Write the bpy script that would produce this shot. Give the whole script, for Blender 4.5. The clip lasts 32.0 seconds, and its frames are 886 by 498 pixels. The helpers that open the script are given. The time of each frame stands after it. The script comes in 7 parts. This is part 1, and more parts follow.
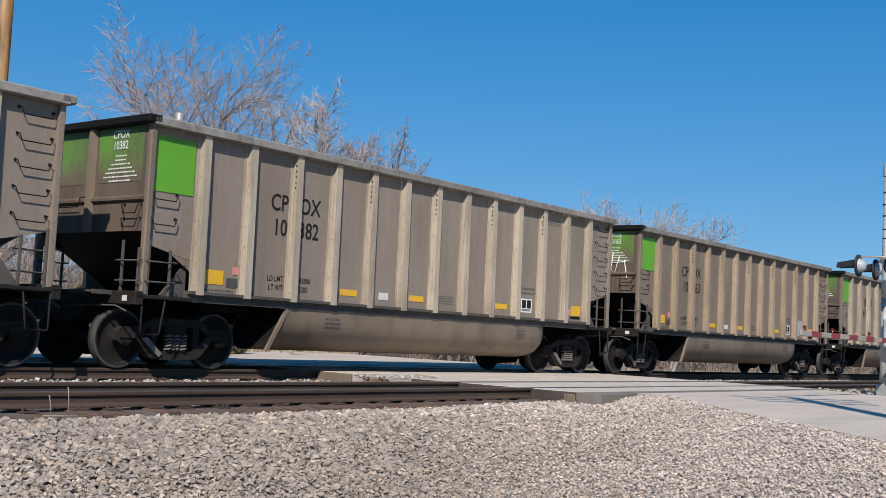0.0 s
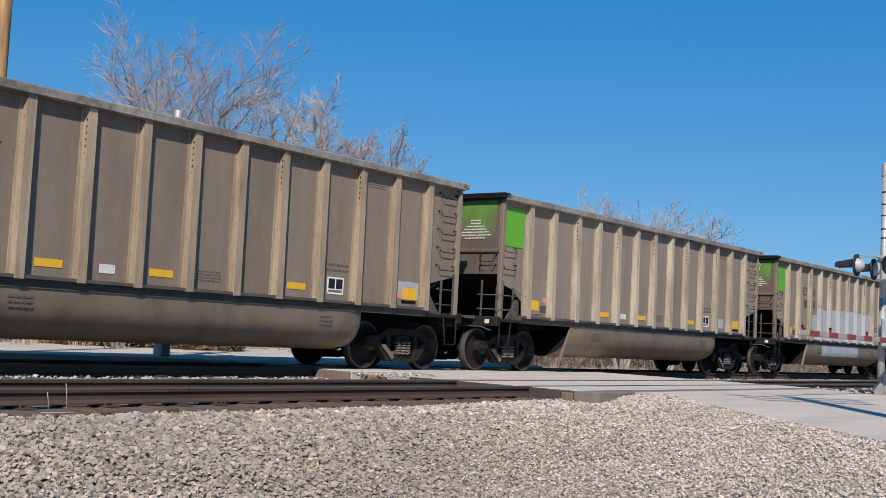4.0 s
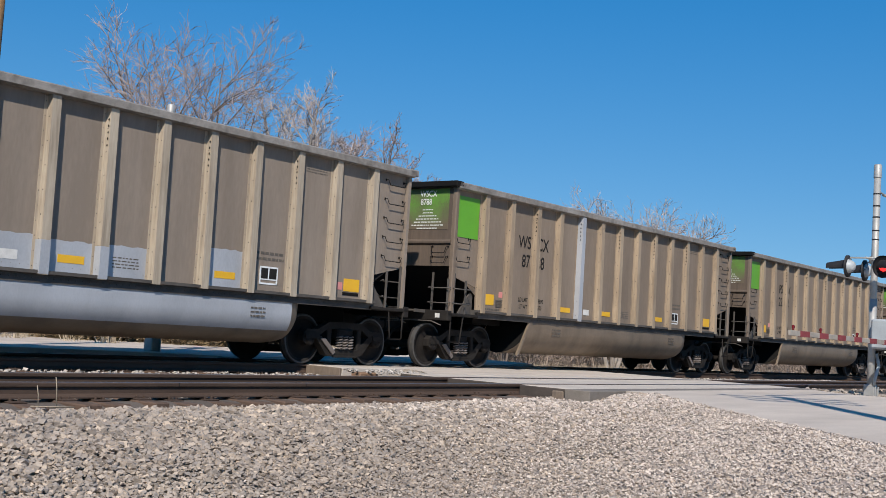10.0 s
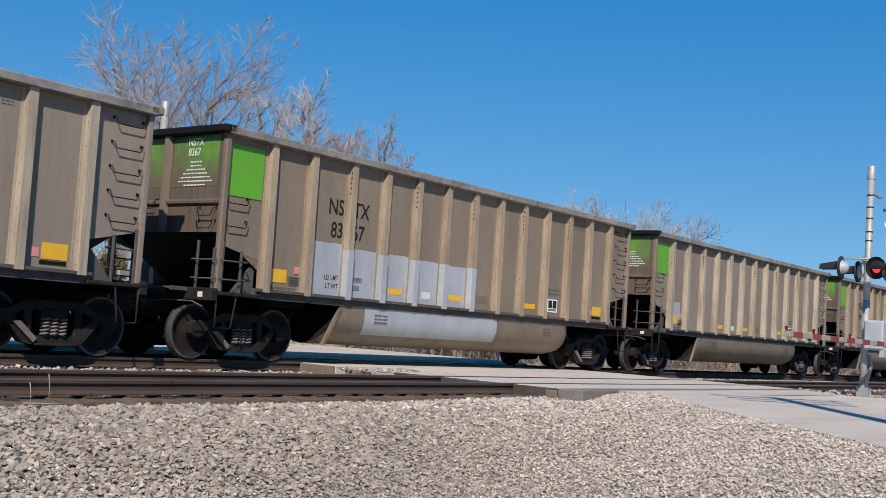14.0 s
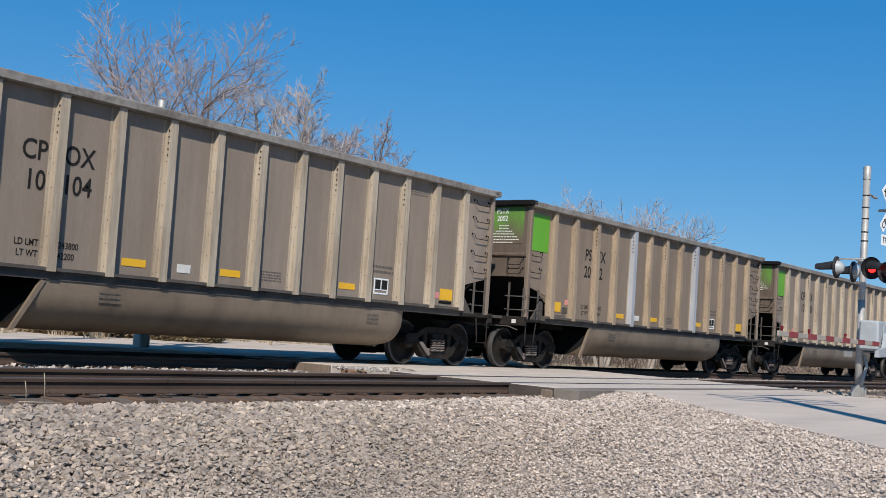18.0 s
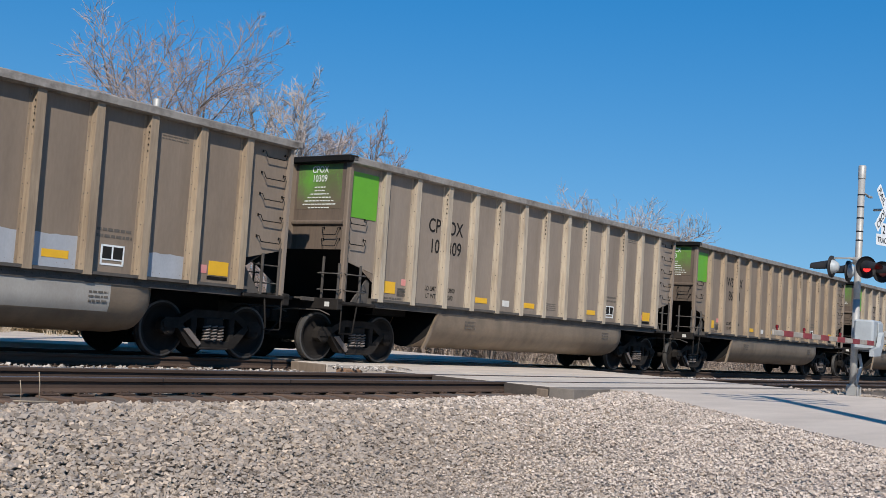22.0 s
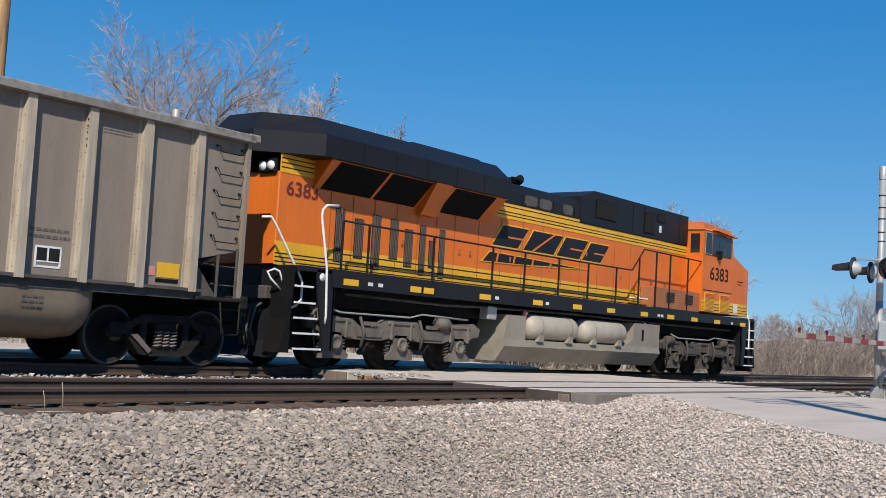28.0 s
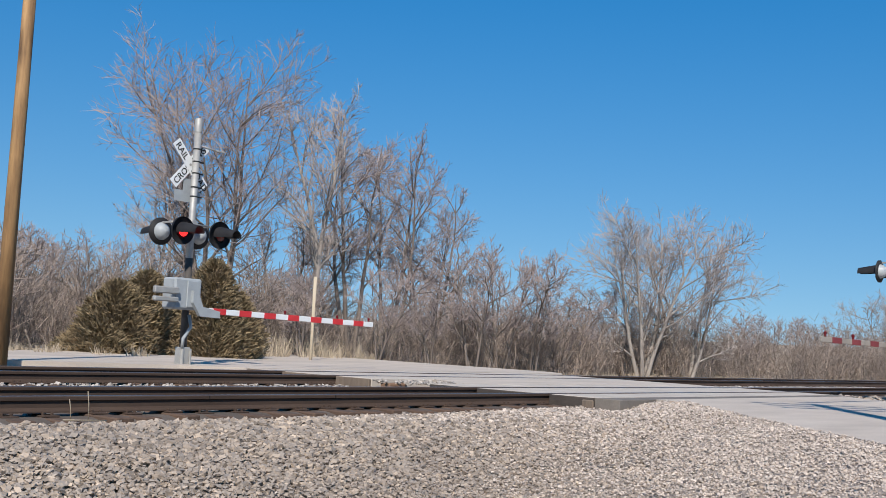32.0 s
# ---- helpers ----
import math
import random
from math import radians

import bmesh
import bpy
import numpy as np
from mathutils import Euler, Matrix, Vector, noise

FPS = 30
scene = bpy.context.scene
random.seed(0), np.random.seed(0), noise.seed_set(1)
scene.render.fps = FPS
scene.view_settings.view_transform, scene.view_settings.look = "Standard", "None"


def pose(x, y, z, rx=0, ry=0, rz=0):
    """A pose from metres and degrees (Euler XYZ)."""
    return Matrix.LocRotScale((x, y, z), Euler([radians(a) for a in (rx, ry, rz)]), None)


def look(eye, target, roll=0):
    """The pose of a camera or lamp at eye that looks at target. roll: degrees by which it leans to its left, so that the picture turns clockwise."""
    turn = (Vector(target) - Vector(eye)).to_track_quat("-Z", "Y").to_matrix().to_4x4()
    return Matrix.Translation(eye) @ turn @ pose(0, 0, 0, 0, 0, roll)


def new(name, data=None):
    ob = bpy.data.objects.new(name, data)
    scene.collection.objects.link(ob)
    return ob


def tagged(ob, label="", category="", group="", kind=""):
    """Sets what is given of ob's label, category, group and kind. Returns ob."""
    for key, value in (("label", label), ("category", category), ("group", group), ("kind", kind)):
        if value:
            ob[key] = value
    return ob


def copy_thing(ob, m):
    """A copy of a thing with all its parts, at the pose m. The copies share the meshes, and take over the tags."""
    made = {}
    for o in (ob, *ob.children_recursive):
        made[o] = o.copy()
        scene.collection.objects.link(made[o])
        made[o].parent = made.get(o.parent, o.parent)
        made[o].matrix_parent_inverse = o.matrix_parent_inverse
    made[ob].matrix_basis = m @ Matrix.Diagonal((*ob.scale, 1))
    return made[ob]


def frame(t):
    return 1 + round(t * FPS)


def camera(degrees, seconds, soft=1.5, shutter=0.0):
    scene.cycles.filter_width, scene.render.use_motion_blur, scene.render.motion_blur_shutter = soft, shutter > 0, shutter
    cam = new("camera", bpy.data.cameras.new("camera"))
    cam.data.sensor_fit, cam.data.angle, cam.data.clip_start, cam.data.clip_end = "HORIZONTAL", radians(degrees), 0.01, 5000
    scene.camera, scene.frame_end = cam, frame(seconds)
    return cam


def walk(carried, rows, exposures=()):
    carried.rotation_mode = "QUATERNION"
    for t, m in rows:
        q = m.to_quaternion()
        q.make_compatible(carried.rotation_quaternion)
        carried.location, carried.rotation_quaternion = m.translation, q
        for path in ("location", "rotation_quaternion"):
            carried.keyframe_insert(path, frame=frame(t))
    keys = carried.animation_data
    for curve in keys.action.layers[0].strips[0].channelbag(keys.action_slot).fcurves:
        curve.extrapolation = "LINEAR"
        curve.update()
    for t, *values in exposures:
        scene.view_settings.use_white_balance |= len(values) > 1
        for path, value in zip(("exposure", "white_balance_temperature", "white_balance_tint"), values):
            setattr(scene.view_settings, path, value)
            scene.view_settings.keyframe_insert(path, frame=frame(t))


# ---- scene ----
cam = camera(43.0, 32.0, soft=0.6)
EYE = (0.0, 0.0, 0.786)
# seconds, yaw, pitch, roll
TURNS = (
    (0.0, -51.96, 4.41, -2.90),
    (0.5, -51.96, 4.41, -2.88),
    (1.0, -51.96, 4.39, -2.89),
    (1.5, -51.96, 4.38, -2.94),
    (2.0, -51.95, 4.38, -2.95),
    (2.5, -51.93, 4.37, -2.94),
    (3.0, -51.95, 4.35, -2.97),
    (3.5, -51.99, 4.34, -3.01),
    (5.5, -52.22, 4.25, -3.32),
    (6.0, -52.27, 4.27, -3.28),
    (6.5, -52.30, 4.27, -3.28),
    (7.0, -52.31, 4.26, -3.31),
    (7.5, -52.34, 4.24, -3.37),
    (8.0, -52.37, 4.23, -3.42),
    (8.5, -52.39, 4.23, -3.47),
    (9.0, -52.42, 4.22, -3.53),
    (9.5, -52.45, 4.20, -3.58),
    (10.0, -52.49, 4.20, -3.61),
    (10.5, -52.53, 4.19, -3.65),
    (11.0, -52.57, 4.19, -3.69),
    (11.5, -52.60, 4.18, -3.71),
    (12.0, -52.64, 4.17, -3.73),
    (12.5, -52.68, 4.17, -3.77),
    (13.0, -52.71, 4.17, -3.81),
    (13.5, -52.76, 4.17, -3.86),
    (14.0, -52.81, 4.16, -3.91),
    (14.5, -52.84, 4.17, -3.97),
    (16.5, -52.93, 4.14, -3.99),
    (17.0, -52.96, 4.14, -4.00),
    (17.5, -52.99, 4.14, -4.00),
    (18.0, -53.02, 4.14, -4.01),
    (18.5, -53.06, 4.12, -4.04),
    (19.0, -53.10, 4.12, -4.07),
    (19.5, -53.13, 4.13, -4.06),
    (20.0, -53.15, 4.13, -4.05),
    (20.5, -53.18, 4.12, -4.08),
    (21.0, -53.21, 4.11, -4.09),
    (21.5, -53.23, 4.11, -4.06),
    (22.0, -53.25, 4.11, -4.02),
    (22.5, -53.27, 4.11, -4.01),
    (23.0, -53.27, 4.12, -3.98),
    (23.5, -53.25, 4.14, -3.96),
    (24.0, -53.23, 4.15, -3.97),
    (24.5, -53.19, 4.16, -3.98),
    (26.5, -52.86, 4.23, -3.68),
    (27.0, -52.62, 4.29, -3.50),
    (27.5, -52.39, 4.34, -3.41),
    (28.0, -52.21, 4.37, -3.39),
    (28.5, -52.04, 4.41, -3.36),
    (29.0, -51.87, 4.45, -3.28),
    (29.5, -51.66, 4.51, -3.17),
    (30.0, -51.46, 4.56, -3.07),
    (30.5, -51.29, 4.60, -3.04),
    (31.0, -51.16, 4.61, -3.06),
    (31.5, -51.08, 4.63, -3.06),
    (32.0, -51.03, 4.63, -3.03),
)
walk(cam, [(t, pose(*EYE, 90 + p, r, y)) for t, y, p, r in TURNS], exposures=((0.0, 0.0), (32.0, 0.0)))

# ---- light ----
SUN_EL = 40.5
SUN_TRAVEL = Vector((0.81 * math.cos(radians(SUN_EL)), 0.586 * math.cos(radians(SUN_EL)), -math.sin(radians(SUN_EL))))
sky = bpy.data.worlds.new("sky")
sky.use_nodes = True
scene.world = sky
sky_tex = sky.node_tree.nodes.new("ShaderNodeTexSky")
sky_tex.sky_type = "NISHITA"
sky_tex.sun_disc = False
sky_tex.sun_elevation = radians(SUN_EL)
sky_tex.sun_rotation = radians(234.1)
sky_tex.altitude = 400
sky_tex.air_density = 1.0
sky_tex.dust_density = 0.0
sky_tex.ozone_density = 2.5
sky_bg = sky.node_tree.nodes["Background"]
sky_bg.inputs["Strength"].default_value = 0.183
sky_tone = sky.node_tree.nodes.new("ShaderNodeHueSaturation")
sky_tone.inputs["Saturation"].default_value = 1.87
sky_tone.inputs["Hue"].default_value = 0.5075
sky_even = sky.node_tree.nodes.new("ShaderNodeGamma")
sky_even.inputs["Gamma"].default_value = 0.68
# a clear blue that holds nearly down to the horizon
sky_at = sky.node_tree.nodes.new("ShaderNodeTexCoord")
sky_lift = sky.node_tree.nodes.new("ShaderNodeMapping")
sky_lift.inputs["Location"].default_value = (0, 0, 0.09)
sky_lift.inputs["Scale"].default_value = (1, 1, 0.64)
sky_unit = sky.node_tree.nodes.new("ShaderNodeVectorMath")
sky_unit.operation = "NORMALIZE"
sky.node_tree.links.new(sky_at.outputs["Generated"], sky_lift.inputs["Vector"])
sky.node_tree.links.new(sky_lift.outputs[0], sky_unit.inputs[0])
sky.node_tree.links.new(sky_unit.outputs[0], sky_tex.inputs["Vector"])
sky.node_tree.links.new(sky_tex.outputs[0], sky_even.inputs["Color"])
sky.node_tree.links.new(sky_even.outputs[0], sky_tone.inputs["Color"])
sky.node_tree.links.new(sky_tone.outputs[0], sky_bg.inputs["Color"])
sun_data = bpy.data.lights.new("sun", "SUN")
sun_data.energy = 5.2
sun_data.angle = radians(0.53)
sun_data.color = (1.0, 0.94, 0.86)
sun = new("sun", sun_data)
sun.matrix_world = look((0, 0, 60), Vector((0, 0, 60)) + SUN_TRAVEL)

# ---- plan, metres ----
NEAR_TRACK, FAR_TRACK = 11.2, 16.12
GAUGE = 0.752
ROAD_L, ROAD_R = 15.72, 26.3
PITCH, SPEED = 16.18, 13.735
CAR_0, LOCO_0 = 18.24, 409.54
EOF_TRACK = 620.0


# ---- mesh building ----
class Build:
    """Collects vertices and faces of one mesh."""

    def __init__(self):
        self.v, self.f, self.s = [], [], []

    def add(self, verts, faces, smooth=False):
        n = len(self.v)
        self.v.extend([tuple(p) for p in verts])
        self.f.extend([tuple(i + n for i in f) for f in faces])
        self.s.extend([smooth] * len(faces))
        return self

    def box(self, x0, x1, y0, y1, z0, z1, c=0.0):
        if x0 > x1:
            x0, x1 = x1, x0
        if y0 > y1:
            y0, y1 = y1, y0
        if z0 > z1:
            z0, z1 = z1, z0
        c = min(c, (x1 - x0) * 0.45, (y1 - y0) * 0.45, (z1 - z0) * 0.45)
        if c <= 0:
            v = [(x, y, z) for x in (x0, x1) for y in (y0, y1) for z in (z0, z1)]
            return self.add(v, [(0, 1, 3, 2), (4, 6, 7, 5), (0, 4, 5, 1), (2, 3, 7, 6), (0, 2, 6, 4), (1, 5, 7, 3)])
        v, ix = [], {}
        for i, x in enumerate((x0, x1)):
            for j, y in enumerate((y0, y1)):
                for k, z in enumerate((z0, z1)):
                    dx, dy, dz = (c, -c)[i], (c, -c)[j], (c, -c)[k]
                    for a, p in enumerate(((x, y + dy, z + dz), (x + dx, y, z + dz), (x + dx, y + dy, z))):
                        ix[i, j, k, a] = len(v)
                        v.append(p)
        f = []
        for a in range(3):
            for s in (0, 1):
                q = []
                for u, w in ((0, 0), (1, 0), (1, 1), (0, 1)):
                    key = [0, 0, 0]
                    key[a], key[(a + 1) % 3], key[(a + 2) % 3] = s, u, w
                    q.append(ix[(*key, a)])
                f.append(q if s else q[::-1])
        for a in range(3):
            b, d = (a + 1) % 3, (a + 2) % 3
            for u in (0, 1):
                for w in (0, 1):
                    k0, k1 = [0, 0, 0], [0, 0, 0]
                    k0[b], k0[d], k1[b], k1[d] = u, w, u, w
                    k1[a] = 1
                    q = [ix[(*k0, b)], ix[(*k1, b)], ix[(*k1, d)], ix[(*k0, d)]]
                    f.append(q if u == w else q[::-1])
        for i in (0, 1):
            for j in (0, 1):
                for k in (0, 1):
                    q = [ix[i, j, k, 0], ix[i, j, k, 1], ix[i, j, k, 2]]
                    f.append(q if (i + j + k) % 2 else q[::-1])
        return self.add(v, f)

    def prism(self, pts, lo, hi, axis="x", smooth=False):
        """pts: a closed outline, as (y, z) for axis x, (x, z) for y, (x, y) for z; counter-clockwise or not."""
        n = len(pts)

        def at(p, h):
            return (h, p[0], p[1]) if axis == "x" else (p[0], h, p[1]) if axis == "y" else (p[0], p[1], h)

        area = sum(pts[i][0] * pts[(i + 1) % n][1] - pts[(i + 1) % n][0] * pts[i][1] for i in range(n))
        p = list(pts) if (area > 0) != (axis == "y") else list(pts)[::-1]
        v = [at(q, lo) for q in p] + [at(q, hi) for q in p]
        side = [(i, (i + 1) % n, n + (i + 1) % n, n + i) for i in range(n)]
        self.add(v, side, smooth)
        k = len(self.v) - 2 * n
        self.f += [tuple(k + i for i in range(n))[::-1], tuple(k + n + i for i in range(n))]
        self.s += [False, False]
        return self

    def tube(self, pts, r, n=8, r1=None, cap=True, smooth=True):
        pts = [Vector(p) for p in pts]
        m = len(pts)
        rings, up = [], None
        for i, p in enumerate(pts):
            d = (pts[min(i + 1, m - 1)] - pts[max(i - 1, 0)]).normalized()
            if up is None:
                up = d.orthogonal().normalized()
            up = (up - d * up.dot(d)).normalized()
            w = d.cross(up)
            rr = r if r1 is None else r + (r1 - r) * i / (m - 1)
            rings += [p + (up * math.cos(a) + w * math.sin(a)) * rr for a in (2 * math.pi * k / n for k in range(n))]
        f = [(i * n + k, i * n + (k + 1) % n, (i + 1) * n + (k + 1) % n, (i + 1) * n + k) for i in range(m - 1) for k in range(n)]
        k0 = len(self.v)
        self.add(rings, f, smooth)
        if cap:
            self.f += [tuple(k0 + k for k in range(n))[::-1], tuple(k0 + (m - 1) * n + k for k in range(n))]
            self.s += [False, False]
        return self

    def lathe(self, prof, origin, axis="y", n=24, smooth=True):
        """prof: (along the axis, radius)."""
        o = Vector(origin)
        ax = {"x": ((0, 1, 0), (0, 0, 1), (1, 0, 0)), "y": ((0, 0, 1), (1, 0, 0), (0, 1, 0)), "z": ((1, 0, 0), (0, 1, 0), (0, 0, 1))}[axis]
        u, w, d = (Vector(q) for q in ax)
        v = [o + d * h + (u * math.cos(2 * math.pi * k / n) + w * math.sin(2 * math.pi * k / n)) * r for h, r in prof for k in range(n)]
        f = [(i * n + k, i * n + (k + 1) % n, (i + 1) * n + (k + 1) % n, (i + 1) * n + k) for i in range(len(prof) - 1) for k in range(n)]
        return self.add(v, f, smooth)

    def mesh(self, name, material):
        me = bpy.data.meshes.new(name)
        me.from_pydata(self.v, [], self.f)
        me.polygons.foreach_set("use_smooth", self.s)
        if material:
            me.materials.append(material)
        me.update()
        return me


def part(name, build, material, parent=None, label="", m=None):
    """One mesh object under a thing or a part."""
    data = build.mesh(name, material) if isinstance(build, Build) else build
    ob = new(name, data)
    if parent is not None:
        ob.parent = parent
    if m is not None:
        ob.matrix_basis = m
    if label:
        ob["label"] = label
    return ob


def thing(name, label, category, group="", kind="", m=None):
    ob = new(name)
    if m is not None:
        ob.matrix_basis = m
    return tagged(ob, label, category, group, kind)


def quick_mesh(name, verts, tris, material, smooth=False):
    """A triangle mesh from arrays."""
    verts, tris = np.asarray(verts, np.float32), np.asarray(tris, np.int32)
    me = bpy.data.meshes.new(name)
    me.vertices.add(len(verts))
    me.vertices.foreach_set("co", verts.ravel())
    me.loops.add(tris.size)
    me.loops.foreach_set("vertex_index", tris.ravel())
    me.polygons.add(len(tris))
    me.polygons.foreach_set("loop_start", np.arange(0, tris.size, 3, dtype=np.int32))
    me.polygons.foreach_set("use_smooth", np.full(len(tris), smooth))
    me.update(calc_edges=True)
    me.validate()
    if material:
        me.materials.append(material)
    return me


TEXTS = {}


def lettering(body, size, material):
    """A flat mesh of the built-in font, in its own xy plane."""
    key = (body, size, material.name)
    if key not in TEXTS:
        cu = bpy.data.curves.new("lettering", "FONT")
        cu.body, cu.size = body, size
        cu.resolution_u = 3
        cu.offset = 0.014 * size
        ob = bpy.data.objects.new("lettering", cu)
        scene.collection.objects.link(ob)
        dg = bpy.context.evaluated_depsgraph_get()
        me = bpy.data.meshes.new_from_object(ob.evaluated_get(dg))
        me.materials.clear()
        me.materials.append(material)
        bpy.data.objects.remove(ob)
        bpy.data.curves.remove(cu)
        TEXTS[key] = me
    return TEXTS[key]


# ---- materials ----
def mat(name, base, other=None, scale=3.0, rough=0.7, metal=0.0, bump=0.15, fine=60.0, stretch=(1, 1, 1), amount=0.7, world_space=False, spread=0.0, third=None, rough_var=0.12):
    """Two tones mixed by a coarse and a fine noise, with relief and uneven gloss."""
    m = bpy.data.materials.new(name)
    m.use_nodes = True
    nt = m.node_tree
    nodes, links = nt.nodes, nt.links
    bsdf = nodes["Principled BSDF"]
    other = other or tuple(c * 0.7 for c in base)
    co = nodes.new("ShaderNodeTexCoord")
    vec = nodes.new("ShaderNodeMapping")
    vec.inputs["Scale"].default_value = stretch
    if world_space:
        geo = nodes.new("ShaderNodeNewGeometry")
        links.new(geo.outputs["Position"], vec.inputs["Vector"])
    else:
        info = nodes.new("ShaderNodeObjectInfo")
        mul = nodes.new("ShaderNodeMath")
        mul.operation = "MULTIPLY"
        mul.inputs[1].default_value = 41.0
        links.new(info.outputs["Random"], mul.inputs[0])
        links.new(co.outputs["Object"], vec.inputs["Vector"])
        links.new(mul.outputs[0], vec.inputs["Location"])
    coarse = nodes.new("ShaderNodeTexNoise")
    coarse.inputs["Scale"].default_value, coarse.inputs["Detail"].default_value = scale, 5.0
    coarse.inputs["Roughness"].default_value = 0.6
    small = nodes.new("ShaderNodeTexNoise")
    small.inputs["Scale"].default_value, small.inputs["Detail"].default_value = fine, 3.0
    for n in (coarse, small):
        links.new(vec.outputs[0], n.inputs["Vector"])
    mixf = nodes.new("ShaderNodeMath")
    mixf.operation = "MULTIPLY_ADD"
    mixf.inputs[1].default_value = 0.35
    links.new(small.outputs["Fac"], mixf.inputs[0])
    links.new(coarse.outputs["Fac"], mixf.inputs[2])
    ramp = nodes.new("ShaderNodeMapRange")
    ramp.inputs["From Min"].default_value, ramp.inputs["From Max"].default_value = 0.5, 0.85
    ramp.inputs["To Max"].default_value = amount
    links.new(mixf.outputs[0], ramp.inputs["Value"])
    mix = nodes.new("ShaderNodeMix")
    mix.data_type = "RGBA"
    mix.inputs["A"].default_value, mix.inputs["B"].default_value = (*base, 1), (*other, 1)
    links.new(ramp.outputs[0], mix.inputs["Factor"])
    out = mix.outputs["Result"]
    if spread:
        var = nodes.new("ShaderNodeNewGeometry")
        hsv = nodes.new("ShaderNodeHueSaturation")
        rr = nodes.new("ShaderNodeMapRange")
        rr.inputs["To Min"].default_value, rr.inputs["To Max"].default_value = 1 - spread, 1 + spread
        links.new(var.outputs["Random Per Island"], rr.inputs["Value"])
        links.new(rr.outputs[0], hsv.inputs["Value"])
        links.new(out, hsv.inputs["Color"])
        out = hsv.outputs["Color"]
        if third:
            mx = nodes.new("ShaderNodeMix")
            mx.data_type = "RGBA"
            mx.inputs["B"].default_value = (*third, 1)
            st = nodes.new("ShaderNodeMath")
            st.operation = "FRACT"
            m7 = nodes.new("ShaderNodeMath")
            m7.operation = "MULTIPLY"
            m7.inputs[1].default_value = 7.31
            links.new(var.outputs["Random Per Island"], m7.inputs[0])
            links.new(m7.outputs[0], st.inputs[0])
            links.new(st.outputs[0], mx.inputs["Factor"])
            links.new(out, mx.inputs["A"])
            out = mx.outputs["Result"]
    links.new(out, bsdf.inputs["Base Color"])
    rv = nodes.new("ShaderNodeMapRange")
    rv.inputs["To Min"].default_value, rv.inputs["To Max"].default_value = max(rough - rough_var, 0.03), min(rough + rough_var, 1)
    links.new(coarse.outputs["Fac"], rv.inputs["Value"])
    links.new(rv.outputs[0], bsdf.inputs["Roughness"])
    bsdf.inputs["Metallic"].default_value = metal
    if bump:
        bp = nodes.new("ShaderNodeBump")
        bp.inputs["Strength"].default_value = bump
        bp.inputs["Distance"].default_value = 0.01
        links.new(small.outputs["Fac"], bp.inputs["Height"])
        links.new(bp.outputs[0], bsdf.inputs["Normal"])
    return m


def glow(name, colour, strength):
    m = mat(name, colour, bump=0)
    b = m.node_tree.nodes["Principled BSDF"]
    b.inputs["Emission Color"].default_value = (*colour, 1)
    b.inputs["Emission Strength"].default_value = strength
    return m


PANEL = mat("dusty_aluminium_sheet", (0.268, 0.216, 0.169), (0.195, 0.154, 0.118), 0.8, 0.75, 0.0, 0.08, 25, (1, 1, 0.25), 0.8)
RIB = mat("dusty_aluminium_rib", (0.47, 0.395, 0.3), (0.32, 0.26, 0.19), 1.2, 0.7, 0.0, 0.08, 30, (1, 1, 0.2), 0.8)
CHORD = mat("weathered_top_chord", (0.31, 0.282, 0.25), (0.165, 0.147, 0.128), 1.5, 0.7, 0.05, 0.08, 30, (0.4, 1, 1))
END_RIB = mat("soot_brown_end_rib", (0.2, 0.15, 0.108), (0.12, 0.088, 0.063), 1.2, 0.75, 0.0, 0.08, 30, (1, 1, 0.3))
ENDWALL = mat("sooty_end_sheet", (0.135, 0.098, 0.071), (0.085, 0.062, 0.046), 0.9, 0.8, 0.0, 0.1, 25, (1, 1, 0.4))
TUB = mat("dusty_tub_sheet", (0.25, 0.19, 0.132), (0.16, 0.119, 0.082), 0.7, 0.5, 0.1, 0.06, 25, (0.5, 1, 1))
CLEAN = mat("bare_aluminium_patch", (0.45, 0.46, 0.48), (0.32, 0.325, 0.34), 1.5, 0.5, 0.2, 0.05, 40, (1, 1, 0.5))
DULL_CLEAN = mat("dusty_bare_patch", (0.36, 0.335, 0.3), (0.26, 0.235, 0.205), 1.5, 0.6, 0.05, 0.05, 40, (1, 1, 0.5))
GREEN = mat("leaf_green_paint", (0.12, 0.37, 0.02), (0.09, 0.27, 0.02), 1.0, 0.5, 0, 0.04, 50, amount=0.5)
GREEN_WORN = mat("sooty_green_paint", (0.11, 0.3, 0.03), (0.1, 0.1, 0.045), 1.6, 0.6, 0, 0.06, 50, (1, 1, 0.6), 0.9)
# black deepened so that it carries the shade under the cars
STEEL_BLACK = mat("grimy_shade_black_steel", (0.005, 0.0045, 0.004), (0.011, 0.0095, 0.0085), 2.0, 0.8, 0.05, 0.15, 40)
STEEL_GREY = mat("dusty_grey_steel", (0.095, 0.083, 0.072), (0.045, 0.038, 0.032), 3.0, 0.8, 0.05, 0.15, 50)
# truck casting darkened in colour for the shade it stands in
TRUCK_STEEL = mat("rusty_shade_dark_casting", (0.026, 0.022, 0.019), (0.009, 0.0075, 0.0065), 4.0, 0.85, 0.0, 0.25, 60)
# wheel rim and plate tones hold under-car shade as well
WHEEL_STEEL = mat("worn_shade_dark_wheel", (0.026, 0.0225, 0.02), (0.011, 0.0095, 0.0085), 4.0, 0.75, 0.1, 0.15, 50)
# lighter than the castings: sunlight on the springs is put into the colour
SPRING_STEEL = mat("sunlit_spring_steel", (0.2, 0.165, 0.145), (0.1, 0.08, 0.07), 4.0, 0.75, 0.05, 0.15, 60)
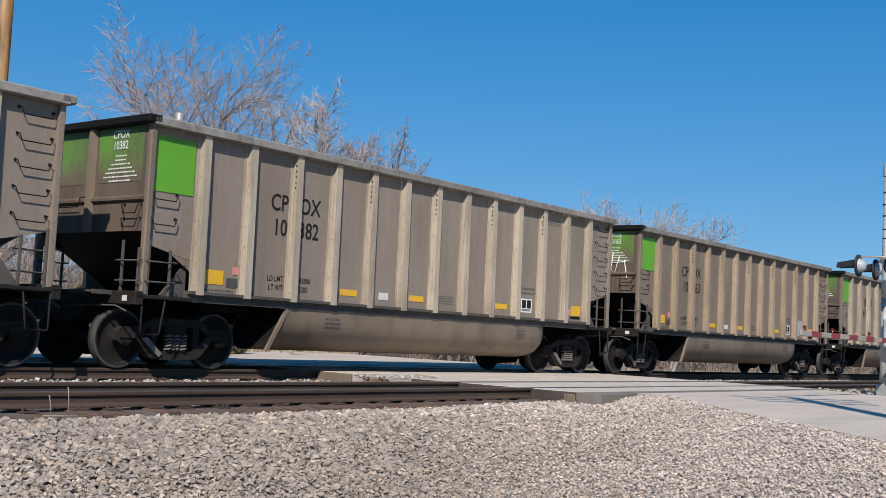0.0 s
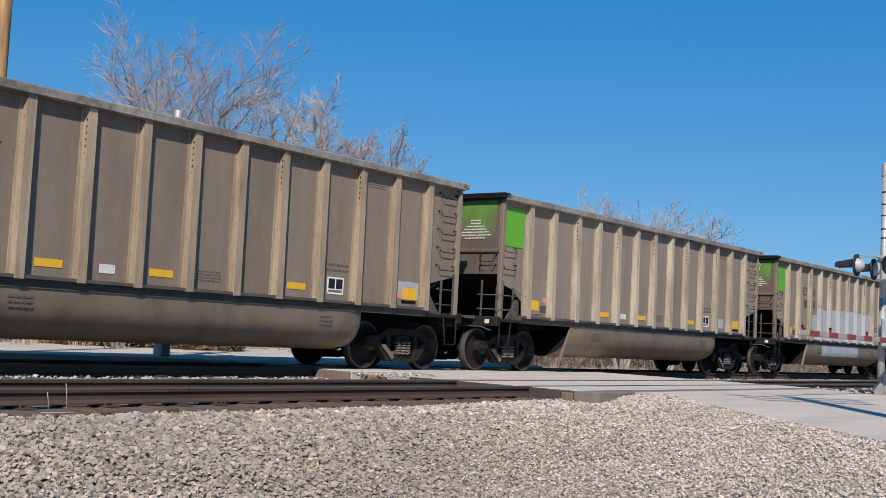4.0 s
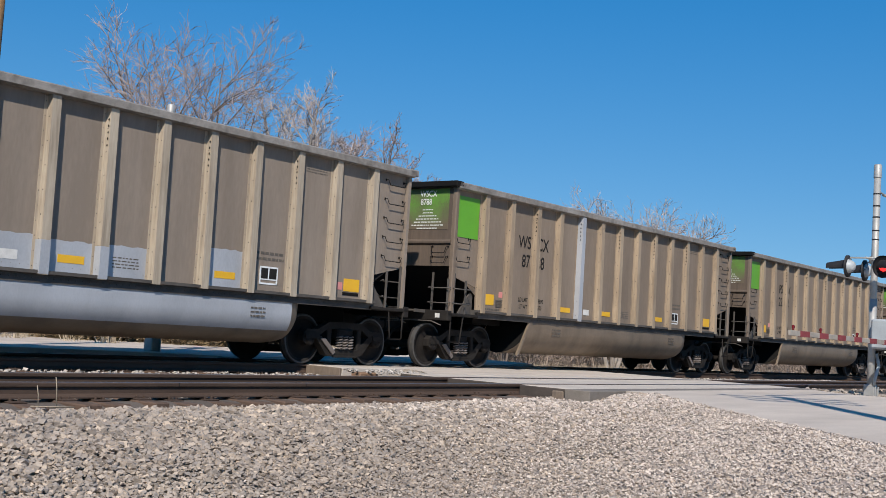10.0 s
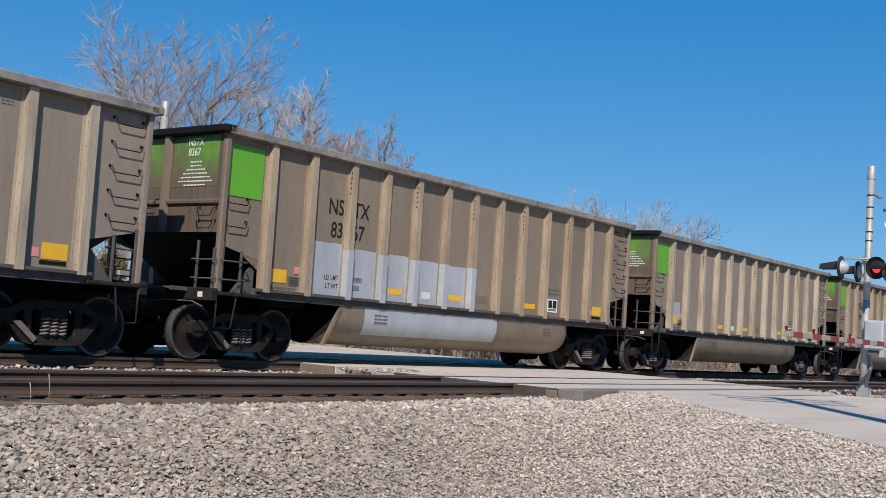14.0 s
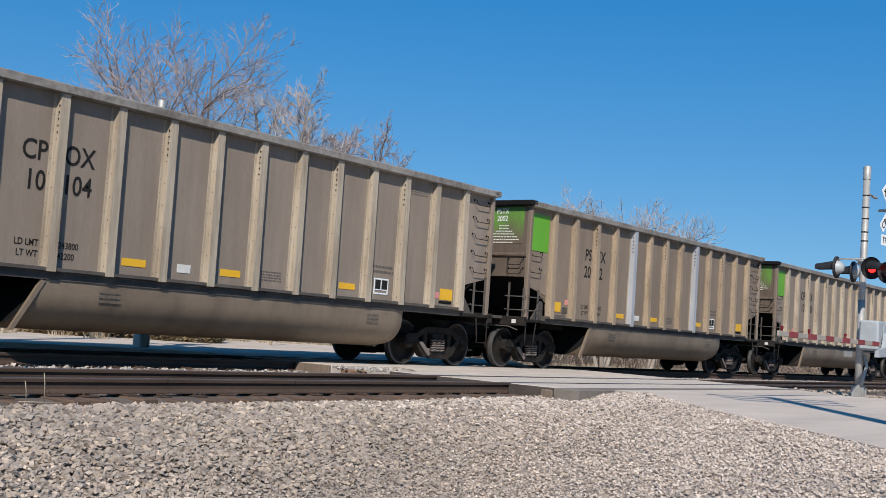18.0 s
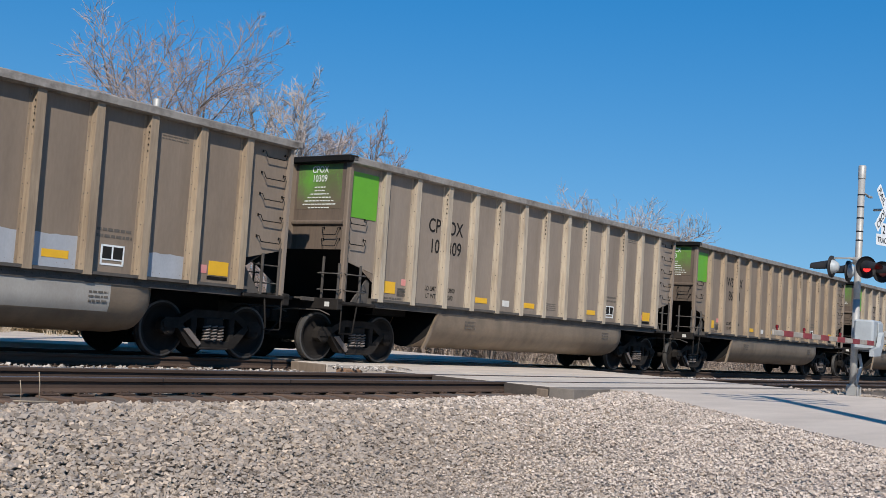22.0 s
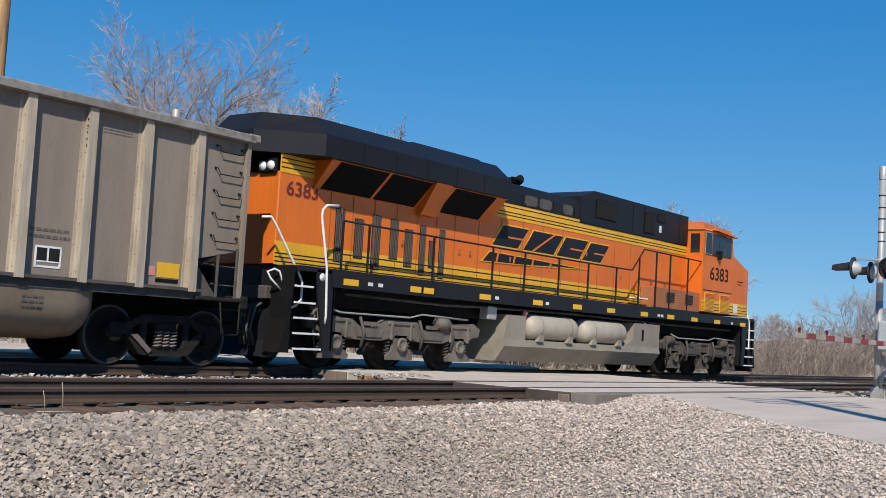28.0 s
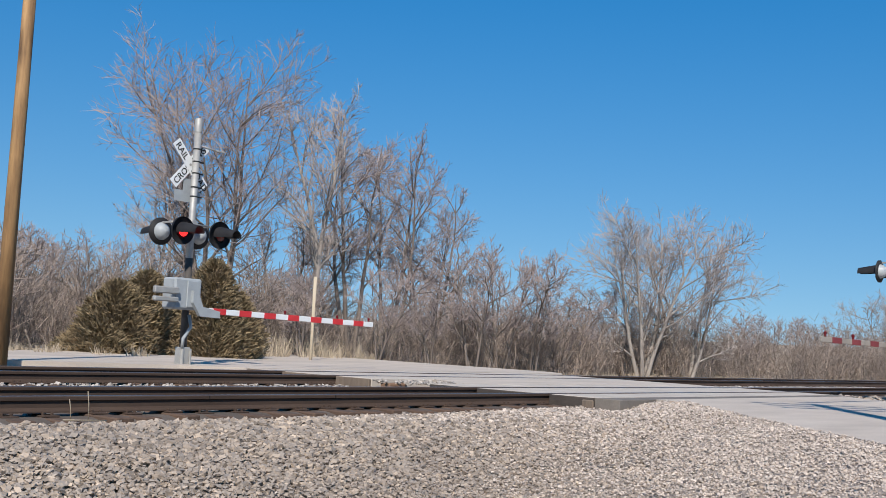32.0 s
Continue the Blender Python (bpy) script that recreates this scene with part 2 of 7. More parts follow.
WHEEL_RUST = mat("rust_shade_dark_plate", (0.018, 0.015, 0.013), (0.009, 0.007, 0.006), 3.0, 0.85, 0.0, 0.2, 50)
TREAD = mat("polished_wheel_tread", (0.1, 0.094, 0.088), (0.05, 0.045, 0.04), 6, 0.55, 0.3, 0.03, 60)
YELLOW = mat("reflective_yellow_sheet", (0.75, 0.42, 0.02), (0.62, 0.33, 0.02), 4, 0.5, 0, 0.03, 80, amount=0.5)
RED_TAG = mat("faded_red_tag", (0.62, 0.2, 0.18), (0.55, 0.3, 0.27), 8, 0.6, 0, 0.03, 80)
PALE_TAG = mat("white_placard", (0.66, 0.64, 0.6), (0.5, 0.48, 0.44), 8, 0.6, 0, 0.03, 80)
INK = mat("black_stencil_paint", (0.012, 0.011, 0.01), (0.024, 0.022, 0.02), 9, 0.75, 0, 0.03, 80)
FAINT = mat("faded_stencil_paint", (0.09, 0.075, 0.06), (0.14, 0.12, 0.1), 9, 0.7, 0, 0.03, 80)
WHITE = mat("white_stencil_paint", (0.7, 0.72, 0.66), (0.55, 0.58, 0.5), 9, 0.6, 0, 0.03, 80)
ORANGE = mat("orange_locomotive_paint", (0.71, 0.158, 0.012), (0.58, 0.125, 0.012), 0.8, 0.42, 0, 0.03, 40, amount=0.6)
ROOF_ORANGE = mat("sunbleached_orange_paint", (0.68, 0.2, 0.06), (0.5, 0.13, 0.04), 2, 0.55, 0, 0.05, 40)
NUMBER_RED = mat("dark_red_number_paint", (0.16, 0.02, 0.014), (0.1, 0.016, 0.012), 4, 0.6, 0, 0.02, 60)
LOCO_BLACK = mat("dark_locomotive_paint", (0.011, 0.011, 0.013), (0.02, 0.019, 0.02), 0.9, 0.45, 0, 0.04, 40)
LOCO_YELLOW = mat("yellow_locomotive_paint", (0.8, 0.42, 0.015), (0.66, 0.33, 0.015), 1.2, 0.45, 0, 0.03, 40, amount=0.6)
LOCO_DUST = mat("dusty_taupe_casting", (0.175, 0.148, 0.118), (0.055, 0.045, 0.036), 2.4, 0.8, 0, 0.2, 40)
LOCO_GRIME = mat("grimy_brown_truck", (0.095, 0.076, 0.06), (0.035, 0.028, 0.022), 2.5, 0.85, 0, 0.2, 40)
TANK_DUST = mat("dusty_taupe_tank", (0.27, 0.235, 0.182), (0.17, 0.145, 0.112), 1.3, 0.7, 0, 0.08, 40)
PALE_DUST = mat("pale_dusty_reservoir", (0.4, 0.35, 0.275), (0.29, 0.25, 0.195), 1.5, 0.55, 0, 0.06, 40)
# the shade inside recesses is put into this near-black colour
PIT_BLACK = mat("unlit_intake_black", (0.004, 0.004, 0.004), (0.007, 0.006, 0.006), 5, 0.9, 0, 0.1, 80)
GRILLE = mat("dark_radiator_grille", (0.024, 0.022, 0.021), (0.014, 0.013, 0.012), 5, 0.6, 0.2, 0.1, 80)
BROWN_BOX = mat("grimy_orange_box", (0.38, 0.13, 0.045), (0.22, 0.085, 0.038), 2, 0.7, 0, 0.08, 40)
RAIL_WHITE = mat("white_handrail_paint", (0.75, 0.74, 0.7), (0.6, 0.58, 0.54), 6, 0.5, 0, 0.02, 80)
RAIL_SIDE = mat("rusted_rail_side", (0.09, 0.06, 0.045), (0.05, 0.034, 0.026), 2.5, 0.8, 0.1, 0.2, 60, (0.3, 1, 1), world_space=True)
RAIL_TOP = mat("polished_rail_head", (0.36, 0.35, 0.34), (0.26, 0.25, 0.24), 2.5, 0.35, 0.85, 0.03, 60, (0.1, 1, 1), world_space=True)
TIE = mat("weathered_creosote_tie", (0.125, 0.076, 0.05), (0.055, 0.036, 0.026), 5, 0.9, 0, 0.4, 60, (3, 0.3, 1))
PLANK = mat("weathered_crossing_timber", (0.2, 0.15, 0.11), (0.11, 0.085, 0.064), 4, 0.85, 0, 0.3, 60, (0.4, 3, 1))
DARK_BOARD = mat("dark_brown_board", (0.07, 0.055, 0.045), (0.035, 0.028, 0.023), 4, 0.9, 0, 0.3, 60, (3, 0.4, 1))
RUST_PLANK = mat("reddish_brown_timber", (0.26, 0.155, 0.095), (0.14, 0.085, 0.052), 4, 0.85, 0, 0.3, 60, (0.4, 3, 1))
PATCH_ASPHALT = mat("worn_asphalt_patch", (0.2, 0.172, 0.145), (0.11, 0.095, 0.08), 2.0, 0.95, 0, 0.5, 45, world_space=True)
CONCRETE = mat("pale_crossing_concrete", (0.54, 0.47, 0.395), (0.4, 0.345, 0.29), 1.6, 0.9, 0, 0.2, 40, world_space=True)
ROADMAT = mat("dusty_chip_seal_road", (0.57, 0.485, 0.4), (0.38, 0.32, 0.265), 0.9, 0.92, 0, 0.3, 70, (0.35, 1.3, 1), world_space=True)
GRAVEL = mat("crushed_stone_bed", (0.13, 0.102, 0.08), (0.07, 0.055, 0.043), 1.3, 0.95, 0, 0.6, 45, world_space=True)
STONE = mat("crushed_ballast_stone", (0.415, 0.328, 0.248), (0.24, 0.192, 0.153), 0.5, 0.9, 0, 0.3, 90, world_space=True, spread=0.6, third=(0.295, 0.252, 0.215))
FINES = mat("pale_crushed_fines", (0.56, 0.47, 0.396), (0.42, 0.352, 0.298), 0.6, 0.9, 0, 0.3, 90, world_space=True, spread=0.26)
FINE_BED = mat("packed_pale_fines", (0.34, 0.28, 0.232), (0.2, 0.165, 0.138), 1.4, 0.95, 0, 0.8, 60, world_space=True, amount=0.9)
PALE_STONE = mat("pale_ballast_stone", (0.42, 0.375, 0.33), (0.3, 0.265, 0.235), 1.1, 0.9, 0, 0.3, 90, world_space=True, spread=0.4)
GALV = mat("galvanised_steel", (0.4, 0.39, 0.365), (0.3, 0.29, 0.27), 5, 0.55, 0.3, 0.05, 60)
LIGHT_GREY = mat("pale_grey_enamel", (0.37, 0.395, 0.405), (0.27, 0.285, 0.29), 3, 0.55, 0.05, 0.05, 60)
SIGNAL_BLACK = mat("matt_black_signal_paint", (0.018, 0.018, 0.02), (0.035, 0.033, 0.033), 4, 0.6, 0, 0.05, 60)
SIGN_WHITE = mat("white_sign_sheeting", (0.76, 0.77, 0.76), (0.66, 0.67, 0.66), 4, 0.5, 0, 0.02, 60)
GATE_WHITE = mat("dirty_gate_sheeting", (0.34, 0.3, 0.25), (0.23, 0.2, 0.165), 5, 0.7, 0, 0.03, 60)
GATE_RED = mat("faded_gate_stripe", (0.24, 0.032, 0.034), (0.15, 0.026, 0.026), 5, 0.7, 0, 0.03, 60)
SIGNAL_RED = mat("red_reflective_stripe", (0.6, 0.03, 0.035), (0.48, 0.03, 0.03), 4, 0.5, 0, 0.02, 60)
LENS_DARK = mat("unlit_red_lens", (0.16, 0.012, 0.014), (0.1, 0.01, 0.01), 9, 0.2, 0, 0.02, 60)
LENS_LIT = glow("lit_red_lens", (0.95, 0.03, 0.03), 1.6)
POLE_WOOD = mat("weathered_pole_wood", (0.42, 0.245, 0.105), (0.19, 0.1, 0.045), 1.6, 0.85, 0, 0.3, 40, (3, 3, 0.15))
RAW_WOOD = mat("pale_raw_wood", (0.58, 0.49, 0.36), (0.42, 0.34, 0.24), 2.0, 0.85, 0, 0.2, 40, (3, 3, 0.2))
BARK = mat("grey_brown_bark", (0.21, 0.172, 0.146), (0.1, 0.08, 0.068), 2.0, 0.95, 0, 0.4, 30, (1, 1, 0.4))
PALE_BARK = mat("pale_cottonwood_bark", (0.37, 0.328, 0.288), (0.18, 0.153, 0.134), 2.0, 0.95, 0, 0.4, 30, (1, 1, 0.4))
TWIG = mat("reddish_grey_twigs", (0.385, 0.315, 0.288), (0.26, 0.208, 0.19), 1.0, 0.95, 0, 0, 20)
PALE_TWIG = mat("pale_grey_twigs", (0.43, 0.375, 0.342), (0.29, 0.25, 0.226), 1.0, 0.95, 0, 0, 20)
BRUSH = mat("dead_brush_stems", (0.31, 0.247, 0.203), (0.17, 0.133, 0.11), 0.6, 0.95, 0, 0, 20, world_space=True, spread=0.6)
CEDAR = mat("winter_cedar_needles", (0.19, 0.145, 0.078), (0.27, 0.195, 0.115), 1.2, 0.95, 0, 0, 20, spread=0.5)
STRAW = mat("dry_straw_grass", (0.36, 0.295, 0.215), (0.27, 0.22, 0.16), 0.5, 0.95, 0, 0, 20, world_space=True, spread=0.35)
SOIL = mat("dry_grass_ground", (0.33, 0.26, 0.18), (0.24, 0.185, 0.125), 0.25, 0.95, 0, 0.5, 8, world_space=True)


def soot_from_below(m, z0, z1, soot):
    """Road soot that thins out upwards over a painted square."""
    nt = m.node_tree
    co = nt.nodes.new("ShaderNodeTexCoord")
    sep = nt.nodes.new("ShaderNodeSeparateXYZ")
    nz = nt.nodes.new("ShaderNodeTexNoise")
    nz.inputs["Scale"].default_value, nz.inputs["Detail"].default_value = 2.5, 5
    add = nt.nodes.new("ShaderNodeMath")
    add.operation = "MULTIPLY_ADD"
    add.inputs[1].default_value = 0.35
    rng = nt.nodes.new("ShaderNodeMapRange")
    rng.inputs["From Min"].default_value, rng.inputs["From Max"].default_value = z0 + 0.17, z1 + 0.17
    rng.inputs["To Min"].default_value, rng.inputs["To Max"].default_value = 0.95, 0.0
    mix = nt.nodes.new("ShaderNodeMix")
    mix.data_type = "RGBA"
    mix.inputs["B"].default_value = (*soot, 1)
    bsdf = nt.nodes["Principled BSDF"]
    src = bsdf.inputs["Base Color"].links[0].from_socket
    L = nt.links.new
    L(co.outputs["Object"], sep.inputs[0])
    L(co.outputs["Object"], nz.inputs["Vector"])
    L(nz.outputs["Fac"], add.inputs[0])
    L(sep.outputs["Z"], add.inputs[2])
    L(add.outputs[0], rng.inputs["Value"])
    L(rng.outputs[0], mix.inputs["Factor"])
    L(src, mix.inputs["A"])
    L(mix.outputs["Result"], bsdf.inputs["Base Color"])


def streaks(m, tone, density=0.5, width=5.0, length=0.16):
    """Thin run-down streaks of dirt over a sheet, and broad blotches that carry them."""
    nt = m.node_tree
    bsdf = nt.nodes["Principled BSDF"]
    src = bsdf.inputs["Base Color"].links[0].from_socket
    co = nt.nodes.new("ShaderNodeTexCoord")
    info = nt.nodes.new("ShaderNodeObjectInfo")
    far = nt.nodes.new("ShaderNodeVectorMath")
    far.operation = "MULTIPLY_ADD"
    far.inputs[1].default_value = (37.0, 11.0, 23.0)
    fields = []
    for sc, det in (((width, width, length), 4.0), ((0.7, 0.7, 0.35), 3.0)):
        mp = nt.nodes.new("ShaderNodeMapping")
        mp.inputs["Scale"].default_value = sc
        nz = nt.nodes.new("ShaderNodeTexNoise")
        nz.inputs["Scale"].default_value, nz.inputs["Detail"].default_value = 2.2, det
        nt.links.new(far.outputs[0], mp.inputs["Vector"])
        nt.links.new(mp.outputs[0], nz.inputs["Vector"])
        fields.append(nz)
    nt.links.new(info.outputs["Random"], far.inputs[0])
    nt.links.new(co.outputs["Object"], far.inputs[2])
    mul = nt.nodes.new("ShaderNodeMath")
    mul.operation = "MULTIPLY"
    rng = nt.nodes.new("ShaderNodeMapRange")
    rng.inputs["From Min"].default_value, rng.inputs["From Max"].default_value = 0.18, 0.42
    rng.inputs["To Max"].default_value = density
    mix = nt.nodes.new("ShaderNodeMix")
    mix.data_type = "RGBA"
    mix.inputs["B"].default_value = (*tone, 1)
    nt.links.new(fields[0].outputs["Fac"], mul.inputs[0])
    nt.links.new(fields[1].outputs["Fac"], mul.inputs[1])
    nt.links.new(mul.outputs[0], rng.inputs["Value"])
    nt.links.new(rng.outputs[0], mix.inputs["Factor"])
    nt.links.new(src, mix.inputs["A"])
    nt.links.new(mix.outputs["Result"], bsdf.inputs["Base Color"])


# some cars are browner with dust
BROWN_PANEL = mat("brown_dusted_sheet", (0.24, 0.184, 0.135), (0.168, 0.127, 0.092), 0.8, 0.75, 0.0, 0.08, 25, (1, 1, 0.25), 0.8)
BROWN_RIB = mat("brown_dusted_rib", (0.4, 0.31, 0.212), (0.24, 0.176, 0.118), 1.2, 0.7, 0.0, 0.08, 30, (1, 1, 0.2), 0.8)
for m in (PANEL, BROWN_PANEL):
    streaks(m, (0.12, 0.09, 0.066), 0.3, 2.6, 0.14)
for m in (RIB, BROWN_RIB):
    streaks(m, (0.16, 0.115, 0.075), 0.6, 9.0, 0.5)
streaks(POLE_WOOD, (0.07, 0.036, 0.017), 0.85, 4.0, 0.45)
streaks(TUB, (0.09, 0.064, 0.044), 0.5, 1.6, 0.8)
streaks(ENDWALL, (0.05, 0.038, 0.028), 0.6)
streaks(CHORD, (0.09, 0.075, 0.06), 0.7, 4.0, 4.0)
for m in (ORANGE, LOCO_YELLOW):
    streaks(m, (0.34, 0.105, 0.02), 0.28, 7.0, 0.5)
soot_from_below(GREEN_WORN, 3.08, 3.6, (0.125, 0.091, 0.066))
GLASS = mat("dark_cab_glass", (0.02, 0.024, 0.026), (0.015, 0.017, 0.02), 2, 0.08, 0, 0, 60, rough_var=0.03)
for m in (LOCO_BLACK, STEEL_BLACK, TRUCK_STEEL, SIGNAL_BLACK, PIT_BLACK, INK, WHEEL_STEEL, WHEEL_RUST, RAIL_SIDE, GRILLE):
    m.node_tree.nodes["Principled BSDF"].inputs["Specular IOR Level"].default_value = 0.2


# ---- ground ----
def ease(a, b, x):
    t = np.clip((x - a) / (b - a), 0, 1)
    return t * t * (3 - 2 * t)


def road_left(y):
    """The road's edge by the gravel lot, where it widens towards the lot."""
    return 17.0 - 1.08 * (8.76 - np.clip(y, 0.8, 8.76)) - 1.3 * ease(8.85, 9.4, y)


def height(x, y):
    """The ground's height: track bed, shoulder, lot and the ramp up to the road."""
    bed = -0.205
    lot = -0.74 + 0.05 * np.sin(x * 0.7) * np.sin(y * 0.9)
    toe = -0.275
    z = lot + (toe - lot) * ease(6.4, 9.6, y) + (bed - toe) * ease(9.85, 10.2, y)
    d = road_left(y) - x
    near = (1 - ease(0.0, 5.2, d)) * (1 - 0.75 * ease(8.4, 9.5, y) * (1 - ease(15.4, 16.6, x)))
    z = z + (-0.03 - 0.08 * ease(8.2, 9.2, y) - z) * np.where(y < 10.3, near, 0)
    z = np.where((x > ROAD_R - 2.2) & (y < 9.7), -0.06 + (-0.35 + 0.06) * ease(0.4, 5, x - ROAD_R), z)
    far = -0.12 - 0.25 * ease(24, 40, y) - 0.5 * ease(19, 23, y) * ease(29, 36, x)
    z = np.where(y > 18.2, bed + (far - bed) * ease(18.2, 19.5, y), z)
    z = np.where((x > road_left(y) + 0.02) & (x < ROAD_R + 0.3), np.minimum(z, -0.06), z)
    z = z + 5.5 * ease(90, 260, np.hypot(x, y)) * ease(10, 60, y)
    return z


def steps(*pieces):
    out = []
    for a, b, n in pieces:
        out += list(np.linspace(a, b, n, endpoint=False))
    return np.array(out + [pieces[-1][1]])


gx = steps((-2500, -100, 8), (-100, -10, 12), (-10, 0, 20), (0, 20, 100), (20, 40, 50), (40, 120, 30), (120, 2500, 12))
gy = steps((-2500, -60, 8), (-60, 0, 12), (0, 10, 60), (10, 25, 60), (25, 80, 24), (80, 3000, 12))
GX, GY = np.meshgrid(gx, gy)
GZ = height(GX, GY)


def unevenness(x, y):
    """Shallow dips and heaps of the loose stone."""
    f = np.array([noise.noise(Vector((a * 0.8, b * 0.8, 0))) for a, b in zip(np.ravel(x), np.ravel(y))]).reshape(np.shape(x))
    return f * np.where((y < 9.4) & (x < road_left(y) - 0.4), 0.05, 0.01)


GZ = GZ + unevenness(GX, GY)
nx, ny = len(gx), len(gy)
gv = np.stack([GX.ravel(), GY.ravel(), GZ.ravel()], 1)
gi = (np.arange(ny - 1)[:, None] * nx + np.arange(nx - 1)[None, :]).ravel()
gt = np.concatenate([np.stack([gi, gi + 1, gi + nx + 1], 1), np.stack([gi, gi + nx + 1, gi + nx], 1)])
ground_mesh = quick_mesh("ground", gv, gt, GRAVEL)
ground_mesh.materials.append(SOIL)
ground_mesh.materials.append(FINE_BED)
cx, cy = gv[gt][:, :, 0].mean(1), gv[gt][:, :, 1].mean(1)
packed = (cy < 9.5) & ((road_left(cy) - cx < 6.5) | (cy < 6.0))
ground_mesh.polygons.foreach_set("material_index", np.where(cy > 19.0, 1, np.where(packed, 2, 0)).astype(np.int32))
tagged(new("ground", ground_mesh), "crushed stone lot and dry grass round the crossing", "ground", kind="structure")

# the road, a slab a few centimetres thick, widening into the lot
road = Build()
ys = list(np.linspace(-60, 0, 6)) + list(np.linspace(1, 9.0, 14))
edge = [(float(road_left(np.array(y))) + 0.05 * math.sin(y * 2.3), y) for y in ys]
right_edge = [(ROAD_R - 1.7 * float(ease(10.0, 7.6, np.array(y))) + 2.5 * float(ease(5.0, -8.0, np.array(y))) + 0.06 * math.sin(y * 3), y) for y in ys]
road.prism(right_edge + edge[::-1], -0.3, -0.004, "z")
road.prism([(ROAD_L + 0.7, 12.9), (ROAD_R, 12.9), (ROAD_R, 14.36), (ROAD_L + 1.8, 14.36), (ROAD_L + 1.5, 13.7)], -0.3, -0.004, "z")
road.prism([(ROAD_L, 17.95), (ROAD_R + 1.5, 17.95), (ROAD_R + 2.5, 19), (ROAD_R + 2.0, 60), (ROAD_L + 1.5, 60), (ROAD_L + 0.8, 26), (9, 23.6), (-60, 23.2), (-60, 20.3), (9, 19.9), (ROAD_L - 1.2, 18.6)], -0.3, -0.005, "z")
tagged(part("road", road, ROADMAT), "pale dusty chip-sealed road over the tracks", "road", kind="structure")


# ---- tracks ----
def rail_profile():
    half = [(0.07, -0.168), (0.07, -0.155), (0.022, -0.135), (0.009, -0.12), (0.009, -0.055), (0.0345, -0.043), (0.0365, -0.012), (0.029, -0.002), (0.018, 0.0)]
    return half + [(-a, b) for a, b in half[::-1]]


def track(name, y0, label):
    t = thing(name, label, "railway track", kind="structure")
    for s in (-1, 1):
        b = Build()
        prof = [(y0 + s * GAUGE + a, z) for a, z in rail_profile()]
        b.prism(prof, -620.0, EOF_TRACK, "x")
        r = part("rail", b, RAIL_SIDE, t, "rust-brown steel rail")
        hb = Build()
        hb.prism([(y0 + s * GAUGE - 0.026, -0.001), (y0 + s * GAUGE + 0.026, -0.001), (y0 + s * GAUGE + 0.018, 0.003), (y0 + s * GAUGE - 0.018, 0.003)], -620.0, EOF_TRACK, "x")
        part("running_band", hb, RAIL_TOP, r, "polished strip on the rail head")
    tie_mesh = Build().box(-0.115, 0.115, -1.3, 1.3, -0.36, -0.178, 0.015).mesh("crosstie", TIE)
    plate = Build()
    for s in (-1, 1):
        plate.box(-0.09, 0.09, s * GAUGE - 0.18, s * GAUGE + 0.18, -0.18, -0.163, 0.004)
        for q in (-1, 1):
            for w in (-0.05, 0.05):
                plate.box(w - 0.012, w + 0.012, s * GAUGE + q * 0.088 - 0.014, s * GAUGE + q * 0.088 + 0.014, -0.17, -0.135, 0.004)
    plate_mesh = plate.mesh("tie_plate", RAIL_SIDE)
    rng = random.Random(y0)
    n = 0
    x = 2.0
    while x < 80 and n < 110:
        if not (ROAD_L + 0.15 < x < ROAD_R - 0.1):
            m = pose(x + rng.uniform(-0.03, 0.03), y0 + rng.uniform(-0.1, 0.1), rng.uniform(-0.03, 0.004), rng.uniform(-0.4, 0.4), 0, rng.uniform(-2.5, 2.5))
            o = part("crosstie", tie_mesh, None, t, m=m)
            part("tie_plate", plate_mesh, None, o, m=pose(0, y0 - m.translation.y, 0.004))
            n += 1
        x += 0.5
    return t


near_track = track("track_1", NEAR_TRACK, "railway track with rusty rails on wooden crossties")
far_track = track("track_2", FAR_TRACK, "railway track that carries the coal train")
# rail joints on the near rail
for jx in (5.35, 8.6, 10.7):
    part("rail_joint", Build().box(jx - 0.006, jx + 0.006, NEAR_TRACK - GAUGE - 0.0385, NEAR_TRACK - GAUGE - 0.03, -0.045, -0.004), INK, near_track)


def crossing(y0, name):
    t = thing(name, "pale concrete crossing panels between and beside the rails", "crossing panels", kind="structure")
    rng = random.Random(7)
    n = 5
    w = (ROAD_R - ROAD_L) / n
    strips = ((-0.665, 0.665), (0.84, 1.72), (-1.72, -0.84))
    for a, c in strips:
        # added board, darkens the pale end faces of the panels
        part("end_board", Build().box(ROAD_L - 0.06, ROAD_L + 0.004, y0 + a, y0 + c, -0.26, -0.012, 0.012), DARK_BOARD if y0 < 14 else PLANK, t, "added dark board that covers the panel ends")
        me = Build().box(-w / 2 + 0.008, w / 2 - 0.008, a, c, -0.22, -0.004, 0.012).mesh("panel", CONCRETE)
        for i in range(n):
            part("panel", me, None, t, m=pose(ROAD_L + w * (i + 0.5), y0, rng.uniform(-0.006, 0.001), rng.uniform(-0.15, 0.15), rng.uniform(-0.1, 0.1), 0))
    return t


crossing(NEAR_TRACK, "crossing_1")
crossing(FAR_TRACK, "crossing_2")
tagged(part("apron", Build().box(ROAD_L - 0.1, ROAD_R, 9.0, 9.46, -0.3, -0.006, 0.01), PATCH_ASPHALT), "worn grey asphalt strip before the crossing panels", "road strip", kind="structure")
